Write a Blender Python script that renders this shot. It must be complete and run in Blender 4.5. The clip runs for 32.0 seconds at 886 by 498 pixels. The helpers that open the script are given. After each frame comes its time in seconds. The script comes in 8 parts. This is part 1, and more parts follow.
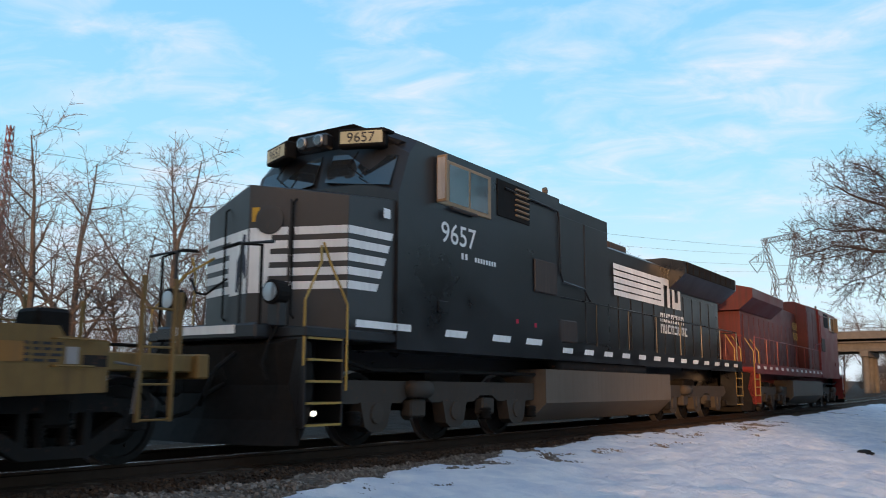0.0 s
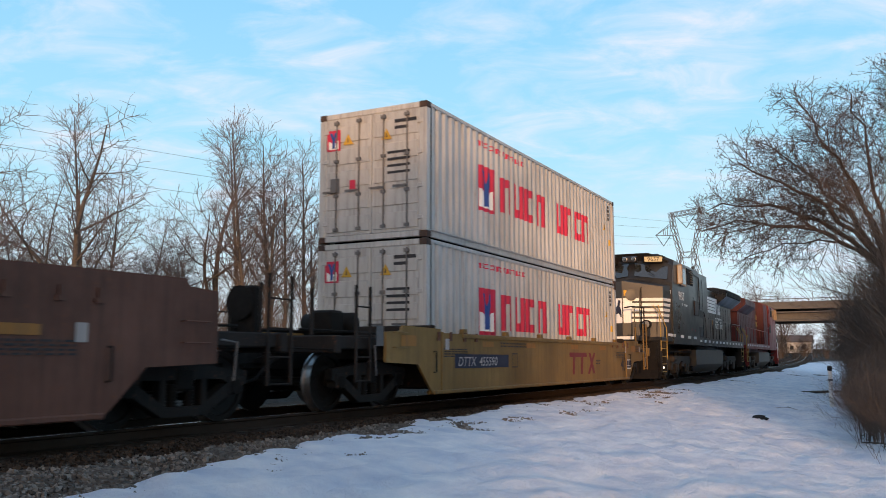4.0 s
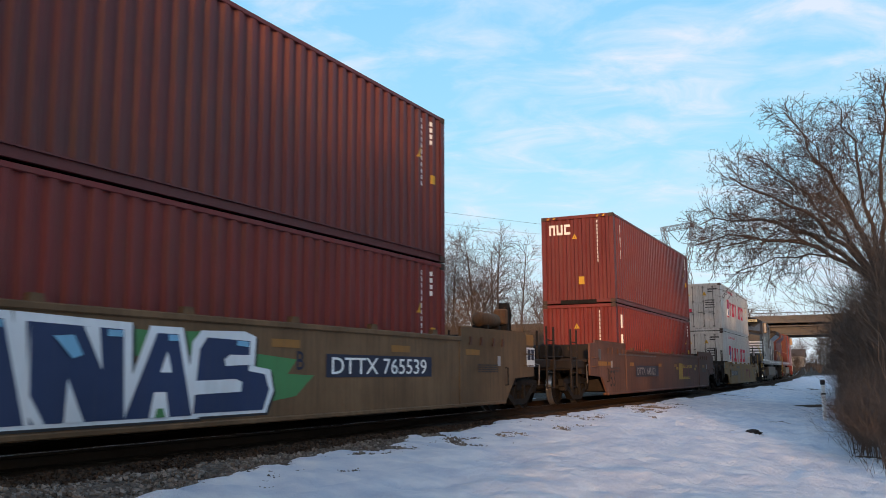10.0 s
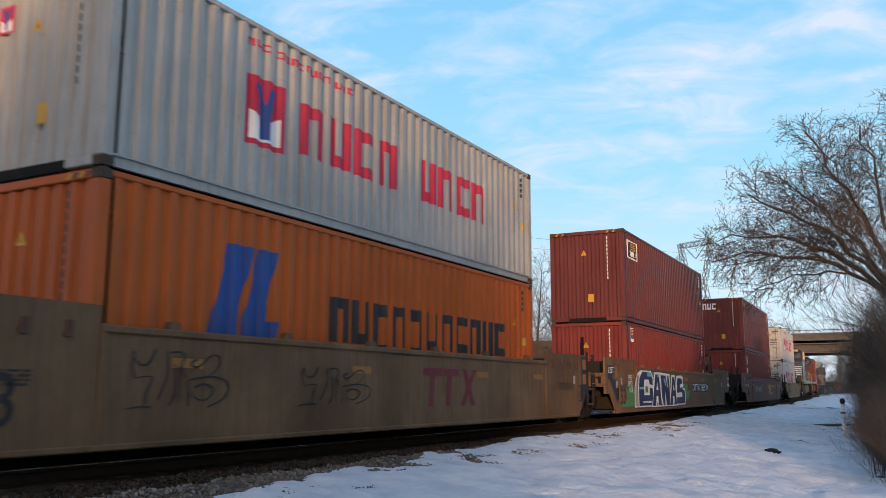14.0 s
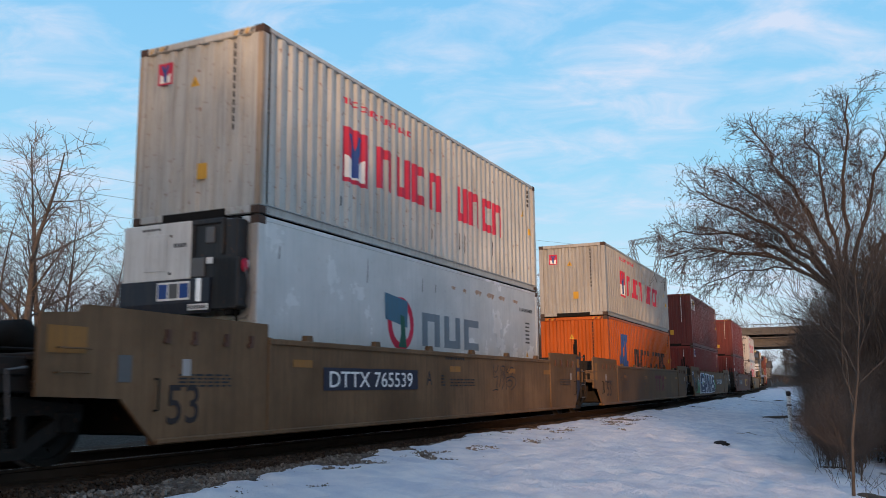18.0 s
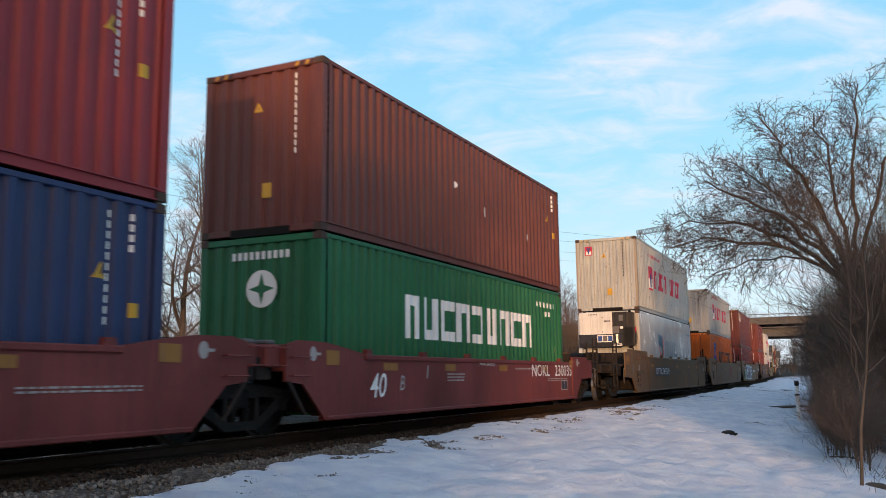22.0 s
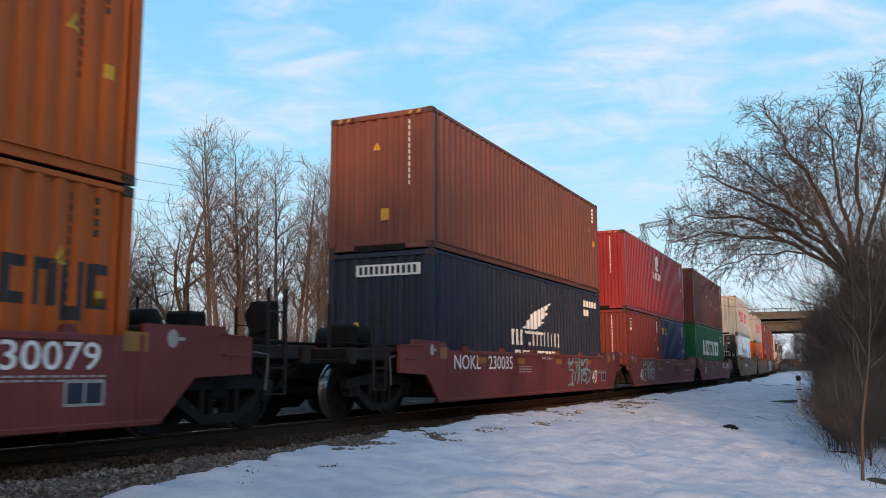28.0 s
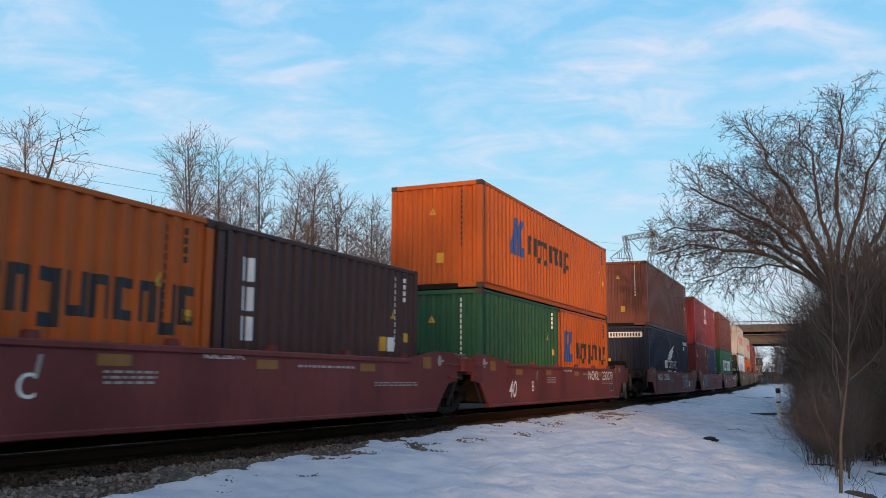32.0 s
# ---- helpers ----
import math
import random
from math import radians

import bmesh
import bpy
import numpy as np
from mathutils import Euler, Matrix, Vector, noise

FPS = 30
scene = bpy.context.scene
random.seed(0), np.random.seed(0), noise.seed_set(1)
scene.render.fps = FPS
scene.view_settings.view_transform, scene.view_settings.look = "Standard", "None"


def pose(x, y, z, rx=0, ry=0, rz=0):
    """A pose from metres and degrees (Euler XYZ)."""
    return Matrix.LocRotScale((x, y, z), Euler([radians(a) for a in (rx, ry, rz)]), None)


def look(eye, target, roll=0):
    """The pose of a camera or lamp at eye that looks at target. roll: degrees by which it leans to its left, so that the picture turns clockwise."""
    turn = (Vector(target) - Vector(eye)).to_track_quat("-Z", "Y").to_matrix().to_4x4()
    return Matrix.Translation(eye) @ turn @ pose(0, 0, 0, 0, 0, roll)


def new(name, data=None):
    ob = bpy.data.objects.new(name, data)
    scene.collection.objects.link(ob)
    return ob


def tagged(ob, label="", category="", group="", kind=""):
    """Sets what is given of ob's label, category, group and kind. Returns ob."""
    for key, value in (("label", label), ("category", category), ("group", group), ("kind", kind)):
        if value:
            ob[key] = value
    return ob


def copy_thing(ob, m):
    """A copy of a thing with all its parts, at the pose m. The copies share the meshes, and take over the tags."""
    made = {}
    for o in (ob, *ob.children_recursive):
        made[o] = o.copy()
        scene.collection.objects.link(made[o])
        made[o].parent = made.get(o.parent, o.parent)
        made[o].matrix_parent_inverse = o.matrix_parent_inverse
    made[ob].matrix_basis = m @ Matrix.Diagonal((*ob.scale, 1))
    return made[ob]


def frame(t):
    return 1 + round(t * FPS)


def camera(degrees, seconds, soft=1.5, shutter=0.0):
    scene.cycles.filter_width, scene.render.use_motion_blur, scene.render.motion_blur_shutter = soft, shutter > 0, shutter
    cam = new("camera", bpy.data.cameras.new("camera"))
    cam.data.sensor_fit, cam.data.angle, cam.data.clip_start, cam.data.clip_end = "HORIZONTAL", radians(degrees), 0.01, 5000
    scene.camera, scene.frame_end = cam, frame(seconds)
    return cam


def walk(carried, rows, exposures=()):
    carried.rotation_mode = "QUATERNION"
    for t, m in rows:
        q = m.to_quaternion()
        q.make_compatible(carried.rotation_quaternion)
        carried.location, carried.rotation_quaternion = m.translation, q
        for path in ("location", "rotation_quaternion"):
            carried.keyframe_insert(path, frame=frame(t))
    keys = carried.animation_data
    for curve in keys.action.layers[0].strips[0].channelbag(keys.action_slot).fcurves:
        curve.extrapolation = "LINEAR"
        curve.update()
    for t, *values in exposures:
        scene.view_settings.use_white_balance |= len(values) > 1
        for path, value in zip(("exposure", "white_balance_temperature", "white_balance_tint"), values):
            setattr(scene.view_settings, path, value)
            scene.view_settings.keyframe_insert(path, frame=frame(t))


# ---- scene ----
# The camera stands beside a railway at dusk; x runs along the near track, y across it, z = 0 is the rail top.
EYE = Vector((0.0, 0.0, 0.805))


def aim(yaw, pitch, roll):
    a, p = radians(yaw), radians(pitch)
    way = Vector((math.cos(p) * math.cos(a), math.cos(p) * math.sin(a), math.sin(p)))
    return look(EYE, EYE + way, roll)


cam = camera(54.27, 32.0, soft=0.45, shutter=0.35)
walk(cam, [(t, aim(a, p, r)) for t, a, p, r in (
    (0.0, 34.16, 9.21, 0.27), (0.5, 31.60, 7.66, -0.45), (1.0, 31.07, 6.56, -0.21), (1.5, 30.51, 6.88, -1.33), (2.0, 29.76, 7.40, -1.02),
    (2.5, 29.30, 7.80, -0.56), (3.0, 29.16, 7.97, -0.30), (3.5, 28.57, 7.61, -0.36), (5.5, 28.87, 6.54, 0.96), (6.0, 29.21, 6.89, 0.81),
    (6.5, 29.60, 7.09, 0.93), (7.0, 29.79, 7.20, 0.19), (7.5, 29.65, 7.46, -0.07), (8.0, 29.61, 7.60, 0.10), (8.5, 29.47, 7.87, 0.24),
    (9.0, 29.21, 7.90, -0.20), (9.5, 28.95, 7.52, 0.59), (10.0, 27.98, 8.28, -0.19), (10.5, 28.16, 8.84, 0.62), (11.0, 29.20, 9.31, 0.79),
    (11.5, 31.35, 9.65, 0.94), (12.0, 32.13, 10.01, 0.64), (12.5, 30.73, 10.10, -0.11), (13.0, 30.00, 10.24, -0.22), (13.5, 29.56, 10.02, -0.26),
    (14.0, 29.04, 9.35, 0.13), (14.5, 28.57, 8.76, -0.07), (16.5, 26.64, 8.49, 0.42), (17.0, 26.24, 8.62, 0.09), (17.5, 26.03, 9.00, -0.32),
    (18.0, 25.97, 9.14, -0.52), (18.5, 26.06, 9.22, -0.45), (19.0, 26.01, 9.51, -0.48), (19.5, 25.41, 10.01, -0.47), (20.0, 25.26, 9.94, -0.35),
    (20.5, 25.25, 9.68, -0.69), (21.0, 25.50, 9.19, -0.92), (21.5, 26.09, 8.70, -0.52), (22.0, 26.47, 8.50, -0.58), (22.5, 26.75, 8.26, -0.18),
    (23.0, 26.82, 8.23, -0.16), (23.5, 26.81, 8.16, -0.36), (24.0, 26.89, 8.26, -0.83), (24.5, 27.07, 8.35, -0.27), (25.0, 27.29, 8.52, 0.15),
    (25.5, 27.24, 8.55, 0.44), (27.5, 27.11, 8.13, 0.05), (28.0, 26.66, 7.98, -0.12), (28.5, 26.35, 7.99, -0.10), (29.0, 26.01, 8.21, -0.14),
    (29.5, 25.62, 8.49, -0.13), (30.0, 25.50, 8.72, -0.08), (30.5, 25.28, 8.92, -0.54), (31.0, 25.25, 8.83, -0.55), (31.5, 25.39, 8.75, 0.04),
    (32.0, 25.54, 8.63, 0.34),
)], exposures=(
    (0, 0.12, 6600, 10), (3, 0.08, 6700, 10), (6, 0.16, 6450, 10), (9, 0.04, 6600, 10), (11, 0.15, 6500, 10), (12, 0.04, 6350, 10), (14, 0.06, 6500, 10), (17, -0.14, 6250, 10), (18, -0.08, 6300, 10), (19, -0.22, 6150, 10), (20, -0.24, 6150, 10),
    (21, -0.02, 6500, 10), (22, 0.12, 6700, 10), (23, 0.22, 6450, 10), (24, 0.22, 6350, 10), (25, 0.16, 6300, 10), (28, 0.06, 6500, 10), (29, 0.08, 6200, 10), (30, 0.16, 6900, 10), (31, 0.06, 6450, 10), (32, -0.06, 6400, 10)))

# ---- light ----
SUN_FROM = radians(203)      # bearing of the low sun, behind the camera
SUN_HIGH = radians(4.5)
world = bpy.data.worlds.new("world")
scene.world = world
world.use_nodes = True


def wire(nt, a, b):
    nt.links.new(a, b)


def sky_nodes():
    nt = world.node_tree
    nt.nodes.clear()
    out = nt.nodes.new("ShaderNodeOutputWorld")
    bg = nt.nodes.new("ShaderNodeBackground")
    sky = nt.nodes.new("ShaderNodeTexSky")
    sky.sky_type = "NISHITA"
    sky.sun_disc = False
    sky.sun_elevation = SUN_HIGH
    sky.sun_rotation = radians(90) - SUN_FROM
    sky.air_density, sky.dust_density, sky.ozone_density = 1.0, 0.6, 2.0
    tc = nt.nodes.new("ShaderNodeTexCoord")
    sep = nt.nodes.new("ShaderNodeSeparateXYZ")
    wire(nt, tc.outputs["Generated"], sep.inputs[0])
    # evening air: cyan-blue high up, paler and faintly pink low down
    ramp = nt.nodes.new("ShaderNodeValToRGB")
    e = ramp.color_ramp.elements
    e[0].position, e[0].color = 0.0, (0.72, 0.79, 0.86, 1)
    e[1].position, e[1].color = 1.0, (0.10, 0.27, 0.52, 1)
    for pos, col in ((0.10, (0.60, 0.81, 0.92, 1)), (0.24, (0.36, 0.70, 0.92, 1)), (0.42, (0.25, 0.59, 0.90, 1)), (0.62, (0.17, 0.44, 0.74, 1))):
        n = e.new(pos)
        n.color = col
    wire(nt, sep.outputs["Z"], ramp.inputs[0])
    mix = nt.nodes.new("ShaderNodeMix")
    mix.data_type, mix.blend_type = "RGBA", "MIX"
    mix.inputs["Factor"].default_value = 0.92
    tint = nt.nodes.new("ShaderNodeMix")
    tint.data_type, tint.blend_type = "RGBA", "MULTIPLY"
    tint.inputs["Factor"].default_value = 1.0
    tint.inputs["B"].default_value = (0.1, 0.1, 0.1, 1)
    wire(nt, sky.outputs[0], tint.inputs["A"])
    wire(nt, tint.outputs["Result"], mix.inputs["A"])
    wire(nt, ramp.outputs[0], mix.inputs["B"])
    # thin drifting cloud, stretched sideways towards the horizon
    zc = nt.nodes.new("ShaderNodeMath")
    zc.operation = "MAXIMUM"
    zc.inputs[1].default_value = 0.03
    wire(nt, sep.outputs["Z"], zc.inputs[0])
    za = nt.nodes.new("ShaderNodeMath")
    za.operation = "ADD"
    za.inputs[1].default_value = 0.22
    wire(nt, zc.outputs[0], za.inputs[0])
    dx, dy = nt.nodes.new("ShaderNodeMath"), nt.nodes.new("ShaderNodeMath")
    for n, o in ((dx, "X"), (dy, "Y")):
        n.operation = "DIVIDE"
        wire(nt, sep.outputs[o], n.inputs[0])
        wire(nt, za.outputs[0], n.inputs[1])
    flat = nt.nodes.new("ShaderNodeCombineXYZ")
    wire(nt, dx.outputs[0], flat.inputs[0])
    wire(nt, dy.outputs[0], flat.inputs[1])
    turn = nt.nodes.new("ShaderNodeMapping")
    turn.vector_type = "TEXTURE"
    turn.inputs["Rotation"].default_value = (0, 0, radians(24))
    turn.inputs["Scale"].default_value = (0.60, 1.05, 1)
    wire(nt, flat.outputs[0], turn.inputs[0])
    big, fine = nt.nodes.new("ShaderNodeTexNoise"), nt.nodes.new("ShaderNodeTexNoise")
    big.inputs["Scale"].default_value, big.inputs["Detail"].default_value = 1.1, 3
    fine.inputs["Scale"].default_value, fine.inputs["Detail"].default_value = 4.6, 8
    fine.inputs["Roughness"].default_value, fine.inputs["Distortion"].default_value = 0.60, 0.5
    wire(nt, turn.outputs[0], big.inputs["Vector"])
    wire(nt, turn.outputs[0], fine.inputs["Vector"])
    add = nt.nodes.new("ShaderNodeMath")
    add.operation = "MULTIPLY_ADD"
    add.inputs[1].default_value = 0.55
    wire(nt, big.outputs["Fac"], add.inputs[0])
    wire(nt, fine.outputs["Fac"], add.inputs[2])
    cover = nt.nodes.new("ShaderNodeMapRange")
    cover.inputs["From Min"].default_value, cover.inputs["From Max"].default_value = 0.70, 1.02
    cover.inputs["To Max"].default_value = 0.74
    wire(nt, add.outputs[0], cover.inputs["Value"])
    cc = nt.nodes.new("ShaderNodeValToRGB")
    cc.color_ramp.elements[0].color, cc.color_ramp.elements[1].color = (0.54, 0.70, 0.89, 1), (0.82, 0.78, 0.86, 1)
    wire(nt, cover.outputs[0], cc.inputs[0])
    clouds = nt.nodes.new("ShaderNodeMix")
    clouds.data_type, clouds.blend_type = "RGBA", "MIX"
    wire(nt, cover.outputs[0], clouds.inputs["Factor"])
    wire(nt, mix.outputs["Result"], clouds.inputs["A"])
    wire(nt, cc.outputs[0], clouds.inputs["B"])
    # the west still glows where the sun stands
    west = nt.nodes.new("ShaderNodeVectorMath")
    west.operation = "DOT_PRODUCT"
    west.inputs[1].default_value = (math.cos(SUN_FROM), math.sin(SUN_FROM), 0.12)
    wire(nt, tc.outputs["Generated"], west.inputs[0])
    near_sun = nt.nodes.new("ShaderNodeMapRange")
    near_sun.interpolation_type = "SMOOTHSTEP"
    near_sun.inputs["From Min"].default_value, near_sun.inputs["From Max"].default_value, near_sun.inputs["To Max"].default_value = 0.45, 1.0, 0.45
    wire(nt, west.outputs["Value"], near_sun.inputs["Value"])
    dusk = nt.nodes.new("ShaderNodeMix")
    dusk.data_type, dusk.blend_type = "RGBA", "MIX"
    dusk.inputs["B"].default_value = (1.7, 1.15, 0.80, 1)
    wire(nt, near_sun.outputs[0], dusk.inputs["Factor"])
    wire(nt, clouds.outputs["Result"], dusk.inputs["A"])
    low_sun = nt.nodes.new("ShaderNodeMapRange")
    low_sun.interpolation_type = "SMOOTHSTEP"
    low_sun.inputs["From Min"].default_value, low_sun.inputs["From Max"].default_value, low_sun.inputs["To Max"].default_value = 0.93, 1.0, 0.8
    wire(nt, west.outputs["Value"], low_sun.inputs["Value"])
    gold = nt.nodes.new("ShaderNodeMix")
    gold.data_type, gold.blend_type = "RGBA", "MIX"
    gold.inputs["B"].default_value = (3.0, 1.7, 0.75, 1)
    wire(nt, low_sun.outputs[0], gold.inputs["Factor"])
    wire(nt, dusk.outputs["Result"], gold.inputs["A"])
    wire(nt, gold.outputs["Result"], bg.inputs["Color"])
    bg.inputs["Strength"].default_value = 1.12
    wire(nt, bg.outputs[0], out.inputs[0])


sky_nodes()
sun = new("sun", bpy.data.lights.new("sun", "SUN"))
sun.data.energy, sun.data.angle, sun.data.color = 3.4, radians(1.2), (1.0, 0.56, 0.28)
sun.matrix_basis = look((math.cos(SUN_FROM) * 90, math.sin(SUN_FROM) * 90, math.tan(SUN_HIGH) * 90), (0, 0, 0))
scene.view_settings.exposure = 0.0

# ---- materials ----
MATS = {}


def base_material(name):
    m = bpy.data.materials.new(name)
    m.use_nodes = True
    nt = m.node_tree
    return m, nt, nt.nodes["Principled BSDF"]


def coords(nt, scale=(1, 1, 1)):
    tc, mp = nt.nodes.new("ShaderNodeTexCoord"), nt.nodes.new("ShaderNodeMapping")
    mp.inputs["Scale"].default_value = scale
    wire(nt, tc.outputs["Object"], mp.inputs[0])
    return mp.outputs[0]


def noise_at(nt, vec, scale, detail=4, rough=0.6):
    n = nt.nodes.new("ShaderNodeTexNoise")
    n.inputs["Scale"].default_value, n.inputs["Detail"].default_value, n.inputs["Roughness"].default_value = scale, detail, rough
    wire(nt, vec, n.inputs["Vector"])
    return n.outputs["Fac"]


def rerange(nt, val, a, b, lo=0.0, hi=1.0):
    r = nt.nodes.new("ShaderNodeMapRange")
    for k, v in (("From Min", a), ("From Max", b), ("To Min", lo), ("To Max", hi)):
        r.inputs[k].default_value = v
    wire(nt, val, r.inputs["Value"])
    return r.outputs[0]


def blend(nt, fac, a, b, kind="MIX"):
    n = nt.nodes.new("ShaderNodeMix")
    n.data_type, n.blend_type = "RGBA", kind
    for sock, v in (("Factor", fac), ("A", a), ("B", b)):
        if isinstance(v, (int, float)):
            n.inputs[sock].default_value = v
        elif isinstance(v, tuple):
            n.inputs[sock].default_value = (*v, 1) if len(v) == 3 else v
        else:
            wire(nt, v, n.inputs[sock])
    return n.outputs["Result"]


def relief(nt, bsdf, height, strength, dist=0.01):
    b = nt.nodes.new("ShaderNodeBump")
    b.inputs["Strength"].default_value, b.inputs["Distance"].default_value = strength, dist
    wire(nt, height, b.inputs["Height"])
    wire(nt, b.outputs[0], bsdf.inputs["Normal"])


def paint(name, rgb, rough=0.5, grime=0.45, rust=0.12, dirt=(0.10, 0.075, 0.055), metal=0.0, fade=0.12, spec=0.26):
    """Weathered paint: grime clouds, rain streaks, small rust spots, uneven gloss."""
    if name in MATS:
        return MATS[name]
    m, nt, bsdf = base_material(name)
    v = coords(nt)
    streak = noise_at(nt, coords(nt, (7.0, 7.0, 0.35)), 1.8, 6, 0.72)
    cloud = noise_at(nt, v, 0.55, 6, 0.62)
    speck = noise_at(nt, v, 9.0, 5, 0.7)
    pale = tuple(min(1.0, c * (1 + fade) + fade * 0.06) for c in rgb)
    deep = tuple(c * (1 - fade * 1.4) for c in rgb)
    col = blend(nt, rerange(nt, cloud, 0.32, 0.68), deep, pale)
    col = blend(nt, rerange(nt, streak, 0.46, 0.72, 0, grime), col, dirt)
    col = blend(nt, rerange(nt, speck, 0.60, 0.70, 0, min(1.0, rust * 5)), col, (0.16, 0.06, 0.025))
    wire(nt, col, bsdf.inputs["Base Color"])
    wire(nt, rerange(nt, cloud, 0.3, 0.7, rough - 0.1, rough + 0.15), bsdf.inputs["Roughness"])
    bsdf.inputs["Metallic"].default_value = metal
    bsdf.inputs["Specular IOR Level"].default_value = spec
    relief(nt, bsdf, speck, 0.12, 0.004)
    MATS[name] = m
    return m


def plain(name, rgb, rough=0.6, metal=0.0, spread=0.18, scale=6.0, bump=0.2):
    if name in MATS:
        return MATS[name]
    m, nt, bsdf = base_material(name)
    v = coords(nt)
    n = noise_at(nt, v, scale, 6, 0.65)
    big = noise_at(nt, v, scale * 0.12, 3)
    col = blend(nt, rerange(nt, n, 0.3, 0.7), tuple(c * (1 - spread) for c in rgb), tuple(min(1, c * (1 + spread)) for c in rgb))
    col = blend(nt, rerange(nt, big, 0.35, 0.7, 0, 0.5), col, tuple(c * (1 - spread) for c in rgb))
    wire(nt, col, bsdf.inputs["Base Color"])
    bsdf.inputs["Roughness"].default_value, bsdf.inputs["Metallic"].default_value = rough, metal
    bsdf.inputs["Specular IOR Level"].default_value = 0.18
    relief(nt, bsdf, n, bump, 0.006)
    MATS[name] = m
    return m


def glass(name, rgb=(0.02, 0.025, 0.03)):
    if name in MATS:
        return MATS[name]
    m, nt, bsdf = base_material(name)
    bsdf.inputs["Base Color"].default_value = (*rgb, 1)
    bsdf.inputs["Roughness"].default_value = 0.06
    bsdf.inputs["IOR"].default_value = 1.9
    MATS[name] = m
    return m


def glow(name, rgb, power):
    m, nt, bsdf = base_material(name)
    bsdf.inputs["Base Color"].default_value = (*rgb, 1)
    bsdf.inputs["Emission Color"].default_value = (*rgb, 1)
    bsdf.inputs["Emission Strength"].default_value = power
    return m


def snow_material():
    m, nt, bsdf = base_material("snow_ground")
    v = coords(nt)
    fine, mid, wide = noise_at(nt, v, 26, 6, 0.7), noise_at(nt, v, 1.7, 5, 0.58), noise_at(nt, v, 0.22, 4)
    # hollows of the relief are tinted bluer and darker, their shade painted in
    white = blend(nt, rerange(nt, mid, 0.3, 0.7), (0.54, 0.60, 0.71), (0.86, 0.86, 0.88))
    soil = blend(nt, rerange(nt, fine, 0.3, 0.7), (0.012, 0.009, 0.007), (0.042, 0.029, 0.020))
    # bare litter shows on the wooded side, in the brush and in a few thin spots
    sep = nt.nodes.new("ShaderNodeSeparateXYZ")
    wire(nt, v, sep.inputs[0])
    # far-side litter is spread and darkened to stand in for shade below the cars
    far = rerange(nt, sep.outputs["Y"], 10.2, 19.0)
    brush = rerange(nt, sep.outputs["Y"], 0.5, -3.5)
    ahead = rerange(nt, sep.outputs["X"], 14, 24)
    mul = nt.nodes.new("ShaderNodeMath")
    mul.operation = "MULTIPLY"
    wire(nt, brush, mul.inputs[0])
    wire(nt, ahead, mul.inputs[1])
    both = nt.nodes.new("ShaderNodeMath")
    both.operation = "MAXIMUM"
    wire(nt, far, both.inputs[0])
    wire(nt, mul.outputs[0], both.inputs[1])
    s = nt.nodes.new("ShaderNodeMath")
    s.operation = "MULTIPLY_ADD"
    s.inputs[1].default_value = 0.80
    wire(nt, both.outputs[0], s.inputs[0])
    w2 = nt.nodes.new("ShaderNodeMath")
    w2.operation = "MULTIPLY_ADD"
    w2.inputs[1].default_value = 0.45
    wire(nt, mid, w2.inputs[0])
    wire(nt, wide, w2.inputs[2])
    wire(nt, w2.outputs[0], s.inputs[2])
    bare = rerange(nt, s.outputs[0], 0.90, 0.96)
    wire(nt, blend(nt, bare, white, soil), bsdf.inputs["Base Color"])
    bsdf.inputs["Roughness"].default_value = 0.7
    bsdf.inputs["Specular IOR Level"].default_value = 0.10
    hsum = nt.nodes.new("ShaderNodeMath")
    hsum.operation = "MULTIPLY_ADD"
    hsum.inputs[1].default_value = 0.35
    wire(nt, fine, hsum.inputs[0])
    wire(nt, mid, hsum.inputs[2])
    crust = nt.nodes.new("ShaderNodeMath")
    crust.operation = "MULTIPLY_ADD"
    crust.inputs[1].default_value = 0.55
    wire(nt, noise_at(nt, v, 5.5, 4, 0.6), crust.inputs[0])
    wire(nt, hsum.outputs[0], crust.inputs[2])
    relief(nt, bsdf, crust.outputs[0], 1.0, 0.11)
    return m


def gravel_material(name, tone):
    m, nt, bsdf = base_material(name)
    v = coords(nt)
    vor = nt.nodes.new("ShaderNodeTexVoronoi")
    vor.inputs["Scale"].default_value = 17
    wire(nt, v, vor.inputs["Vector"])
    big = noise_at(nt, v, 0.7, 4)
    hue = nt.nodes.new("ShaderNodeSeparateXYZ")
    wire(nt, vor.outputs["Color"], hue.inputs[0])
    col = blend(nt, hue.outputs[0], tuple(c * 0.55 for c in tone), tuple(c * 1.35 for c in tone))
    col = blend(nt, rerange(nt, big, 0.35, 0.7, 0, 0.6), col, (0.085, 0.055, 0.036))
    wire(nt, col, bsdf.inputs["Base Color"])
    bsdf.inputs["Roughness"].default_value = 0.9
    bsdf.inputs["Specular IOR Level"].default_value = 0.10
    relief(nt, bsdf, vor.outputs["Distance"], 0.9, 0.05)
    return m


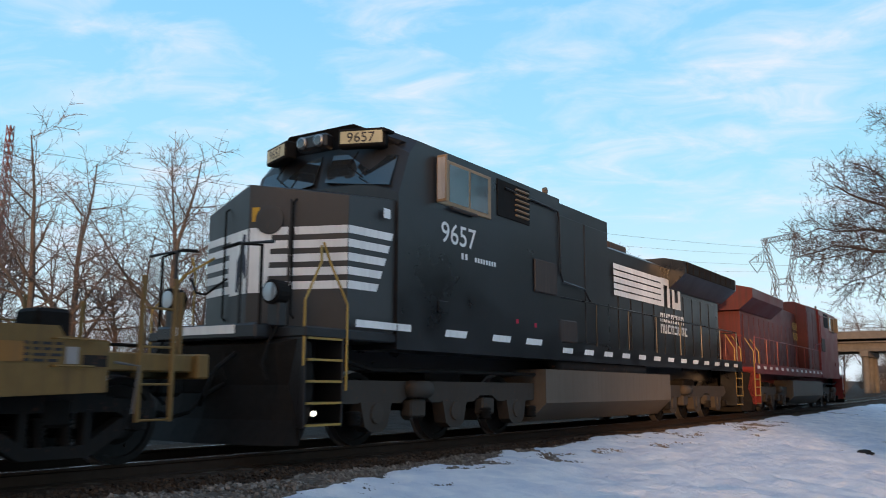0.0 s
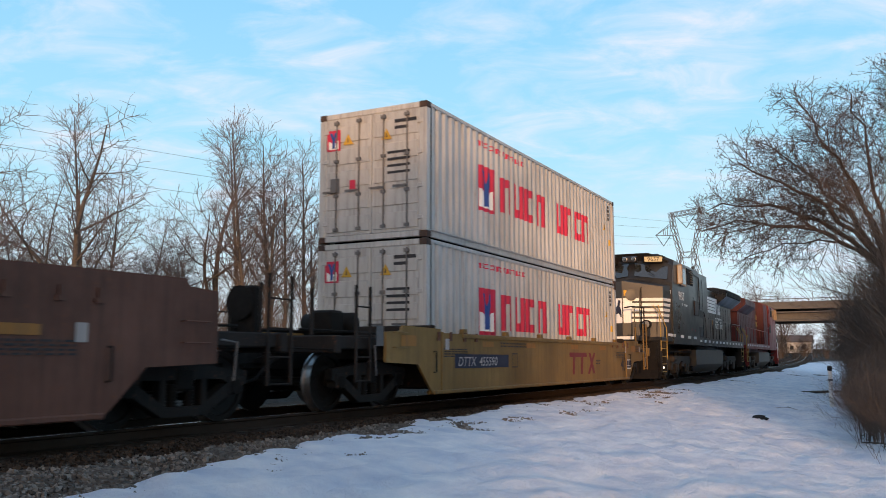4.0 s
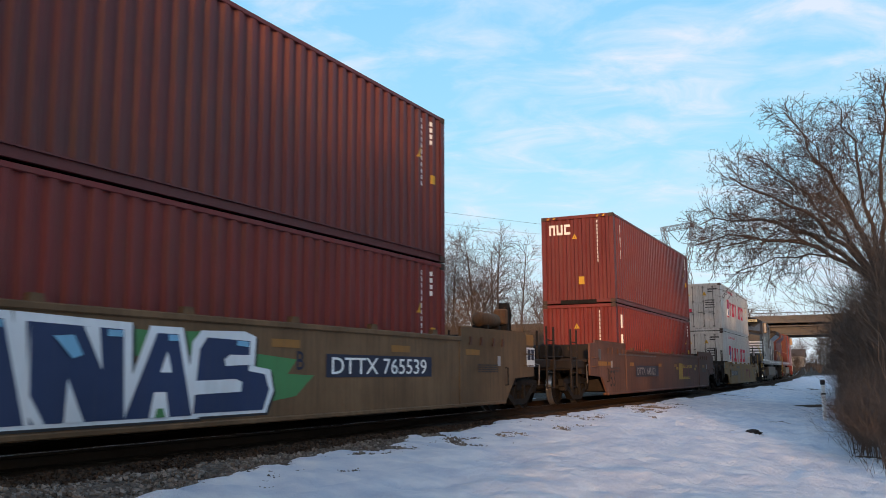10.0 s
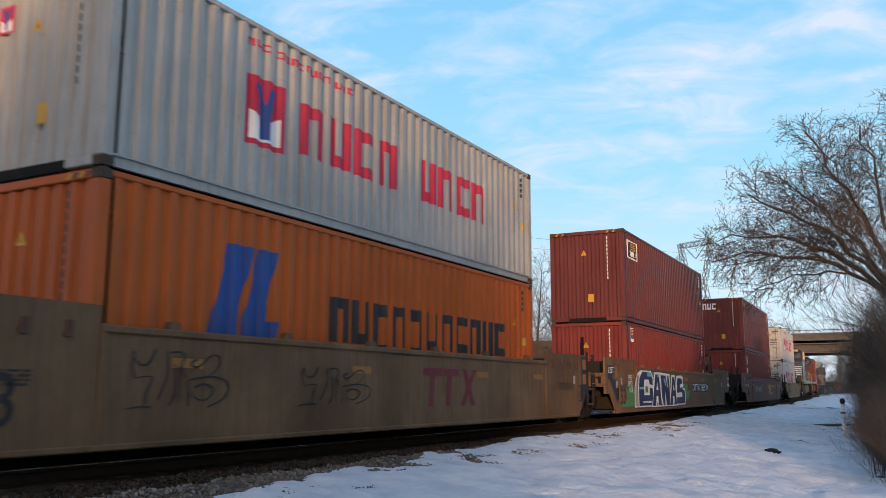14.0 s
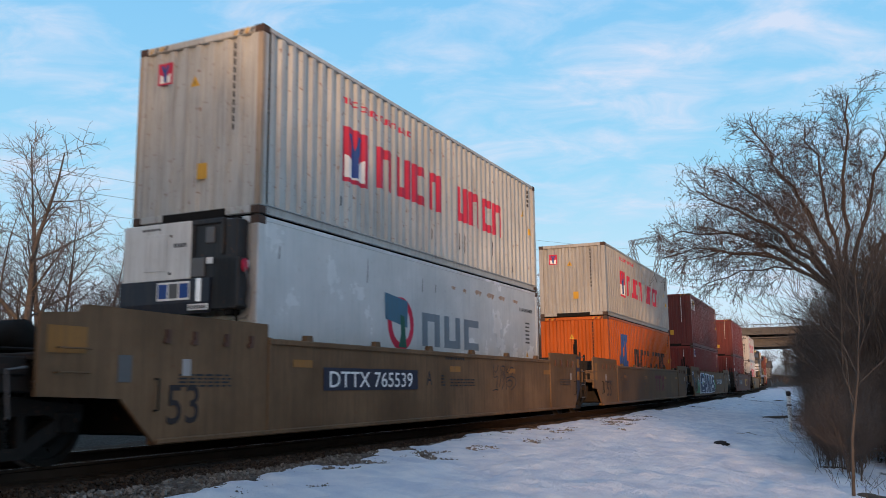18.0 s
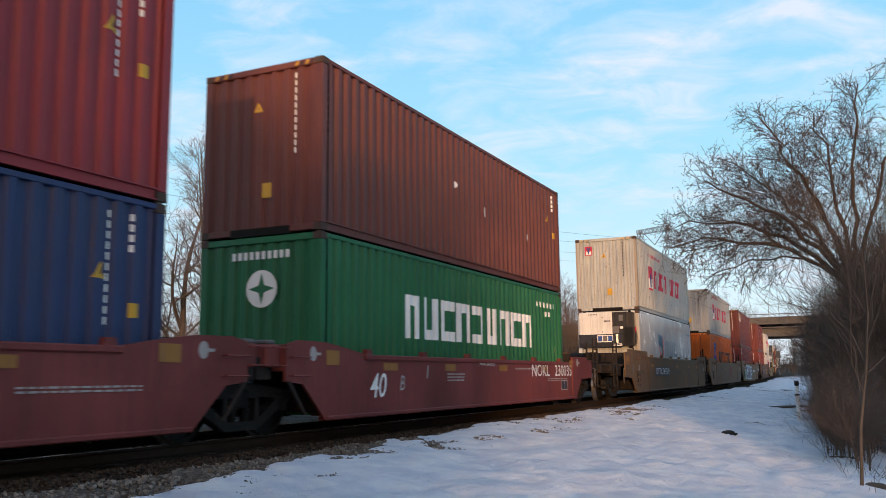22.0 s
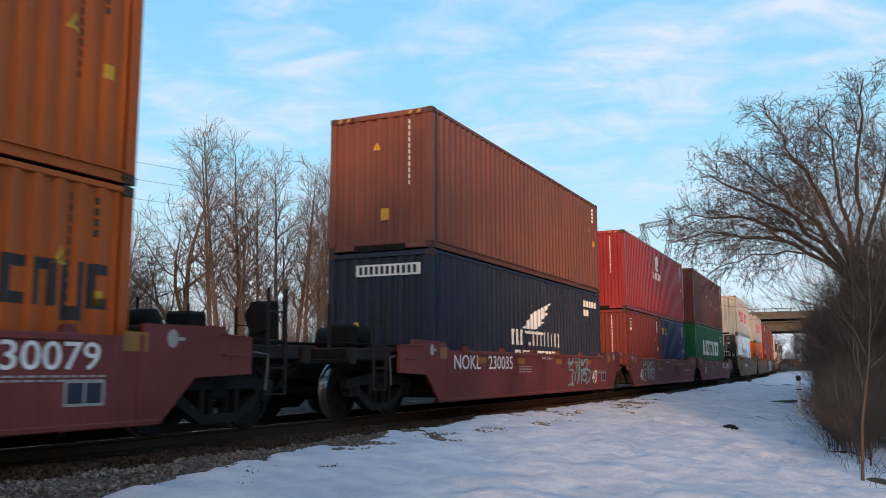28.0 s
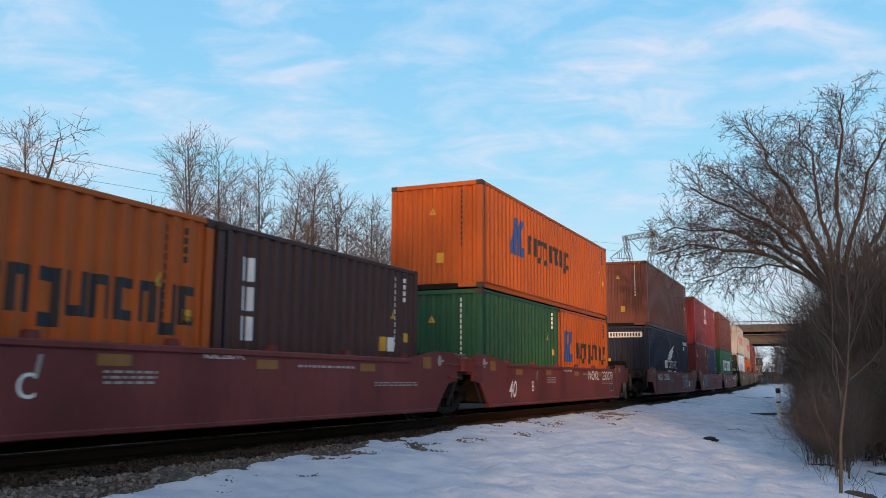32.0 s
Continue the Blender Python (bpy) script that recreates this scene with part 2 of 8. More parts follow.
def stone_material(name, dark, mean, pale):
    m, nt, bsdf = base_material(name)
    g = nt.nodes.new("ShaderNodeNewGeometry")
    n = noise_at(nt, coords(nt), 30, 4)
    ramp = nt.nodes.new("ShaderNodeValToRGB")
    e = ramp.color_ramp.elements
    e[0].color, e[1].color = (*dark, 1), (*pale, 1)
    q = e.new(0.5)
    q.color = (*mean, 1)
    wire(nt, g.outputs["Random Per Island"], ramp.inputs[0])
    wire(nt, blend(nt, rerange(nt, n, 0.3, 0.7, 0, 0.4), ramp.outputs[0], mean), bsdf.inputs["Base Color"])
    bsdf.inputs["Roughness"].default_value = 0.88
    bsdf.inputs["Specular IOR Level"].default_value = 0.15
    relief(nt, bsdf, n, 0.4, 0.01)
    return m


SNOW = snow_material()
GRAVEL = gravel_material("ballast_gravel", (0.125, 0.112, 0.100))
# oil stain and the train's shade are both in the inner bed's colour
DARKBED = gravel_material("shaded_oily_gravel", (0.034, 0.023, 0.017))
STONE = stone_material("ballast_stone", (0.055, 0.048, 0.042), (0.135, 0.120, 0.106), (0.25, 0.232, 0.210))
DARKSTONE = stone_material("shaded_oily_stone", (0.014, 0.010, 0.008), (0.034, 0.024, 0.017), (0.070, 0.050, 0.036))
STEEL = plain("rail_steel", (0.045, 0.030, 0.022), 0.7, 0.4)
SHINE = plain("polished_steel", (0.62, 0.62, 0.64), 0.22, 1.0, 0.06, 20, 0.05)
TIE = plain("creosoted_timber", (0.075, 0.055, 0.042), 0.9, 0, 0.35, 9, 0.6)
IRON = plain("grimy_iron", (0.0095, 0.0080, 0.0070), 0.8, 0.0, 0.4, 8, 0.5)
TREAD = plain("bright_wheel_tread", (0.42, 0.40, 0.39), 0.30, 0.9, 0.1, 12, 0.05)
TYRE = plain("wheel_steel", (0.014, 0.012, 0.0105), 0.6, 0.2, 0.3, 8, 0.2)
BARK = plain("grey_bark", (0.092, 0.082, 0.076), 0.9, 0, 0.35, 7, 0.8)
TWIG = plain("bare_twigs", (0.132, 0.119, 0.122), 0.9, 0, 0.3, 5, 0.3)
TREETWIG = plain("brown_twigs", (0.074, 0.058, 0.050), 0.9, 0, 0.3, 5, 0.3)
SAPLING = plain("sapling_bark", (0.085, 0.072, 0.062), 0.9, 0, 0.4, 6, 0.3)
SHRUB = plain("brush_stems", (0.120, 0.090, 0.072), 0.9, 0, 0.4, 4, 0.3)
DARKBARK = plain("dark_bark", (0.066, 0.052, 0.045), 0.9, 0, 0.35, 7, 0.8)
CONC = plain("weathered_concrete", (0.115, 0.108, 0.100), 0.85, 0, 0.2, 1.2, 0.4)
GALV = plain("galvanised_steel", (0.14, 0.135, 0.135), 0.55, 0.4, 0.1, 3, 0.1)
GLASS = glass("window_glass")
BLACK = paint("locomotive_black", (0.0065, 0.0072, 0.0095), 0.32, 0.30, 0.02, (0.016, 0.0135, 0.012), fade=0.3, spec=0.36)
GRIME = paint("running_gear_grime", (0.009, 0.008, 0.0075), 0.8, 0.6, 0.1, (0.022, 0.017, 0.013))
WHITE = paint("white_marking", (0.78, 0.78, 0.76), 0.5, 0.18, 0.0)
YELLOW = paint("safety_yellow", (0.55, 0.32, 0.03), 0.5, 0.25, 0.05)
DULLYEL = paint("worn_reflector_orange", (0.27, 0.125, 0.028), 0.6, 0.55, 0.05)
STENCIL = paint("sun_faded_stencil", (0.018, 0.013, 0.015), 0.6, 0.5, 0.0)
CASTING = paint("rusty_casting", (0.050, 0.030, 0.024), 0.7, 0.5, 0.2)
RAILYEL = paint("soiled_rail_yellow", (0.36, 0.235, 0.055), 0.55, 0.4, 0.05)
FADED = paint("faded_white_stencil", (0.34, 0.32, 0.31), 0.6, 0.4, 0.0)
# deck grime and the shade between cars, both put into one near-black brown
SHADEBROWN = paint("grimy_shaded_brown", (0.016, 0.0115, 0.0092), 0.8, 0.6, 0.1, (0.012, 0.010, 0.009))
REDMARK = paint("red_marking", (0.50, 0.02, 0.06), 0.5, 0.12, 0.0)
BLUEMARK = paint("blue_marking", (0.019, 0.068, 0.260), 0.5, 0.12, 0.0)
DARKMARK = paint("black_marking", (0.02, 0.02, 0.024), 0.5, 0.2, 0.0)
NAVY = paint("navy_marking", (0.018, 0.021, 0.043), 0.5, 0.2, 0.0)
TTXYEL = paint("freight_yellow", (0.190, 0.114, 0.034), 0.55, 0.55, 0.06, (0.070, 0.046, 0.027), fade=0.24, spec=0.2)
TTXBRN = paint("soiled_freight_brown", (0.112, 0.050, 0.034), 0.65, 0.6, 0.12, (0.044, 0.030, 0.022), fade=0.30, spec=0.18)
TTXTAN = paint("soiled_freight_tan", (0.138, 0.078, 0.036), 0.6, 0.6, 0.1, (0.060, 0.037, 0.023), fade=0.30, spec=0.18)
NOKRED = paint("freight_red", (0.150, 0.026, 0.023), 0.55, 0.5, 0.06, (0.060, 0.026, 0.022), fade=0.26)


# ---- mesh tools ----
class Mesh:
    """Vertices and faces gathered before they become one mesh."""

    def __init__(self):
        self.v, self.f = [], []

    def add(self, verts, faces):
        n = len(self.v)
        self.v += [tuple(p) for p in verts]
        self.f += [tuple(n + i for i in q) for q in faces]
        return self

    def box(self, x0, x1, y0, y1, z0, z1):
        v = [(x, y, z) for z in (z0, z1) for y in (y0, y1) for x in (x0, x1)]
        return self.add(v, ((0, 2, 3, 1), (4, 5, 7, 6), (0, 1, 5, 4), (2, 6, 7, 3), (0, 4, 6, 2), (1, 3, 7, 5)))

    def slab(self, x0, x1, y0, y1, z0, z1, b=0.02):
        """A box with its edges cut off by b."""
        v, ids = [], {}
        for sx in (0, 1):
            for sy in (0, 1):
                for sz in (0, 1):
                    X, Y, Z = (x0, x1)[sx], (y0, y1)[sy], (z0, z1)[sz]
                    ix, iy, iz = X + b * (1 - 2 * sx), Y + b * (1 - 2 * sy), Z + b * (1 - 2 * sz)
                    for k, p in enumerate(((X, iy, iz), (ix, Y, iz), (ix, iy, Z))):
                        ids[sx, sy, sz, k] = len(v)
                        v.append(p)
        f = []
        for s in (0, 1):
            f.append([ids[s, a, c, 0] for a, c in ((0, 0), (1, 0), (1, 1), (0, 1))][:: 1 if s else -1])
            f.append([ids[a, s, c, 1] for a, c in ((0, 0), (0, 1), (1, 1), (1, 0))][:: 1 if s else -1])
            f.append([ids[a, c, s, 2] for a, c in ((0, 0), (1, 0), (1, 1), (0, 1))][:: 1 if s else -1])
        for a in (0, 1):
            for c in (0, 1):
                f.append([ids[a, c, 0, 0], ids[a, c, 1, 0], ids[a, c, 1, 1], ids[a, c, 0, 1]])
                f.append([ids[a, 0, c, 0], ids[a, 1, c, 0], ids[a, 1, c, 2], ids[a, 0, c, 2]])
                f.append([ids[0, a, c, 1], ids[1, a, c, 1], ids[1, a, c, 2], ids[0, a, c, 2]])
                for e in (0, 1):
                    f.append([ids[a, c, e, 0], ids[a, c, e, 1], ids[a, c, e, 2]])
        return self.add(v, f)

    def prism(self, outline, y0, y1):
        """An outline in x, z pushed from y0 to y1."""
        n = len(outline)
        v = [(x, y0, z) for x, z in outline] + [(x, y1, z) for x, z in outline]
        f = [tuple(range(n)), tuple(range(2 * n - 1, n - 1, -1))]
        f += [(i, n + i, n + (i + 1) % n, (i + 1) % n) for i in range(n)]
        return self.add(v, f)

    def rod(self, a, b, r, n=6, r2=None):
        a, b = Vector(a), Vector(b)
        w = (b - a)
        if w.length < 1e-6:
            return self
        w.normalize()
        u = w.orthogonal().normalized()
        q = w.cross(u)
        r2 = r if r2 is None else r2
        v = [a + (u * math.cos(k * math.tau / n) + q * math.sin(k * math.tau / n)) * r for k in range(n)]
        v += [b + (u * math.cos(k * math.tau / n) + q * math.sin(k * math.tau / n)) * r2 for k in range(n)]
        f = [(k, (k + 1) % n, n + (k + 1) % n, n + k) for k in range(n)]
        f += [tuple(range(n - 1, -1, -1)), tuple(range(n, 2 * n))]
        return self.add(v, f)

    def bent(self, points, r, n=6):
        """A round bar through points, in one piece."""
        ps = [Vector(p) for p in points]
        v, u = [], None
        for i, p in enumerate(ps):
            w = (ps[min(i + 1, len(ps) - 1)] - ps[max(i - 1, 0)]).normalized()
            u = w.orthogonal().normalized() if u is None else (u - w * u.dot(w)).normalized()
            q = w.cross(u)
            v += [p + (u * math.cos(k * math.tau / n) + q * math.sin(k * math.tau / n)) * r for k in range(n)]
        f = [(i * n + k, i * n + (k + 1) % n, (i + 1) * n + (k + 1) % n, (i + 1) * n + k) for i in range(len(ps) - 1) for k in range(n)]
        f += [tuple(range(n - 1, -1, -1)), tuple(range(len(v) - n, len(v)))]
        return self.add(v, f)

    def turned(self, profile, axis="y", n=20, at=(0, 0, 0)):
        """A profile of (radius, along) turned about an axis."""
        v, f = [], []
        for r, h in profile:
            for k in range(n):
                c, s = r * math.cos(k * math.tau / n), r * math.sin(k * math.tau / n)
                p = (c, h, s) if axis == "y" else (h, c, s) if axis == "x" else (c, s, h)
                v.append((p[0] + at[0], p[1] + at[1], p[2] + at[2]))
        for i in range(len(profile) - 1):
            f += [(i * n + k, i * n + (k + 1) % n, (i + 1) * n + (k + 1) % n, (i + 1) * n + k) for k in range(n)]
        f += [tuple(range(n)), tuple(range(len(v) - 1, len(v) - n - 1, -1))]
        return self.add(v, f)

    def data(self, name):
        me = bpy.data.meshes.new(name)
        me.from_pydata(self.v, [], self.f)
        me.update()
        bm = bmesh.new()
        bm.from_mesh(me)
        bmesh.ops.recalc_face_normals(bm, faces=bm.faces)
        bm.to_mesh(me)
        bm.free()
        return me


def part(name, shape, material, parent, label="", at=(0, 0, 0), smooth=False, turn=(0, 0, 0)):
    """One mesh object under a thing, or top-level where parent is None. Shared meshes keep their material on the object."""
    me = shape.data(name) if isinstance(shape, Mesh) else shape
    if not me.materials:
        me.materials.append(None)
    if smooth:
        me.shade_smooth()
    ob = new(name, me)
    ob.material_slots[0].link = "OBJECT"
    ob.material_slots[0].material = material
    ob.parent = parent
    ob.matrix_basis = pose(*at, *turn)
    if label:
        ob["label"] = label
    return ob


SHARED = {}


def shared(key, make):
    if key not in SHARED:
        SHARED[key] = make().data(key[0] if isinstance(key, tuple) else key)
    return SHARED[key]


def thing(name, label, category, group=""):
    return tagged(new(name), label, category, group)


def letters(body, size, lean=0.0, width=1.0):
    """Flat letters in x, z, standing on z = 0, starting at x = 0; a bmesh."""
    cu = bpy.data.curves.new("letters", "FONT")
    cu.body, cu.size, cu.shear, cu.resolution_u = body, size * 1.42, lean, 3
    cu.offset = 0.008 * size
    ob = bpy.data.objects.new("letters", cu)
    me = bpy.data.meshes.new_from_object(ob)
    bpy.data.objects.remove(ob)
    bm = bmesh.new()
    bm.from_mesh(me)
    bpy.data.meshes.remove(me)
    for v in bm.verts:
        v.co = (v.co.x * width, 0, v.co.y)
    return bm


def shapes(polys):
    """Flat polygons in x, z; a bmesh."""
    bm = bmesh.new()
    for poly in polys:
        bm.faces.new([bm.verts.new((x, 0, z)) for x, z in poly])
    return bm


def rect(x, z, w, h, lean=0.0):
    return [(x, z), (x + w, z), (x + w + lean * h, z + h), (x + lean * h, z + h)]


def disc(x, z, r, n=18, r2=None):
    return [(x + r * math.cos(k * math.tau / n), z + (r2 or r) * math.sin(k * math.tau / n)) for k in range(n)]


def ribbon(points, w0, w1, fine=5):
    """A curved stroke that changes width from w0 to w1; quads in x, z."""
    ps = [Vector((*p, 0)) for p in points]
    way = []
    for i in range(len(ps) - 1):
        a, b, c, d = ps[max(i - 1, 0)], ps[i], ps[i + 1], ps[min(i + 2, len(ps) - 1)]
        for k in range(fine):
            t = k / fine
            way.append(0.5 * (2 * b + (c - a) * t + (2 * a - 5 * b + 4 * c - d) * t * t + (3 * b - a - 3 * c + d) * t ** 3))
    way.append(ps[-1])
    out = []
    for i, p in enumerate(way):
        d = (way[min(i + 1, len(way) - 1)] - way[max(i - 1, 0)]).normalized()
        h = (w0 + (w1 - w0) * i / (len(way) - 1)) / 2
        out.append((p.x - d.y * h, p.y + d.x * h, p.x + d.y * h, p.y - d.x * h))
    bm = bmesh.new()
    rows = [(bm.verts.new((a, 0, b)), bm.verts.new((c, 0, d))) for a, b, c, d in out]
    for p, q in zip(rows, rows[1:]):
        bm.faces.new((p[0], p[1], q[1], q[0]))
    return bm


def bars(widths, h, gap=0.25, stroke=0.26, at=(0, 0), lean=0.0):
    """Plain upright bars in place of a word: two to a character."""
    out, x = [], at[0]
    for w in widths:
        ww = w * h
        s = stroke * h
        if ww <= s * 1.6:
            out.append(rect(x, at[1], s, h, lean))
        else:
            out += [rect(x, at[1], s, h, lean), rect(x + ww - s, at[1], s, h, lean)]
        x += ww + gap * h
    return out


def notched(w, h, kind):
    """A plain angular shape in place of a character: two uprights and a tie, or one upright and two arms."""
    a, c = w * 0.31, h * 0.24
    if kind == 0:
        return [(0, 0), (w, 0), (w, h), (w - a, h), (w - a, c), (a, c), (a, h), (0, h)]
    if kind == 1:
        return [(0, 0), (a, 0), (a, h - c), (w - a, h - c), (w - a, 0), (w, 0), (w, h), (0, h)]
    if kind == 2:
        return [(0, 0), (w, 0), (w, c), (a, c), (a, h - c), (w, h - c), (w, h), (0, h)]
    return [(0, 0), (w, 0), (w, h), (0, h), (0, h - c), (w - a, h - c), (w - a, c), (0, c)]


def word(box, wave, x0, x1, z, h, n, mat, label="", skip=(), face="near", out=1.207, tails=(), kinds=(1, 0, 2, 1, 3, 0, 1, 2)):
    """A row of plain angular shapes in place of a name; skip lists the empty places."""
    step = (x1 - x0) / n
    for k in range(n):
        if k not in skip:
            drop = h * 0.28 if k in tails else 0.0
            mark("word_block", shapes([notched(step * 0.80, h + drop, kinds[k % len(kinds)])]), mat, box, (x0 + k * step + step * 0.1, z - drop), face=face, out=out, wave=wave, label=label)


def mark(name, bm, material, parent, at, face="near", out=0.0, wave=None, label=""):
    """Lays a flat bmesh on the near side (face -y) or the rear end (face -x) of a thing; wave folds it over the corrugation."""
    if wave:
        xs = [v.co.x + at[0] for v in bm.verts]
        for bx in wave.breaks(min(xs), max(xs)):
            bmesh.ops.bisect_plane(bm, geom=bm.verts[:] + bm.edges[:] + bm.faces[:], plane_co=(bx - at[0], 0, 0), plane_no=(1, 0, 0), dist=1e-5)
    for v in bm.verts:
        x, z = v.co.x + at[0], v.co.z + at[1]
        d = out + 0.004 - (wave.depth(x) if wave else 0.0)
        v.co = (x, -d, z) if face == "near" else (-d, -x, z)
    bmesh.ops.recalc_face_normals(bm, faces=bm.faces)
    if name in ("marking", "road_number", "board_number"):
        return characters(bm, material, parent)
    me = bpy.data.meshes.new(name)
    bm.to_mesh(me)
    bm.free()
    return part(name, me, material, parent, label)


def characters(bm, material, parent):
    """Each painted character becomes a part of its own."""
    left, ob = set(bm.verts), None
    while left:
        stack_, seen = [left.pop()], set()
        while stack_:
            v = stack_.pop()
            if v in seen:
                continue
            seen.add(v)
            stack_ += [e.other_vert(v) for e in v.link_edges]
        left -= seen
        vs = list(seen)
        at = {v: i for i, v in enumerate(vs)}
        fs = {f for v in vs for f in v.link_faces}
        me = bpy.data.meshes.new("character")
        me.from_pydata([v.co[:] for v in vs], [], [[at[v] for v in f.verts] for f in fs])
        me.update()
        ob = part("character", me, material, parent)
    bm.free()
    return ob


# ---- the line of the track ----
OFF, BEND, BEND2, RISE = 8.938, 8.714e-4, -1.917e-6, 3.157e-5
KNOTS = np.polynomial.legendre.leggauss(6)


def line(s, side=0.0):
    """Place and heading on the track, s metres along it; side to its left."""
    u = s * (KNOTS[0] + 1) / 2
    th = BEND * u + BEND2 * u * np.abs(u)
    w = KNOTS[1] * s / 2
    a = BEND * s + BEND2 * s * abs(s)
    z = RISE * s * s if s > 0 else 0.0
    return float(w @ np.cos(th)) - side * math.sin(a), OFF + float(w @ np.sin(th)) + side * math.cos(a), z, a


def on_track(s):
    x, y, z, a = line(s)
    p = math.atan(2 * RISE * max(s, 0))
    return pose(x, y, z, 0, -math.degrees(p), math.degrees(a))


def swept(profile, stops, close=True, bump=None):
    """A section of (side, height) carried along the track."""
    m = Mesh()
    n = len(profile)
    for s in stops:
        for k, (w, h) in enumerate(profile):
            x, y, z, a = line(s, w)
            m.v.append((x, y, z + h + (bump(s, w) if bump else 0)))
    for i in range(len(stops) - 1):
        for k in range(n if close else n - 1):
            j = (k + 1) % n
            m.f.append((i * n + k, i * n + j, (i + 1) * n + j, (i + 1) * n + k))
    if close:
        m.f += [tuple(range(n)), tuple(range((len(stops) - 1) * n, len(stops) * n))]
    return m


# ---- ground ----
def smooth(a, b, x):
    t = min(1.0, max(0.0, (x - a) / (b - a)))
    return t * t * (3 - 2 * t)


def edge_of_snow(s):
    """How far from the track's centre the snow begins on the near side."""
    return 1.75 + 1.75 * (1 - min(1, max(0, s - 3) / 13.0)) ** 1.6 + 0.24 * noise.noise((s * 0.33, 3.1, 0)) + 0.16 * noise.noise((s * 1.1, 7.7, 0))


def ground_height(x, y):
    s = x                                   # the line is nearly straight
    cx, cy, cz, ca = line(min(max(x, -80), 420))
    w = cy - y                              # to the near side
    base = cz - 0.17 - 0.070 * min(max(w - 1.8, 0), 9) - 0.06 * smooth(5, 9, w) * (1 - smooth(8, 30, x))
    if w < 0:
        base = cz - 0.62 + 0.34 * smooth(1.6, 2.7, -w) + 0.30 * smooth(5, 14, -w)
    if x > 420 or x < -80 or abs(y) > 120:
        base = cz * 0.5 - 0.4
    lumps = 0.05 * noise.noise((x * 0.22, y * 0.3, 0)) + 0.055 * noise.noise((x * 0.7, y * 1.0, 4)) + 0.040 * abs(noise.noise((x * 1.5, y * 1.9, 6))) + 0.045 * noise.noise((x * 1.1, y * 2.1, 11)) + 0.046 * noise.noise((x * 2.4, y * 3.6, 8)) - 0.045 * abs(noise.noise((x * 3.4, y * 3.8, 13)))
    lumps *= 1 - smooth(60, 140, math.hypot(x, y))
    if 0 < w < 9:
        # the snow ends in a low lip and dives below the stones
        e = edge_of_snow(s) + 0.17 * noise.noise((x * 2.3, 1.7, 5)) + 0.09 * noise.noise((x * 5.3, 2.2, 5))
        lumps *= 0.75 + 0.25 * smooth(e, e + 2.0, w)
        base += 0.055 * smooth(e - 0.02, e + 0.22, w)
        if w < e:
            base -= min(0.35, (e - w) * 0.9)
    return base + lumps


def spaced(fine0, fine1, step, low, high, grow=1.09):
    xs = list(np.arange(fine0, fine1 + 1e-6, step))
    d, x = step, xs[-1]
    while x < high:
        d *= grow
        x += d
        xs.append(x)
    d, x = step, xs[0]
    while x > low:
        d *= grow
        x -= d
        xs.insert(0, x)
    return xs


def make_ground():
    xs, ys = spaced(3.5, 26, 0.13, -3000, 4000, 1.10), spaced(-1.5, 8.0, 0.11, -3000, 4000, 1.13)
    m = Mesh()
    for x in xs:
        for y in ys:
            m.v.append((x, y, ground_height(x, y)))
    n = len(ys)
    m.f = [(i * n + j, (i + 1) * n + j, (i + 1) * n + j + 1, i * n + j + 1) for i in range(len(xs) - 1) for j in range(n - 1)]
    me = bpy.data.meshes.new("ground")
    me.from_pydata(m.v, [], m.f)
    me.update()
    tagged(part("ground", me, SNOW, None, "old crusted snow thinning to leaf litter under bare trees", smooth=True), category="ground", kind="structure")


make_ground()
STOPS = [-60 + 0.5 * i for i in range(180)] + [30 + 3.0 * i for i in range(131)]


def bed_bump(s, w):
    return 0.035 * noise.noise((s * 1.9, w * 2.2, 0)) + 0.02 * noise.noise((s * 5, w * 5, 3))


tagged(part("ballast", swept([(-6.2, -0.95), (-5.0, -0.66), (-4.2, -0.47), (-3.4, -0.30), (-2.7, -0.22), (-2.05, -0.17)], STOPS, False, bed_bump), GRAVEL, None,
             "grey crushed stone shoulder of the track bed", smooth=True), category="ballast", kind="structure")
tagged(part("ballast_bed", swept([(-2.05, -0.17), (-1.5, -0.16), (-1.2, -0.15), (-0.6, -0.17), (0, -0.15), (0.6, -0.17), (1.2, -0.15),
                                  (1.6, -0.16), (2.2, -0.12), (3.0, -0.11), (3.5, -0.20), (4.4, -0.9)], STOPS, False, bed_bump), DARKBED, None,
             "oil-stained crushed stone under the rails, shade in its brown", smooth=True), category="ballast", kind="structure")


def rail_section(w):
    return [(w - 0.07, -0.17), (w + 0.07, -0.17), (w + 0.07, -0.155), (w + 0.012, -0.135), (w + 0.012, -0.045), (w + 0.036, -0.03), (w + 0.036, -0.004), (w + 0.028, 0.0),
            (w - 0.028, 0.0), (w - 0.036, -0.004), (w - 0.036, -0.03), (w - 0.012, -0.045), (w - 0.012, -0.135), (w - 0.07, -0.155)]


track = tagged(new("track"), "single railway track of rusty rails on dark timber sleepers", "track", kind="structure")
for w in (-0.754, 0.754):
    part("rail", swept(rail_section(w), STOPS), STEEL, track, "rusty rail")
    part("railhead", swept([(w - 0.026, 0.0005), (w + 0.026, 0.0005), (w + 0.026, 0.003), (w - 0.026, 0.003)], STOPS), SHINE, track, "worn bright rail head")


# ---- things that ride on the track ----
RIDERS = []          # (thing, metres along the train, lift)


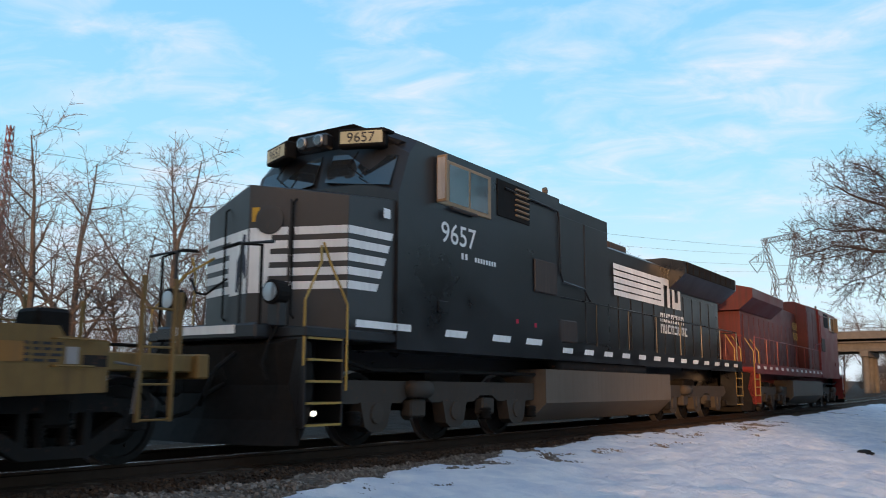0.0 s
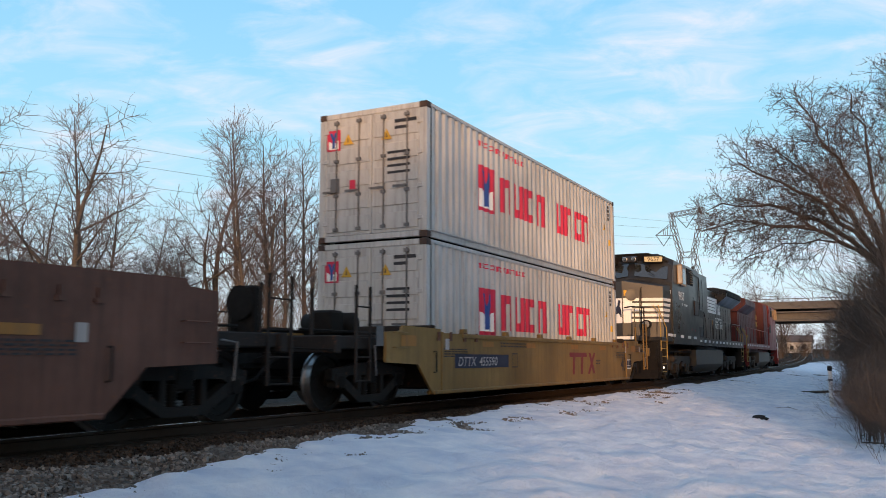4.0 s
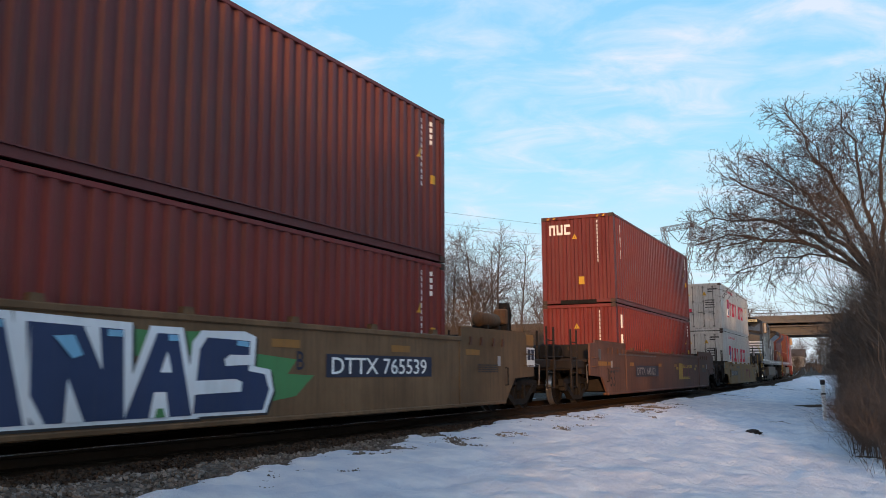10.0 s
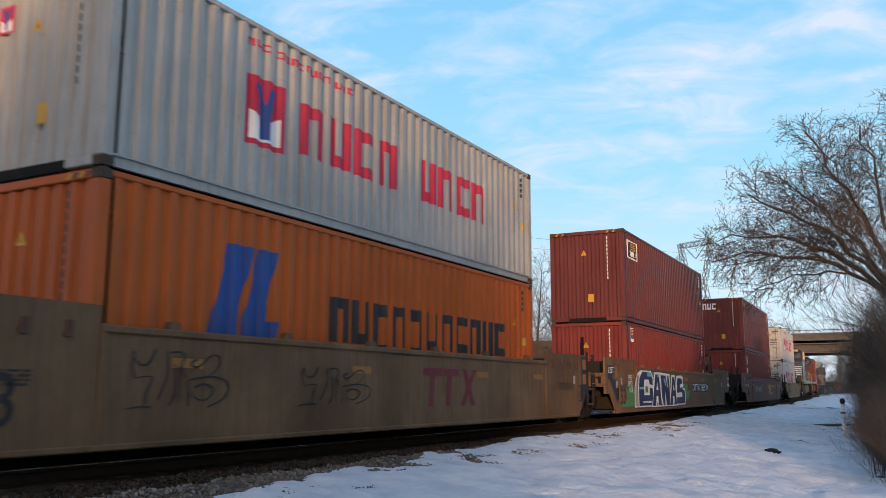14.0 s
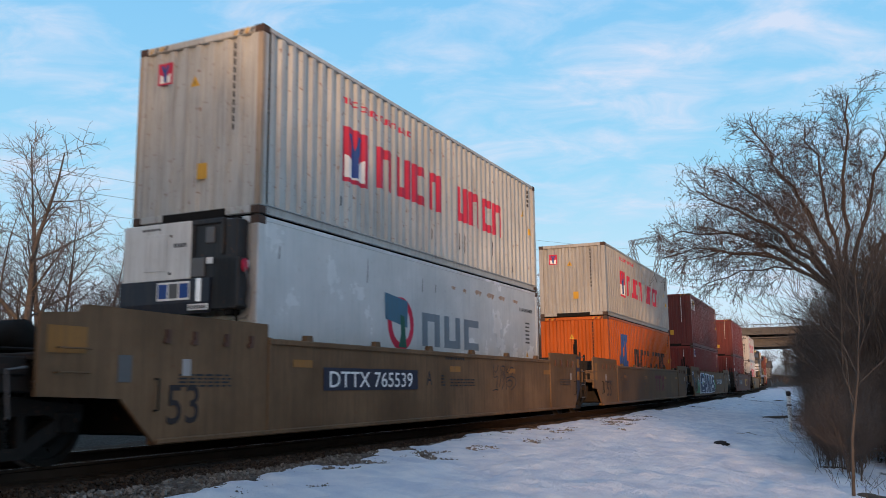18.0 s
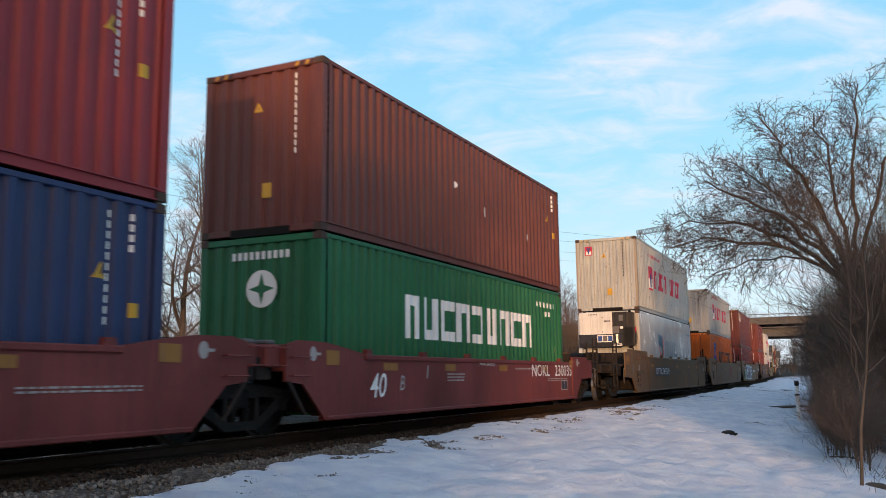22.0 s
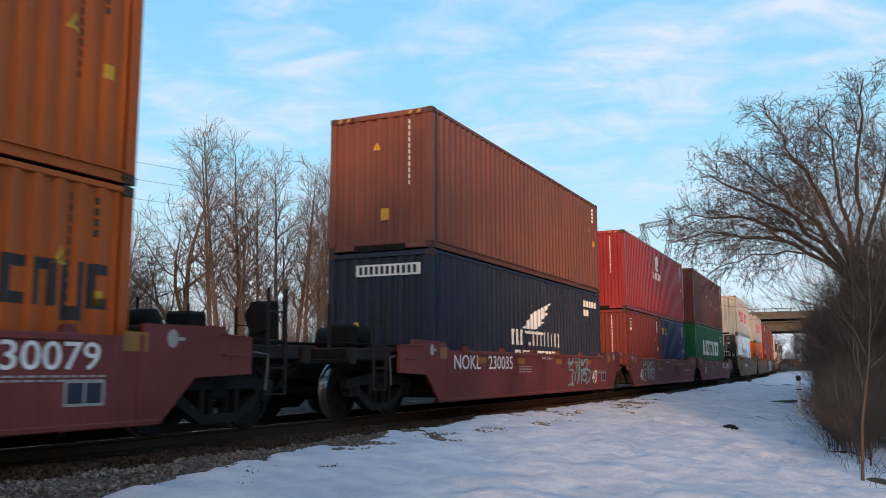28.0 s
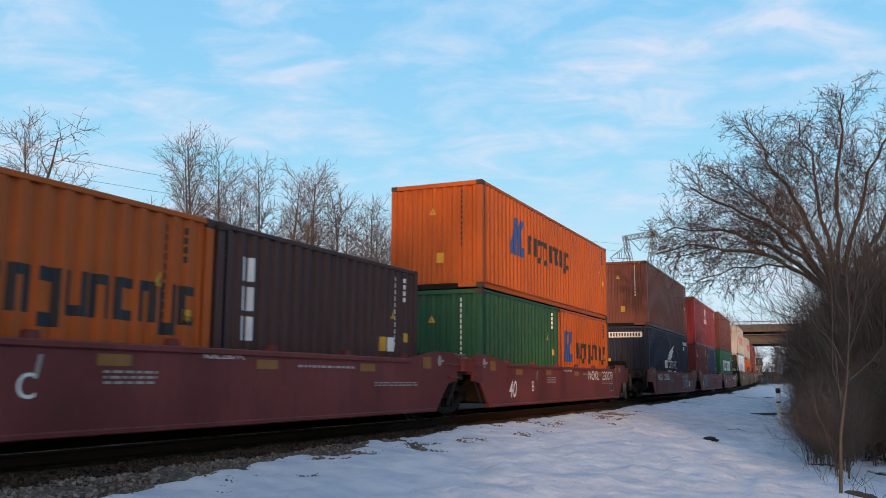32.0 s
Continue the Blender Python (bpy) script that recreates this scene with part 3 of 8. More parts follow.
class Wave:
    """The folded steel wall of a container: flat crest, slope, flat trough, slope."""

    def __init__(self, start, end, pitch=0.2785, deep=0.050):
        n = max(1, round((end - start) / pitch))
        self.a, self.b, self.n, self.p, self.deep = start, end, n, (end - start) / n, deep
        self.cut = [0.0, 0.35, 0.50, 0.85]

    def breaks(self, lo, hi):
        for i in range(self.n):
            for c in self.cut:
                x = self.a + (i + c) * self.p
                if lo < x < hi:
                    yield x

    def depth(self, x):
        if x <= self.a or x >= self.b:
            return 0.0
        u = ((x - self.a) / self.p) % 1.0
        if u < 0.35:
            return 0.0
        if u < 0.50:
            return self.deep * (u - 0.35) / 0.15
        if u < 0.85:
            return self.deep
        return self.deep * (1 - (u - 0.85) / 0.15)


def folded(wave, z0, z1, y, axis="x", thick=0.004):
    m = Mesh()
    xs = [wave.a] + list(wave.breaks(wave.a, wave.b)) + [wave.b]
    for x in xs:
        d = y + (wave.depth(x) if y < 0 else -wave.depth(x))
        for z in (z0, z1):
            m.v.append((x, d, z) if axis == "x" else (d, x, z))
    m.f = [(2 * i, 2 * i + 2, 2 * i + 3, 2 * i + 1) for i in range(len(xs) - 1)]
    return m


def lock_bar(h):
    m = Mesh().rod((0, 0, 0.08), (0, 0, h - 0.08), 0.017, 6)
    for z in (0.12, h * 0.33, h * 0.62, h - 0.14):
        m.box(-0.03, 0.012, -0.05, 0.05, z - 0.03, z + 0.03)
    m.box(-0.035, -0.012, -0.02, 0.30, h * 0.36, h * 0.36 + 0.035)
    return m


def container(label, L, H, mat, rear="plain", side="folded", group="freight containers", roof=None):
    """A box container, base centre at its origin, rear end towards -x."""
    W, hl, hw, cp = 2.438, L / 2, 1.219, 0.16
    box = thing("shipping_container", label, "container", group)
    if side == "folded":
        wave = Wave(-hl + cp + 0.05, hl - cp - 0.05)
        pan = shared(("side_panel", L, H), lambda: folded(wave, 0.155, H - 0.07, -hw + 0.012))
        pan2 = shared(("side_panel_far", L, H), lambda: folded(wave, 0.155, H - 0.07, hw - 0.012))
    else:
        wave = None
        pan = shared(("flat_panel", L, H), lambda: Mesh().box(-hl + cp, hl - cp, -hw + 0.01, -hw + 0.05, 0.155, H - 0.07))
        pan2 = shared(("flat_panel_far", L, H), lambda: Mesh().box(-hl + cp, hl - cp, hw - 0.05, hw - 0.01, 0.155, H - 0.07))
    part("side_panel", pan, mat, box)
    part("side_panel", pan2, mat, box)
    part("roof_panel", shared(("roof_panel", L, H), lambda: roof_sheet(L, H)), mat, box)
    part("floor", shared(("floor", L), lambda: floor_frame(L)), IRON, box)
    for k in range(round(L / 0.9)):
        part("floor_bearer", shared("floor_bearer", lambda: Mesh().box(-0.03, 0.03, -1.16, 1.16, 0.03, 0.13)), IRON, box, at=(-hl + 0.5 + k * (L - 1.0) / (round(L / 0.9) - 1), 0, 0))
    rails = shared(("rail", L), lambda: Mesh().slab(-hl + cp, hl - cp, -0.03, 0.03, -0.035, 0.035, 0.008))
    sill = shared(("sill", L), lambda: Mesh().add([(x, y, z) for x in (-hl + cp, hl - cp) for y, z in ((-0.03, -0.075), (0.03, -0.075), (0.03, -0.06), (-0.008, -0.06), (-0.008, 0.055), (0.03, 0.055), (0.03, 0.075), (-0.03, 0.075))], [tuple(range(8)), tuple(range(15, 7, -1))] + [(k, (k + 1) % 8, 8 + (k + 1) % 8, 8 + k) for k in range(8)]))
    for y in (-hw + 0.032, hw - 0.032):
        part("top_rail", rails, mat, box, at=(0, y, H - 0.042))
        part("bottom_rail", sill, mat, box, at=(0, y, 0.085), turn=(0, 0, 180 if y < 0 else 0))
    post = shared(("post", H), lambda: Mesh().slab(-cp / 2, cp / 2, -0.075, 0.075, 0.118, H - 0.118, 0.012))
    cast = shared("corner_casting", lambda: casting())
    beam = shared("end_beam", lambda: Mesh().slab(-0.05, 0.05, -hw + 0.15, hw - 0.15, -0.055, 0.055, 0.01))
    for sx in (-1, 1):
        for sy in (-1, 1):
            part("corner_post", post, mat, box, at=(sx * (hl - cp / 2 - 0.002), sy * (hw - 0.077), 0))
            for z in (0.059, H - 0.059):
                part("corner_casting", cast, CASTING, box, "rust-stained corner casting", at=(sx * (hl - 0.089), sy * (hw - 0.081), z))
        for z in (0.07, H - 0.06):
            part("end_beam", beam, mat, box, at=(sx * (hl - 0.055), 0, z))
    endwave = Wave(-hw + 0.16, hw - 0.16, 0.25, 0.045)
    part("end_panel", shared(("end_front", L, H), lambda: folded(endwave, 0.12, H - 0.10, hl - 0.03, "y")), mat, box)
    if rear == "plain":
        part("end_panel", shared(("end_rear", L, H), lambda: folded(endwave, 0.12, H - 0.10, -hl + 0.03, "y")), mat, box)
        # dark sheet drawn in place of the shaded gooseneck recess
        tube = shared("tunnel_shade", lambda: Mesh().prism([(-0.062, 0.0), (0.06, 0.0), (0.06, 0.13), (-0.062, 0.13)], -0.60, 0.60))
        part("gooseneck_plate", tube, IRON, box, at=(-hl + 0.055, 0.0, -0.012))
    elif rear == "doors":
        leaf = shared(("leaf", H), lambda: door_leaf(H))
        bar = shared(("lock_bar", H), lambda: lock_bar(H - 0.2))
        for y0 in (-1.075, 0.006):
            d = part("door", leaf, mat, box, at=(-hl + 0.03, y0, 0.13))
            for k in range(5):
                q = (H - 0.34) / 5
                part("door_panel", shared(("door_panel", H), lambda: Mesh().slab(-0.028, -0.005, 0.05, 1.02, 0, (H - 0.34) / 5 - 0.13, 0.012)), mat, d, at=(0, 0, 0.06 + k * q))
            for y in (0.28, 0.80):
                part("lock_bar", bar, GALV, d, "galvanised lock bar", at=(-0.035, y, 0.0))
            for z in (0.25, 0.85, H - 1.1, H - 0.5):
                part("hinge", shared("hinge", lambda: Mesh().slab(-0.03, 0.02, -0.06, 0.06, -0.04, 0.04, 0.008)), mat, d, at=(-0.01, 0.0 if y0 < 0 else 1.06, z))
    box["half"] = hl
    return box, wave


def roof_sheet(L, H):
    m = Mesh()
    n = int(L / 0.209)
    xs = [-L / 2 + 0.12 + i * (L - 0.24) / (2 * n) for i in range(2 * n + 1)]
    for i, x in enumerate(xs):
        z = H - 0.012 - (0.02 if (i // 2) % 2 else 0.0)
        m.v += [(x, -1.18, z), (x, 1.18, z)]
    m.f = [(2 * i, 2 * i + 1, 2 * i + 3, 2 * i + 2) for i in range(len(xs) - 1)]
    return m


def floor_frame(L):
    m = Mesh().box(-L / 2 + 0.18, L / 2 - 0.18, -1.16, 1.16, 0.13, 0.155)
    return m


def casting():
    m = Mesh().slab(-0.089, 0.089, -0.081, 0.081, -0.059, 0.059, 0.008)
    for sy in (-1, 1):
        m.box(-0.04, 0.04, sy * 0.0815 - 0.001, sy * 0.0815 + 0.001, -0.03, 0.03)
    return m


def door_leaf(H):
    h = H - 0.24
    m = Mesh().slab(-0.012, 0.03, 0.0, 1.069, 0, h, 0.008)
    return m


def loft(rings):
    """Joins rings of equal length into a closed body."""
    m = Mesh()
    n = len(rings[0])
    for r in rings:
        m.v += [tuple(p) for p in r]
    for i in range(len(rings) - 1):
        m.f += [(i * n + k, i * n + (k + 1) % n, (i + 1) * n + (k + 1) % n, (i + 1) * n + k) for k in range(n)]
    m.f += [tuple(range(n)), tuple(range((len(rings) - 1) * n, len(rings) * n))]
    return m


# ---- running gear ----
WHEELS = []          # (wheel set, its place on its truck, radius)


def wheelset_mesh(r, gauge=0.754):
    m = Mesh()
    for sy in (-1, 1):
        y = sy * gauge
        prof = [(0.10, -0.05), (r * 0.42, -0.045), (r * 0.55, -0.02), (r * 0.82, -0.03), (r * 0.84, -0.062), (r, -0.06), (r - 0.004, 0.055), (r + 0.026, 0.06), (r + 0.024, 0.088), (r * 0.84, 0.085), (r * 0.5, 0.03)]
        m.turned([(a, y - sy * 0 + (b if sy < 0 else -b)) for a, b in prof], "y", 28)
        for k in range(4):
            a = k * math.tau / 4 + 0.4
            m.rod((0.62 * r * math.cos(a), y + sy * 0.045, 0.62 * r * math.sin(a)), (0.62 * r * math.cos(a), y + sy * 0.02, 0.62 * r * math.sin(a)), 0.022, 6)
    m.rod((0, -1.05, 0), (0, 1.05, 0), 0.075, 12)
    return m


def polished(me, r):
    """The running face of each wheel is worn bright."""
    me.materials.append(None)
    me.materials.append(TREAD)
    for f in me.polygons:
        if all(math.hypot(me.vertices[i].co.x, me.vertices[i].co.z) > r - 0.012 for i in f.vertices):
            f.material_index = 1
    return me


def wheelset(r):
    if ("wheel_set", r) not in SHARED:
        SHARED["wheel_set", r] = polished(wheelset_mesh(r).data("wheel_set"), r)
    return SHARED["wheel_set", r]


def cap_mesh():
    return Mesh().turned([(0.03, -0.02), (0.095, -0.015), (0.11, 0.02), (0.11, 0.09), (0.05, 0.10)], "y", 14)


def side_frame_mesh():
    """A cast freight truck frame with its window, spring nest and bearing ends."""
    m = Mesh()
    m.prism([(-1.12, 0.50), (-1.12, 0.66), (-0.62, 0.70), (-0.30, 0.76), (0.30, 0.76), (0.62, 0.70), (1.12, 0.66), (1.12, 0.50), (0.92, 0.42), (0.66, 0.56), (-0.66, 0.56), (-0.92, 0.42)], -0.07, 0.07)
    m.prism([(-0.92, 0.44), (-0.72, 0.50), (-0.30, 0.24), (0.30, 0.24), (0.72, 0.50), (0.92, 0.44), (0.36, 0.12), (-0.36, 0.12)], -0.08, 0.08)
    for sx in (-1, 1):
        m.slab(sx * 0.34 - 0.05, sx * 0.34 + 0.05, -0.075, 0.075, 0.20, 0.60, 0.015)
        m.slab(sx * 0.89 - 0.15, sx * 0.89 + 0.15, -0.09, 0.09, 0.36, 0.60, 0.02)
    return m


def spring_mesh():
    return Mesh().turned([(0.055 + 0.03 * (k % 2), 0.22 + k * 0.021) for k in range(15)], "z", 12)


def truck(parent, x, r=0.46):
    """A two-axle freight truck under a car."""
    t = part("truck", shared("bolster", lambda: Mesh().slab(-0.16, 0.16, -1.08, 1.08, 0.42, 0.70, 0.03).slab(-0.3, 0.3, -0.3, 0.3, 0.66, 0.80, 0.03)), IRON, parent, "grimy cast steel truck", at=(x, 0, 0))
    for sy in (-1, 1):
        part("side_frame", shared("side_frame", side_frame_mesh), GRIME, t, at=(0, sy * 1.0, 0))
        for q in (-0.14, 0.14):
            part("spring", shared("spring", spring_mesh), IRON, t, at=(q, sy * 1.0, 0), smooth=True)
    for sx in (-1, 1):
        w = part("wheel_set", wheelset(r), TYRE, t, "dull steel wheels on an axle", at=(sx * 0.89, 0, r))
        WHEELS.append((w, (sx * 0.89, 0, r), r))
        for sy in (-1, 1):
            part("bearing_cap", shared("bearing_cap", cap_mesh), IRON, t, at=(sx * 0.89, sy * 1.09, r), turn=(0, 0, 0 if sy < 0 else 180))
        part("brake_shoe", shared("brake_beam", lambda: Mesh().slab(-0.05, 0.05, -0.9, 0.9, -0.05, 0.05, 0.015)), IRON, t, at=(sx * 0.36, 0, 0.34))
    return t


def coupler(parent, x, sign, z=0.86):
    c = part("coupler", shared("coupler", lambda: Mesh().slab(-0.9, 0.0, -0.10, 0.10, -0.12, 0.12, 0.02).slab(-0.05, 0.22, -0.17, 0.05, -0.16, 0.16, 0.04).slab(0.02, 0.20, 0.03, 0.15, -0.14, 0.14, 0.03)),
             IRON, parent, "rusty steel knuckle coupler", at=(x - sign * 0.16, 0, z), turn=(0, 0, 0 if sign > 0 else 180))
    part("air_hose", shared("air_hose", lambda: Mesh().bent([(-0.5, 0.30, 0.0), (-0.2, 0.32, -0.12), (0.05, 0.30, -0.34), (0.2, 0.18, -0.40), (0.32, 0.05, -0.34)], 0.028, 6)), IRON, c, "black rubber air hose")


def end_details(car, sign, wl, mat, top, kind, reach):
    """The platform over a truck: deck, centre sill, posts, ladders, brake gear or the shared joint."""
    tip = wl + (1.90 if kind == "end" else 1.30)
    skin = mat if mat is TTXYEL and sign > 0 else SHADEBROWN
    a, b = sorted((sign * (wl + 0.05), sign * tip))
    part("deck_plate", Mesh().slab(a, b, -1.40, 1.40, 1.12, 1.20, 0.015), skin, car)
    part("bulkhead", Mesh().slab(*sorted((sign * (wl + 0.02), sign * (wl + 0.12))), -1.40, 1.40, 0.30, top + 0.14, 0.02), SHADEBROWN, car)
    a, b = sorted((sign * wl, sign * (reach - 0.5 if kind == "end" else reach - 0.1)))
    part("centre_sill", Mesh().slab(a, b, -0.28, 0.28, 0.66, 1.10, 0.02), IRON, car)
    part("bolster_beam", Mesh().slab(*sorted((sign * (reach - 2.35), sign * (reach - 1.85))) if kind == "end" else sorted((sign * (reach - 0.35), sign * (reach - 0.02))), -1.3, 1.3, 0.80, 1.12, 0.02), SHADEBROWN, car)
    rod = shared("grab_iron", lambda: Mesh().bent([(0, 0, 0), (0, -0.07, 0), (0.4, -0.07, 0), (0.4, 0, 0)], 0.011, 5))
    for y in (-1.5, 1.5):
        for z in (1.0, 1.25):
            part("grab_iron", rod, mat, car, at=(sign * (wl + 1.5) - 0.2, y, z), turn=(0, 0, 0 if y < 0 else 180))
    if kind == "end":
        coupler(car, sign * reach, sign)
        truck(car, sign * (reach - 2.1))
        a, b = sorted((sign * (wl + 1.90), sign * (reach - 0.55)))
        for y in (-1.34, 0.62):
            part("end_step", Mesh().slab(a, b, y, y + 0.72, 0.97, 1.16, 0.015), skin, car)
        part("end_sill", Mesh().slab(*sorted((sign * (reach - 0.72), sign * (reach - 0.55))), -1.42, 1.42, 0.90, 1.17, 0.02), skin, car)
        q0, q1 = (tip + 1.0, tip + 1.48) if wl > 7 else (tip + 0.40, tip + 0.80)
        for y in (-1.44, 1.44):
            step_ladder = Mesh()
            for q in (q0, q1):
                step_ladder.slab(*sorted((sign * q - 0.025, sign * q + 0.025)), y - 0.02, y + 0.02, 0.46, 1.95, 0.006)
            for z in (0.48, 0.84, 1.22, 1.62):
                step_ladder.rod((sign * q0, y, z), (sign * q1, y, z), 0.013, 6)
            part("side_ladder", step_ladder, skin, car)
            part("post", Mesh().slab(*sorted((sign * (reach - 0.62), sign * (reach - 0.57))), y * 0.66 - 0.025, y * 0.66 + 0.025, 1.1, 1.88, 0.008), skin, car)
        part("hand_rail", Mesh().bent([(sign * (tip + 0.1), -1.46, 1.05), (sign * (tip + 0.35), -1.50, 1.02), (sign * (tip + 0.30), -1.50, 0.55)], 0.014, 6), GALV, car)
        part("uncoupling_lever", Mesh().bent([(sign * (reach - 0.5), -1.4, 0.95), (sign * (reach - 0.42), -0.6, 0.98), (sign * (reach - 0.3), -0.1, 0.80)], 0.016, 6), IRON, car)
        part("air_reservoir", Mesh().turned([(0.10, -0.55), (0.20, -0.5), (0.20, 0.5), (0.10, 0.55)], "y", 16, (sign * (wl + 1.2), 0.1, 1.42)), IRON, car, smooth=True)
        part("brake_valve", Mesh().slab(*sorted((sign * (wl + 1.7), sign * (wl + 2.1))), -0.55, -0.10, 1.2, 1.62, 0.04), IRON, car)
        part("brake_rod", Mesh().rod((sign * (wl + 0.4), -0.62, 1.27), (sign * (reach - 0.7), -0.62, 1.27), 0.02, 6).rod((sign * (wl + 0.4), 0.7, 1.3), (sign * (reach - 0.7), 0.7, 1.3), 0.03, 6), IRON, car)
        if sign < 0:
            part("brake_stand", Mesh().slab(-reach + 0.80, -reach + 1.02, 0.35, 0.85, 1.17, 2.0, 0.03), IRON, car)
            part("brake_wheel", Mesh().turned([(0.24, -0.012), (0.28, -0.012), (0.28, 0.012), (0.24, 0.012)], "x", 20, (-reach + 0.75, 0.6, 1.72)), IRON, car)
    else:
        if wl > 7 and sign > 0:
            # hanging ladder with tall posts beside the shared truck, worn hazard panel on the plate's end
            for y in (-1.50, 1.50):
                for q, z1 in ((wl + 0.92, 1.80), (wl + 1.36, 1.74)):
                    part("ladder_post", Mesh().slab(q - 0.03, q + 0.03, y - 0.025, y + 0.025, 0.46, z1, 0.008), SHADEBROWN, car)
                for z in (0.48, 0.86, 1.24, 1.66):
                    part("ladder_rung", shared("ladder_rung", lambda: Mesh().rod((-0.22, 0, 0), (0.22, 0, 0), 0.014, 6)), GALV, car, "worn bright rung", at=(wl + 1.14, y, z))
            part("end_post", Mesh().slab(wl + 0.90, wl + 0.97, -1.42, -1.35, 1.20, 2.18, 0.01), IRON, car)
            part("end_post", Mesh().bent([(wl + 1.36, -1.20, 1.2), (wl + 1.36, -1.20, 2.05), (wl + 1.48, -1.20, 2.10), (wl + 1.48, -1.20, 1.75)], 0.022, 6), IRON, car)
            mark("hazard_panel", shapes([[(wl + 0.44, 0.36), (wl + 0.50, 0.42), (wl + 0.86, 0.78), (wl + 0.86, 1.66), (wl + 0.50, 1.66)]]), NAVY, car, (0, 0), out=1.505, label="dark blue panel")
            for z in (0.98, 1.34):
                mark("reflector", shapes([rect(0, 0, 0.25, 0.25)]), DULLYEL, car, (wl + 0.54, z), out=1.509, label="orange reflective panel")
        elif wl < 7:
            for z in (0.86, 1.12):
                part("grab_iron", shared("end_grab", lambda: Mesh().bent([(-0.22, 0, 0), (-0.22, -0.08, 0), (0.22, -0.08, 0), (0.22, 0, 0)], 0.014, 5)), mat, car, at=(sign * (wl + 1.02), -1.5, z))
            for y in (-1.50, 1.50):
                part("hanger_bracket", Mesh().prism([(sign * (wl + 0.80), 0.30), (sign * (wl + 0.86), 0.30), (sign * (wl + 1.28), 0.78), (sign * (wl + 1.20), 0.78)], y - 0.02, y + 0.02), SHADEBROWN, car)
            part("side_bearing_arm", Mesh().slab(*sorted((sign * (wl + 1.28), sign * (wl + 1.62))), -1.40, -1.08, 0.98, 1.30, 0.03), mat, car)
            part("bearing_pad", Mesh().slab(*sorted((sign * (wl + 1.40), sign * (wl + 1.58))), -1.38, -1.12, 1.30, 1.36, 0.015), GALV, car)
        part("joint_casting", Mesh().slab(*sorted((sign * (reach - 0.42), sign * (reach + 0.10))), -0.36, 0.36, 0.78, 1.04, 0.05), IRON, car)
        for y in (-1.34, -0.92):
            part("slotted_plate", Mesh().slab(*sorted((sign * (wl + 1.26), sign * (wl + 1.30))), y - 0.13, y + 0.13, 0.92, 1.30, 0.01), mat, car)
            part("slot", Mesh().box(*sorted((sign * (wl + 1.301), sign * (wl + 1.305))), y - 0.04, y + 0.04, 1.0, 1.2), IRON, car)
        if sign < 0:
            truck(car, -reach)


def well_car(label, mat, wl, front, rear, top=1.28, rise=0.17):
    """A container well car unit; front and rear are (kind, reach): coupled 'end' or shared 'joint'."""
    car = thing("well_car", label, "railcar", "well cars of the train")
    long = wl > 7
    step, foot, high = (wl - 1.85, 0.34, top + 0.22) if long else (wl, 0.38, top + rise)
    right, left = [], []
    for sign, (kind, reach), side in ((1, front, right), (-1, rear, left)):
        tip = wl + (1.90 if kind == "end" else 0.88 if long and sign > 0 else 1.30)
        if kind == "joint" and not long:
            # the plate sweeps up to its end
            side += [(sign * (wl + foot - 0.08), 0.21), (sign * (wl + foot + 0.50), 0.74), (sign * tip, 0.78), (sign * tip, high - 0.06), (sign * (tip - 0.30), high + 0.01), (sign * (wl + 0.30), high), (sign * (wl - 0.20), high - 0.06), (sign * (wl - 0.85), top + 0.01), (sign * (wl - 0.90), top)]
            continue
        side += [(sign * (wl + foot - 0.09), 0.20), (sign * (wl + foot + 0.46), 0.72), (sign * tip, 0.76 if kind == "end" else 0.74), (sign * tip, high - (0.12 if kind == "end" else 0.03)), (sign * (tip - 0.48 if kind == "end" else tip - 0.22), high - (0.09 if kind == "end" else 0.0)), (sign * (tip - 0.54), high), (sign * step, high - 0.02), (sign * step, top)]
    outline = right + left[::-1]
    for s in (-1, 1):
        y0, y1 = sorted((s * 1.45, s * 1.50))
        part("side_sill", Mesh().prism(outline, y0, y1), mat, car)
        part("top_chord", Mesh().slab(-step + (0.0 if long else 0.85), step - (0.0 if long else 0.85), *sorted((s * 1.40, s * 1.535)), top - 0.08, top + 0.005, 0.015), mat, car)
        part("bottom_chord", Mesh().slab(-wl - foot + 0.09, wl + foot - 0.09, *sorted((s * 1.36, s * 1.53)), 0.190, 0.26, 0.015), mat, car)
        for q in (-1, 1):
            if not long and (front, rear)[q < 0][0] == "joint":
                continue
            part("side_stake", Mesh().slab(*sorted((q * step, q * (step - 0.08))), *sorted((s * 1.45, s * 1.522)), 0.25, top + 0.02, 0.012), mat, car)
        for k in range(6):
            x = -step + step * 2 * (k + 0.5) / 6
            part("guide_block", shared("guide_block", lambda: Mesh().prism([(-0.10, 0), (0.10, 0), (0.07, 0.09), (-0.07, 0.09)], -0.045, 0.045)), mat, car, at=(x, s * 1.45, top + 0.003))
    for k in range(5):
        x = -wl + 0.2 + (2 * wl - 0.4) * k / 4
        part("cross_member", shared("cross_member", lambda: Mesh().slab(-0.15, 0.15, -1.42, 1.42, 0.27, 0.34, 0.015)), IRON, car, at=(x, 0, 0))
    end_details(car, 1, wl, mat, top, *front)
    end_details(car, -1, wl, mat, top, *rear)
    return car


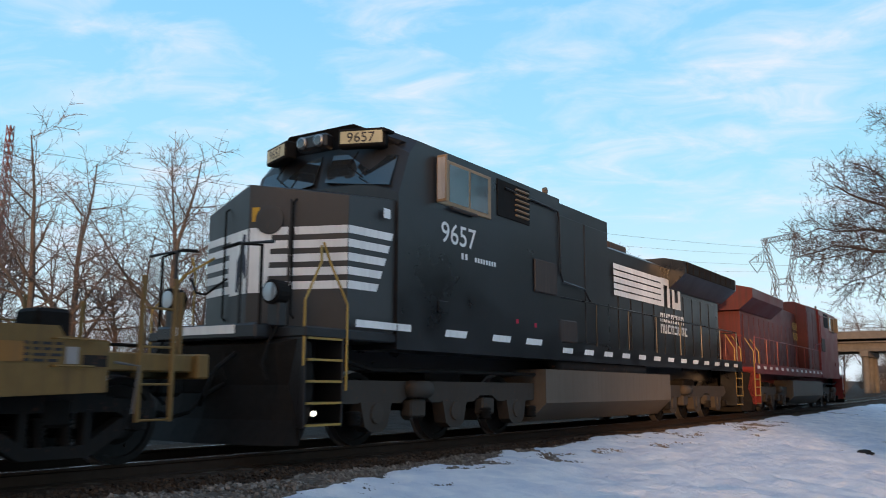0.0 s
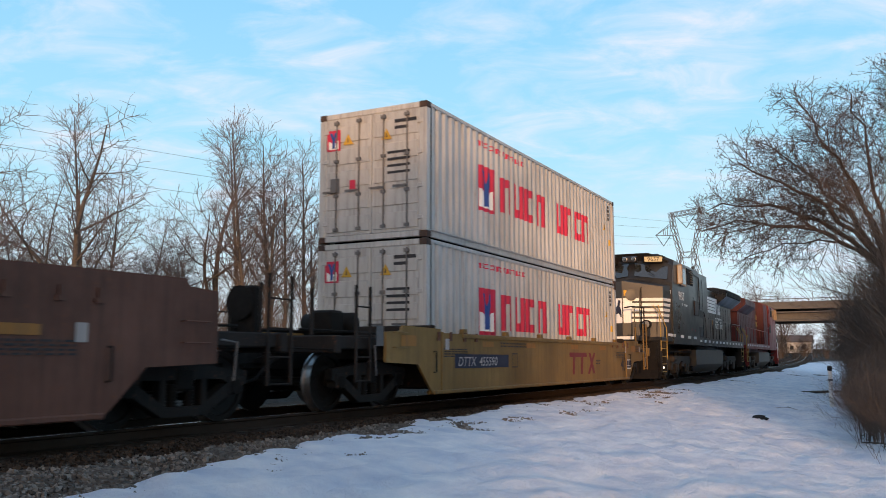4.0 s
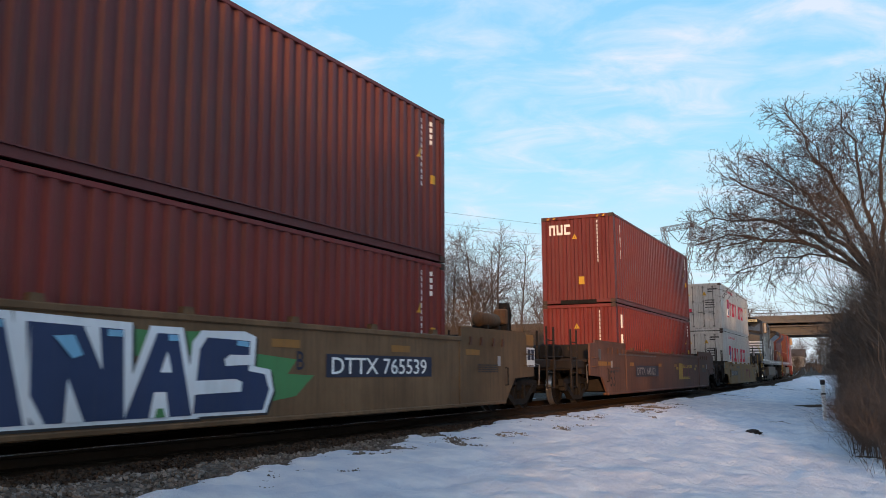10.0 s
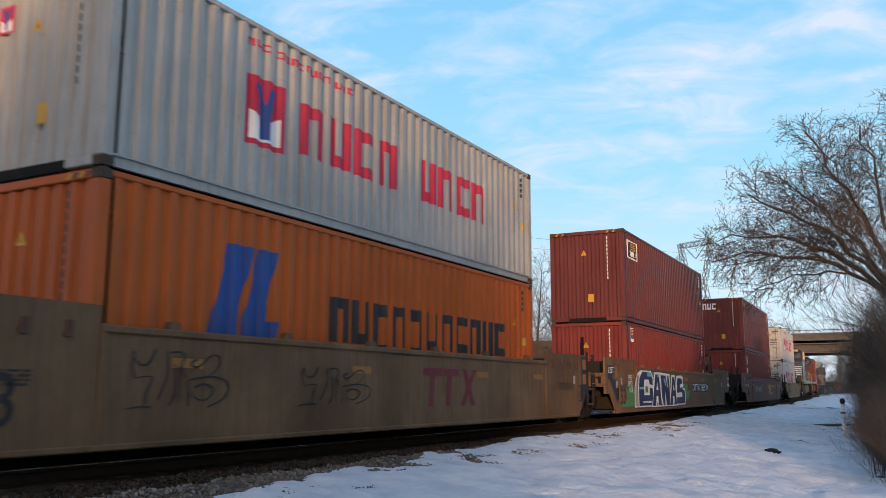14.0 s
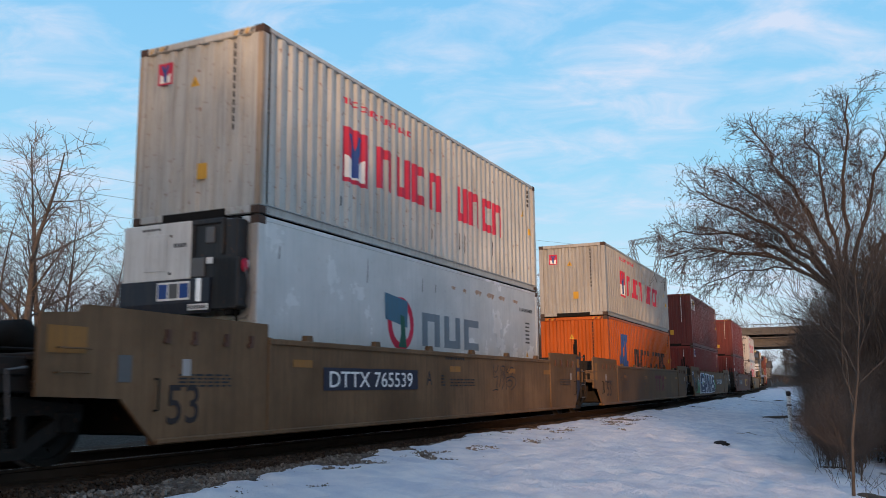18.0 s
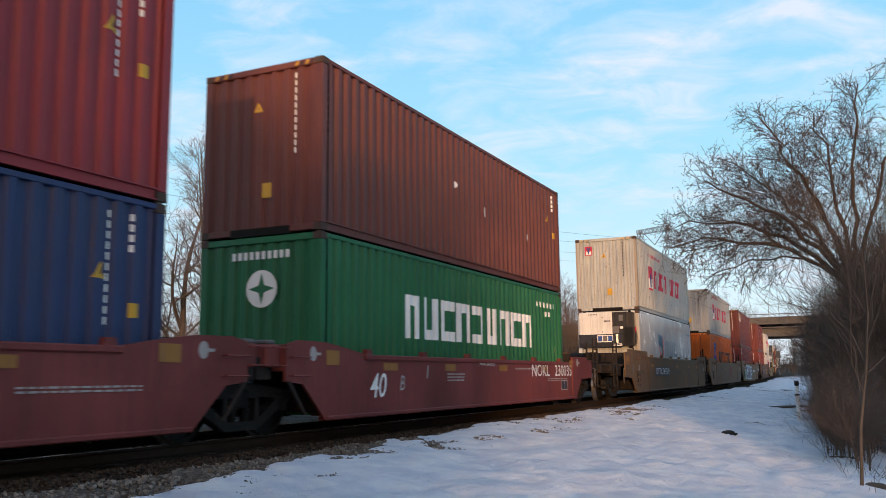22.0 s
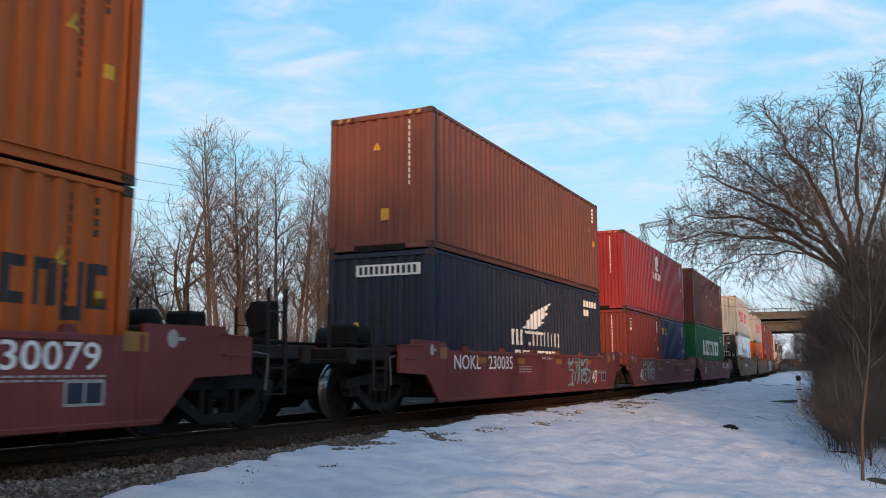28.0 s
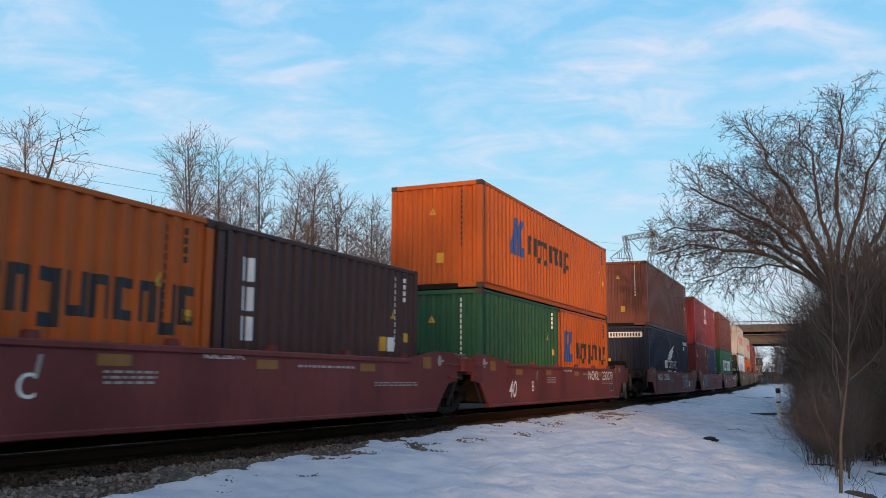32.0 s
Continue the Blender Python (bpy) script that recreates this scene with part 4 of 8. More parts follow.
def fittings(car, wl, top, seed):
    """Lashing brackets under the top chord, data stencils, a routing card and a grab handle."""
    for q in (-1, 1):
        for x in (wl - 1.45, wl - 0.95, wl - 0.35, wl + 0.12):
            part("lashing_bracket", shared("lashing_bracket", lambda: Mesh().prism([(-0.05, 0), (0.05, 0), (0.05, 0.16), (-0.02, 0.16), (-0.02, 0.05), (-0.05, 0.05)], -0.012, 0.012)), TTXBRN, car, at=(q * x, -1.515, top - 0.14))
        small_print(car, q * (wl - 0.6) - 0.5, 0.98, 4, 0.95, 0.022, DARKMARK, seed=seed + q)
        mark("routing_card", shapes([rect(0, 0, 0.15, 0.20)]), FADED, car, (q * (wl - 0.15), 0.98), out=1.508, label="pale routing card")
        part("grab_handle", shared("grab_handle", lambda: Mesh().bent([(0, 0, 0), (0, -0.06, 0), (0, -0.06, 0.36), (0, 0, 0.36)], 0.014, 5)), SHADEBROWN, car, at=(q * (wl + 0.28), -1.5, 0.58))


def reflector(car, x, z=1.06, w=0.5, h=0.10):
    mark("reflector", shapes([rect(0, 0, w, h)]), DULLYEL, car, (x, z), out=1.505, label="yellow reflective strip")


def plate_text(car, body, x, z, size, mat=WHITE, lean=0.0, width=0.95, out=1.505, name="marking"):
    return mark(name, letters(body, size, lean, width), mat, car, (x, z), out=out)


def small_print(parent, x, z, rows, w, h=0.028, mat=FADED, out=1.505, seed=1):
    rnd = random.Random(seed)
    polys = []
    for k in range(rows):
        q = 0.0
        while q < w:
            d = rnd.uniform(0.05, 0.16)
            polys.append(rect(x + q, z - k * h * 2.0, min(d, w - q + 0.02), h))
            q += d + 0.035
    mark("small_print", shapes(polys), mat, parent, (0, 0), out=out)


def column_marks(parent, wave, x, z, n, mat=WHITE, size=0.085, out=1.207):
    """A container's upright row of characters, as plain bars."""
    polys = [rect(0, -k * size * 1.45, size * 0.40, size) for k in range(n)]
    mark("column_marking", shapes(polys), mat, parent, (x, z), out=out, wave=wave)


def end_column(parent, y, z, n, hl, mat=WHITE, size=0.088):
    mark("column_marking", shapes([rect(0, -k * size * 1.45, size * 0.40, size) for k in range(n)]), mat, parent, (y, z), face="rear", out=hl + 0.0)


def triangle(parent, x, z, size, wave=None, face="near", out=1.207):
    mark("warning_triangle", shapes([[(0, 0), (size, 0), (size / 2, size * 0.9)]]), YELLOW, parent, (x, z), face=face, out=out, wave=wave, label="yellow warning triangle")
    mark("triangle_border", shapes([[(size * 0.42, size * 0.18), (size * 0.58, size * 0.18), (size * 0.5, size * 0.62)]]), DARKMARK, parent, (x, z), face=face, out=out + 0.003, wave=wave)


def panel_sticker(parent, x, z, w, h, mat, wave=None, face="near", out=1.207, name="sticker", label="yellow notice sticker"):
    mark(name, shapes([rect(0, 0, w, h)]), mat, parent, (x, z), face=face, out=out, wave=wave, label=label)


def usual_marks(box, wave, L, H, rear=True, col=WHITE):
    hl = L / 2
    column_marks(box, wave, hl - 0.86, H - 0.28, 11, col)
    column_marks(box, wave, hl - 0.53, H - 0.28, 4, col)
    triangle(box, hl - 1.08, H - 1.00, 0.22, wave)
    panel_sticker(box, hl - 0.52, H - 1.42, 0.12, 0.17, YELLOW, wave)
    if rear:
        end_column(box, 0.66, H - 0.30, 11, hl - 0.03, col)
        triangle(box, -0.18, H - 0.78, 0.19, None, "rear", hl - 0.03)
        if H > 2.7:
            for u in (-1.02, 0.66):
                for k in range(4):
                    mark("hazard_stripe", shapes([rect(u + 0.10 * k, 0, 0.05, 0.07, 0.7)]), YELLOW if k % 2 == 0 else DARKMARK, box, (0, H - 0.10), face="rear", out=hl - 0.003)
        panel_sticker(box, 0.02, 0.62, 0.19, 0.25, YELLOW, None, "rear", hl - 0.03)


# ---- the train, front to back ----
CREAM = paint("white_container_paint", (0.43, 0.43, 0.42), 0.36, 0.52, 0.05, spec=0.42)
CREAM2 = paint("stained_white_paint", (0.42, 0.44, 0.43), 0.5, 0.46, 0.16)
GREYWH = paint("grey_white_paint", (0.345, 0.35, 0.34), 0.46, 0.42, 0.05, spec=0.34)
MAROON = paint("maroon_paint", (0.105, 0.020, 0.020), 0.45, 0.25, 0.04)
TEXRED = paint("brick_red_paint", (0.128, 0.022, 0.021), 0.45, 0.28, 0.04)
BRICK = paint("faded_red_paint", (0.155, 0.022, 0.020), 0.5, 0.30, 0.05)
OXIDE = paint("red_oxide_paint", (0.120, 0.034, 0.028), 0.5, 0.28, 0.05)
RUSTY = paint("orange_oxide_paint", (0.15, 0.050, 0.036), 0.5, 0.28, 0.05)
SCARLET = paint("scarlet_paint", (0.25, 0.022, 0.030), 0.42, 0.20, 0.03)
ORANGE = paint("orange_paint", (0.405, 0.086, 0.009), 0.45, 0.24, 0.06, spec=0.22)
GREEN = paint("green_paint", (0.008, 0.120, 0.048), 0.45, 0.22, 0.03)
DKGREEN = paint("dark_green_paint", (0.010, 0.075, 0.034), 0.5, 0.25, 0.05)
SEABLUE = paint("blue_paint", (0.016, 0.034, 0.105), 0.45, 0.22, 0.04)
NIGHT = paint("dark_blue_paint", (0.011, 0.018, 0.042), 0.5, 0.16, 0.06)
BROWN = paint("dark_brown_paint", (0.062, 0.028, 0.027), 0.5, 0.28, 0.05)
# the bluish streak tint in this white stands in for reflected sky
REEFER = paint("reefer_white_paint", (0.52, 0.54, 0.55), 0.20, 0.30, 0.04, (0.30, 0.36, 0.40), spec=0.55)
L40, L20, STD, HC = 12.19, 6.06, 2.591, 2.896
AT = dict(c1=21.777, c2=0.0, c3=-24.12, c4=-43.897, c5=-63.652, c6=-85.76, c7=-101.303, c8=-117.117, c9=-137.052, c10=-152.6)
FLOORS = dict(c1=0.445, c2=0.435, c3=0.335, c4=0.335, c5=0.415, c6=0.245, c7=0.365, c8=0.305, c9=0.345, c10=0.34)


def ride(ob, s, lift=0.0):
    RIDERS.append((ob, s, lift))


def stack(car, low, low_h, high=None, shift=0.0):
    """Sets containers into a well, one on the other."""
    for item, x in low:
        ride(item, AT[car] + x, FLOORS[car])
    if high is not None:
        ride(high, AT[car], FLOORS[car] + low_h + 0.026)
        foot = shared("lock_cone", lambda: Mesh().slab(-0.05, 0.05, -0.045, 0.045, 0, 0.024, 0.005))
        for sx in (-1, 1):
            for sy in (-1, 1):
                part("corner_lock", foot, GALV, high, at=(sx * 6.0, sy * 1.14, -0.025))


def square_sign(box, wave, x, z, w, h, face="near", out=1.207):
    mark("emblem", shapes([rect(0, 0, w, h)]), REDMARK, box, (x, z), face=face, out=out, wave=wave, label="red square emblem")
    mark("emblem_field", shapes([[(w * 0.14, h * 0.08), (w * 0.86, h * 0.08), (w * 0.86, h * 0.50), (w * 0.5, h * 0.34), (w * 0.14, h * 0.50)]]), WHITE, box, (x, z), face=face, out=out + 0.003, wave=wave)
    mark("emblem_figure", shapes([[(w * 0.22, h * 0.88), (w * 0.42, h * 0.88), (w * 0.5, h * 0.62), (w * 0.58, h * 0.88), (w * 0.78, h * 0.88), (w * 0.6, h * 0.5), (w * 0.6, h * 0.12), (w * 0.4, h * 0.12), (w * 0.4, h * 0.5)]]), BLUEMARK, box, (x, z), face=face, out=out + 0.006, wave=wave)


def white_box(label, H, mat, rear):
    b, w = container(label, L40, H, mat, rear)
    z = 0.98 if H < 2.7 else 1.10
    square_sign(b, w, -3.82, z - 0.12, 0.86, 0.98)
    word(b, w, -2.66, 3.68, z, 0.78, 9, REDMARK, "plain red block", (4,))
    word(b, w, -3.80, -1.28, z + 1.27, 0.11, 16, REDMARK, "", (3, 12))
    usual_marks(b, w, L40, H, rear=(rear != "doors"), col=DARKMARK)
    if rear == "doors":
        hl = L40 / 2
        square_sign(b, None, -1.04, H - 0.76, 0.32, 0.42, "rear", hl + 0.0)
        for y in (-0.66, 0.22):
            triangle(b, y, H - 0.66, 0.24, None, "rear", hl + 0.002)
        small = [rect(0, -k * 0.13, 0.5, 0.05) for k in range(4)]
        mark("door_print", shapes(small), DARKMARK, b, (0.36, H - 0.95), face="rear", out=hl + 0.0)
        mark("door_print", shapes([rect(0, 0, 0.48, 0.07), rect(0, -0.12, 0.3, 0.06)]), DARKMARK, b, (0.52, H - 0.36), face="rear", out=hl + 0.0)
        panel_sticker(b, -0.95, H - 1.62, 0.22, 0.3, GALV, None, "rear", hl + 0.0, label="grey notice plate")
        panel_sticker(b, -0.5, H - 1.58, 0.14, 0.2, REDMARK, None, "rear", hl + 0.0, label="red notice sticker")
    return b


def ttx_sign(car, x, z, size, wide=1.0, mat=paint("faded_maroon_marking", (0.15, 0.022, 0.030), 0.6, 0.5, 0.0)):
    for k, poly in enumerate((rect(0, size * 0.8, size * 1.0, size * 0.2), rect(size * 0.30, 0, size * 0.24, size * 0.795, 0.12), rect(size * 1.003, size * 0.8, size * 1.0, size * 0.2), rect(size * 1.24, 0, size * 0.24, size * 0.795, 0.12), rect(size * 2.1, 0, size * 0.24, size, 0.75), rect(size * 2.75, 0, size * 0.26, size, -0.55))):
        mark("company_sign", shapes([[(p * wide, q) for p, q in poly]]), mat, car, (x, z), out=1.505 + (0.003 if k == 5 else 0.0), label="plain dark red bar")


# first car: yellow, forty-foot well
car1 = well_car("dusty yellow well car with double-stacked white containers", TTXYEL, 6.06, ("end", 9.83), ("end", 9.83), rise=0.09)
ride(car1, AT["c1"])
mark("number_panel", shapes([rect(0, 0, 2.52, 0.26)]), NAVY, car1, (-5.52, 0.64), out=1.505)
plate_text(car1, "DTTX  455590", -5.40, 0.68, 0.175, FADED, 0.2, out=1.509, width=1.16)
for p in (rect(0, 0, 0.30, 0.02), rect(0, 0.28, 0.30, 0.02), rect(0, 0.02, 0.02, 0.26), rect(0.28, 0.02, 0.02, 0.26)):
    mark("plate_border", shapes([p]), DARKMARK, car1, (-2.80, 0.63), out=1.505)
ttx_sign(car1, 0.87, 0.42, 0.55, 1.24)
plate_text(car1, "40", 5.38, 0.46, 0.40, DARKMARK, 0.2)
mark("test_panel", shapes([rect(0, 0, 0.48, 0.28)]), WHITE, car1, (6.03, 0.51), out=1.505)
mark("test_panel_field", shapes([rect(0.03, 0.10, 0.20, 0.15), rect(0.25, 0.10, 0.20, 0.15), rect(0.03, 0.03, 0.42, 0.05)]), NAVY, car1, (6.03, 0.51), out=1.509)
for x in (-4.3, -2.0, 1.0, 3.4):
    reflector(car1, x, 1.05, 0.55, 0.11)
for x in (-7.5, 6.58):
    mark("reflector", shapes([rect(0, 0, 0.52, 0.18)]), DULLYEL, car1, (x, 1.03), out=1.505, label="yellow reflective panel")
mark("placard", shapes([rect(0, 0, 0.22, 0.32)]), GALV, car1, (-8.28, 1.02), out=1.505, label="pale routing card")
mark("placard", shapes([rect(0, 0, 0.13, 0.16)]), FADED, car1, (7.50, 1.02), out=1.505, label="pale routing card")
mark("placard", shapes([rect(0, 0, 0.26, 0.11)]), SHADEBROWN, car1, (7.68, 1.0), out=1.505, label="dark soiled plate")
small_print(car1, 7.08, 1.19, 4, 0.36, 0.026, DARKMARK, seed=31)
small_print(car1, -3.4, 1.12, 2, 1.4, 0.03, DARKMARK)
small_print(car1, 3.02, 0.74, 2, 0.36, 0.035, DARKMARK)
stack("c1", [(white_box("white forty-foot container with red bar lettering, doors shut", STD, CREAM, "doors"), 0)], STD,
      white_box("white forty-foot container stacked on another white one", STD, CREAM, "doors"))

# second car: brown, fifty-three-foot well
car2 = well_car("soot-brown well car with two red containers", TTXBRN, 8.04, ("end", 11.95), ("end", 11.95), 1.53)
fittings(car1, 6.06, 1.28, 71)
fittings(car2, 8.04, 1.53, 14)
ride(car2, AT["c2"])
mark("number_panel", shapes([rect(0, 0, 3.24, 0.36)]), NAVY, car2, (-4.98, 0.70), out=1.505)
plate_text(car2, "DTTX  645122", -4.82, 0.76, 0.24, FADED, out=1.509, width=1.24)
mark("sign_ground", shapes([rect(0, 0, 0.75, 0.62), rect(0.75, 0.44, 1.9, 0.14), rect(0.75, 0.0, 1.5, 0.10), rect(-0.5, 0.38, 0.4, 0.10), rect(3.2, 0.36, 0.4, 0.10)]), paint("worn_yellow_patch", (0.40, 0.235, 0.04), 0.6, 0.7, 0.1, (0.075, 0.045, 0.028)), car2, (1.85, 0.56), out=1.505, label="worn yellow patch")
ttx_sign(car2, 2.4, 0.60, 0.54)
plate_text(car2, "53", -8.05, 0.44, 0.46, STENCIL)
for x in (-8.2, -5.7, -1.7, 1.0, 5.2, 7.0):
    reflector(car2, x, 1.04, 0.5, 0.11)
mark("reflector", shapes([rect(0, 0, 0.9, 0.12)]), DULLYEL, car2, (-9.2, 1.03), out=1.505, label="yellow reflective strip")
mark("placard", shapes([rect(0, 0, 0.24, 0.3)]), GALV, car2, (-9.15, 1.2), out=1.505, label="pale routing card")
small_print(car2, -7.0, 1.36, 1, 5.0, 0.05, GALV, seed=5)


def tex_box(label, H, mat, bottom=False):
    b, w = container(label, L40, H, mat, "plain")
    hl = L40 / 2
    if not bottom:
        word(b, None, -0.98, -0.20, H - 0.62, 0.34, 3, WHITE, "small white block", face="rear", out=hl - 0.03)
        for k in range(3):
            mark("word_block", shapes([rect(0, 0, 0.09, 0.32), rect(0.15, 0, 0.09, 0.32)]), WHITE, b, (-5.46, H - 0.62 - k * 0.41), out=1.207, wave=w, label="white block in an upright row")
    else:
        for q, z in ((0, 1.82), (0.17, 1.82), (0, 1.18), (0.17, 1.18)):
            mark("slant_bar", shapes([rect(q, 0, 0.12, 0.44, 0.10)]), WHITE, b, (-5.44, z), out=1.207, wave=w, label="slanting white bar")
    usual_marks(b, w, L40, H)
    return b


stack("c2", [(tex_box("red corrugated container sunk in a railcar well", STD, BRICK, True), 0)], STD, tex_box("dark red container stacked on a red one", HC, TEXRED))

# third, fourth and fifth cars: one brown car of three joined fifty-three-foot wells
car3 = well_car("tan well car unit under broad blue and white graffiti", TTXTAN, 8.04, ("end", 12.17), ("joint", 9.885), 1.52)
fittings(car3, 8.04, 1.52, 21)
ride(car3, AT["c3"])
mark("number_panel", shapes([rect(0, 0, 3.24, 0.34)]), NAVY, car3, (1.76, 0.77), out=1.505)
plate_text(car3, "DTTX 765539", 1.86, 0.82, 0.25, out=1.509, width=1.40)
plate_text(car3, "B", 1.03, 0.88, 0.26, NAVY)
plate_text(car3, "53", -7.95, 0.44, 0.43, STENCIL)
mark("end_panel_paint", shapes([[(-9.12, 1.18), (-8.84, 1.05), (-8.47, 0.70), (-8.18, 0.42), (-8.20, 1.12), (-8.65, 1.13), (-8.66, 1.26), (-8.47, 1.28), (-8.48, 1.52), (-9.12, 1.50)]]), NAVY, car3, (0, 0), out=1.505, label="dark blue painted end panel")
plate_text(car3, "125T", -9.11, 1.30, 0.17, out=1.509, width=1.1)
GRAFW = paint("graffiti_white", (0.70, 0.74, 0.78), 0.5, 0.12, 0.0)
GRAFB = paint("graffiti_blue", (0.018, 0.035, 0.10), 0.5, 0.12, 0.0)
GRAFG = paint("graffiti_green", (0.06, 0.21, 0.075), 0.5, 0.2, 0.0)
GRAFS = paint("graffiti_sky", (0.18, 0.42, 0.62), 0.5, 0.12, 0.0)


def graffiti(car, x0, x1):
    """Five broad spray-painted forms, navy edged in white on a green ground."""
    k_ = (x1 - x0) / 6.9

    def lay(name, polys, mat, out, label=""):
        for n, poly in enumerate(polys):
            mark(name, shapes([[(x0 + x * k_, z) for x, z in poly]]), mat, car, (0, 0), out=out + 0.0006 * n, label=label)
    lay("graffiti_ground", [[(-1.5, 0.36), (0.2, 0.36), (0.2, 0.80), (-0.5, 1.14), (-0.9, 0.9), (-0.7, 0.6)], [(6.4, 0.40), (7.5, 0.52), (7.9, 0.80), (7.3, 0.82), (7.5, 1.02), (6.4, 1.10)], [(2.0, 1.02), (5.9, 1.02), (5.9, 1.34), (4.9, 1.30), (3.9, 1.36), (2.1, 1.40)]], GRAFG, 1.504, "green spray paint")
    outer = [[(0.0, 0.32), (2.1, 0.32), (2.3, 0.60), (2.28, 1.24), (2.0, 1.46), (0.9, 1.48), (0.35, 1.32), (0.05, 0.95)],
             [(1.95, 0.30), (3.42, 0.30), (3.10, 1.42), (2.45, 1.42), (2.2, 0.95)], [(3.25, 0.30), (4.62, 0.30), (4.56, 1.38), (3.12, 1.42)],
             [(4.38, 0.30), (5.62, 0.30), (5.32, 1.36), (4.82, 1.36)], [(5.38, 0.32), (6.85, 0.32), (7.0, 0.60), (6.92, 0.88), (6.6, 0.92), (6.62, 1.30), (6.4, 1.36), (5.62, 1.34), (5.48, 1.20)]]
    rim = [[(0.06, 0.36), (0.42, 0.36), (0.42, 0.95), (0.62, 1.30), (0.40, 1.26), (0.10, 0.92)]]
    inner = [[(0.50, 0.36), (2.02, 0.36), (2.18, 0.62), (2.18, 1.20), (1.94, 1.38), (1.0, 1.40), (0.62, 1.22), (0.50, 0.95)],
             [(2.08, 0.34), (3.30, 0.34), (3.02, 1.34), (2.56, 1.34)], [(3.36, 0.34), (4.50, 0.34), (4.44, 1.30), (3.26, 1.33)],
             [(4.50, 0.34), (5.50, 0.34), (5.24, 1.28), (4.92, 1.28)], [(5.52, 0.36), (6.78, 0.36), (6.90, 0.62), (6.80, 0.82), (6.48, 0.86), (6.50, 1.24), (5.72, 1.26), (5.60, 1.12)]]
    bright = [[(1.10, 0.68), (1.72, 0.68), (1.78, 0.92), (2.20, 0.88), (2.20, 0.98), (1.76, 1.02), (1.66, 1.16), (1.16, 1.16), (1.08, 1.04)], [(2.62, 0.84), (2.86, 0.84), (2.74, 1.10)], [(2.52, 0.34), (2.88, 0.34), (2.80, 0.64), (2.60, 0.64)],
              [(3.30, 1.33), (3.34, 0.62), (3.52, 0.34), (3.40, 0.34), (3.30, 0.5)], [(3.92, 1.31), (4.12, 1.31), (4.18, 0.86)], [(3.74, 0.34), (3.98, 0.34), (3.76, 0.78)], [(4.98, 0.84), (5.16, 0.84), (5.08, 1.08)], [(4.84, 0.34), (5.14, 0.34), (5.08, 0.62), (4.90, 0.62)],
              [(5.50, 0.58), (6.34, 0.60), (6.36, 0.72), (6.24, 0.76), (5.50, 0.74)], [(6.04, 0.92), (6.56, 0.94), (6.56, 1.06), (6.12, 1.06), (6.02, 1.0)]]
    core = [[(1.20, 0.76), (1.52, 0.76), (1.54, 0.94), (1.22, 0.96)], [(2.60, 0.34), (2.80, 0.34), (2.76, 0.46), (2.64, 0.46)], [(4.92, 0.34), (5.08, 0.34), (5.04, 0.44), (4.95, 0.44)]]
    sheen = [[(1.48, 1.26), (2.08, 1.26), (2.0, 1.35), (1.46, 1.37)], [(0.50, 0.86), (1.02, 0.86), (1.02, 0.93), (0.50, 0.93)], [(2.72, 1.26), (3.00, 1.26), (3.0, 1.33), (2.74, 1.33)], [(3.56, 1.20), (3.80, 1.22), (3.92, 1.02), (3.80, 0.98)], [(4.22, 1.22), (4.42, 1.22), (4.42, 1.29), (4.22, 1.29)],
             [(5.08, 1.20), (5.24, 1.20), (5.22, 1.27), (5.08, 1.27)], [(6.22, 1.18), (6.46, 1.16), (6.46, 1.23), (6.24, 1.24)]]
    lay("graffiti_shadow", [[(x + 0.05, z - 0.03) for x, z in p] for p in outer], DARKMARK, 1.508)
    lay("graffiti_outline", outer, GRAFW, 1.513)
    lay("graffiti_rim", rim, GREYWH, 1.518)
    lay("graffiti_fill", inner, GRAFB, 1.519)
    lay("graffiti_highlight", bright, GRAFW, 1.524)
    lay("graffiti_core", core, GRAFG, 1.532)
    lay("graffiti_sheen", sheen, GRAFS, 1.534)
    small_print(car, x0 + 0.9 * k_, 0.44, 1, 1.1, 0.06, GRAFW, out=1.540, seed=51)


graffiti(car3, -6.5, 0.45)
plate_text(car3, "FREE", -7.15, 1.13, 0.15, GRAFW, width=0.9, out=1.512, name="tag_writing")
plate_text(car3, "FRITE", -7.13, 0.95, 0.15, GRAFW, width=0.9, out=1.512, name="tag_writing")
plate_text(car3, "ROIL", -7.02, 0.77, 0.15, GRAFW, width=0.9, out=1.512, name="tag_writing")
mark("placard", shapes([rect(0, 0, 0.18, 0.20)]), FADED, car3, (-8.38, 0.89), out=1.509, label="pale routing card")
for x in (-7.0, -2.6, 0.5, 3.6, 6.4):
    reflector(car3, x, 1.18, 0.62, 0.11)
mark("reflector", shapes([rect(0, 0, 0.25, 0.32)]), DULLYEL, car3, (-8.46, 1.18), out=1.505, label="orange reflective panel")
mark("test_panel", shapes([rect(0, 0, 0.48, 0.42)]), WHITE, car3, (9.5, 0.98), out=1.505)
mark("test_panel_field", shapes([rect(0.04, 0.14, 0.18, 0.24), rect(0.26, 0.14, 0.18, 0.24)]), NAVY, car3, (9.5, 0.98), out=1.509)
mark("reflector", shapes([rect(0, 0, 0.42, 0.24)]), DULLYEL, car3, (9.5, 1.45), out=1.505)


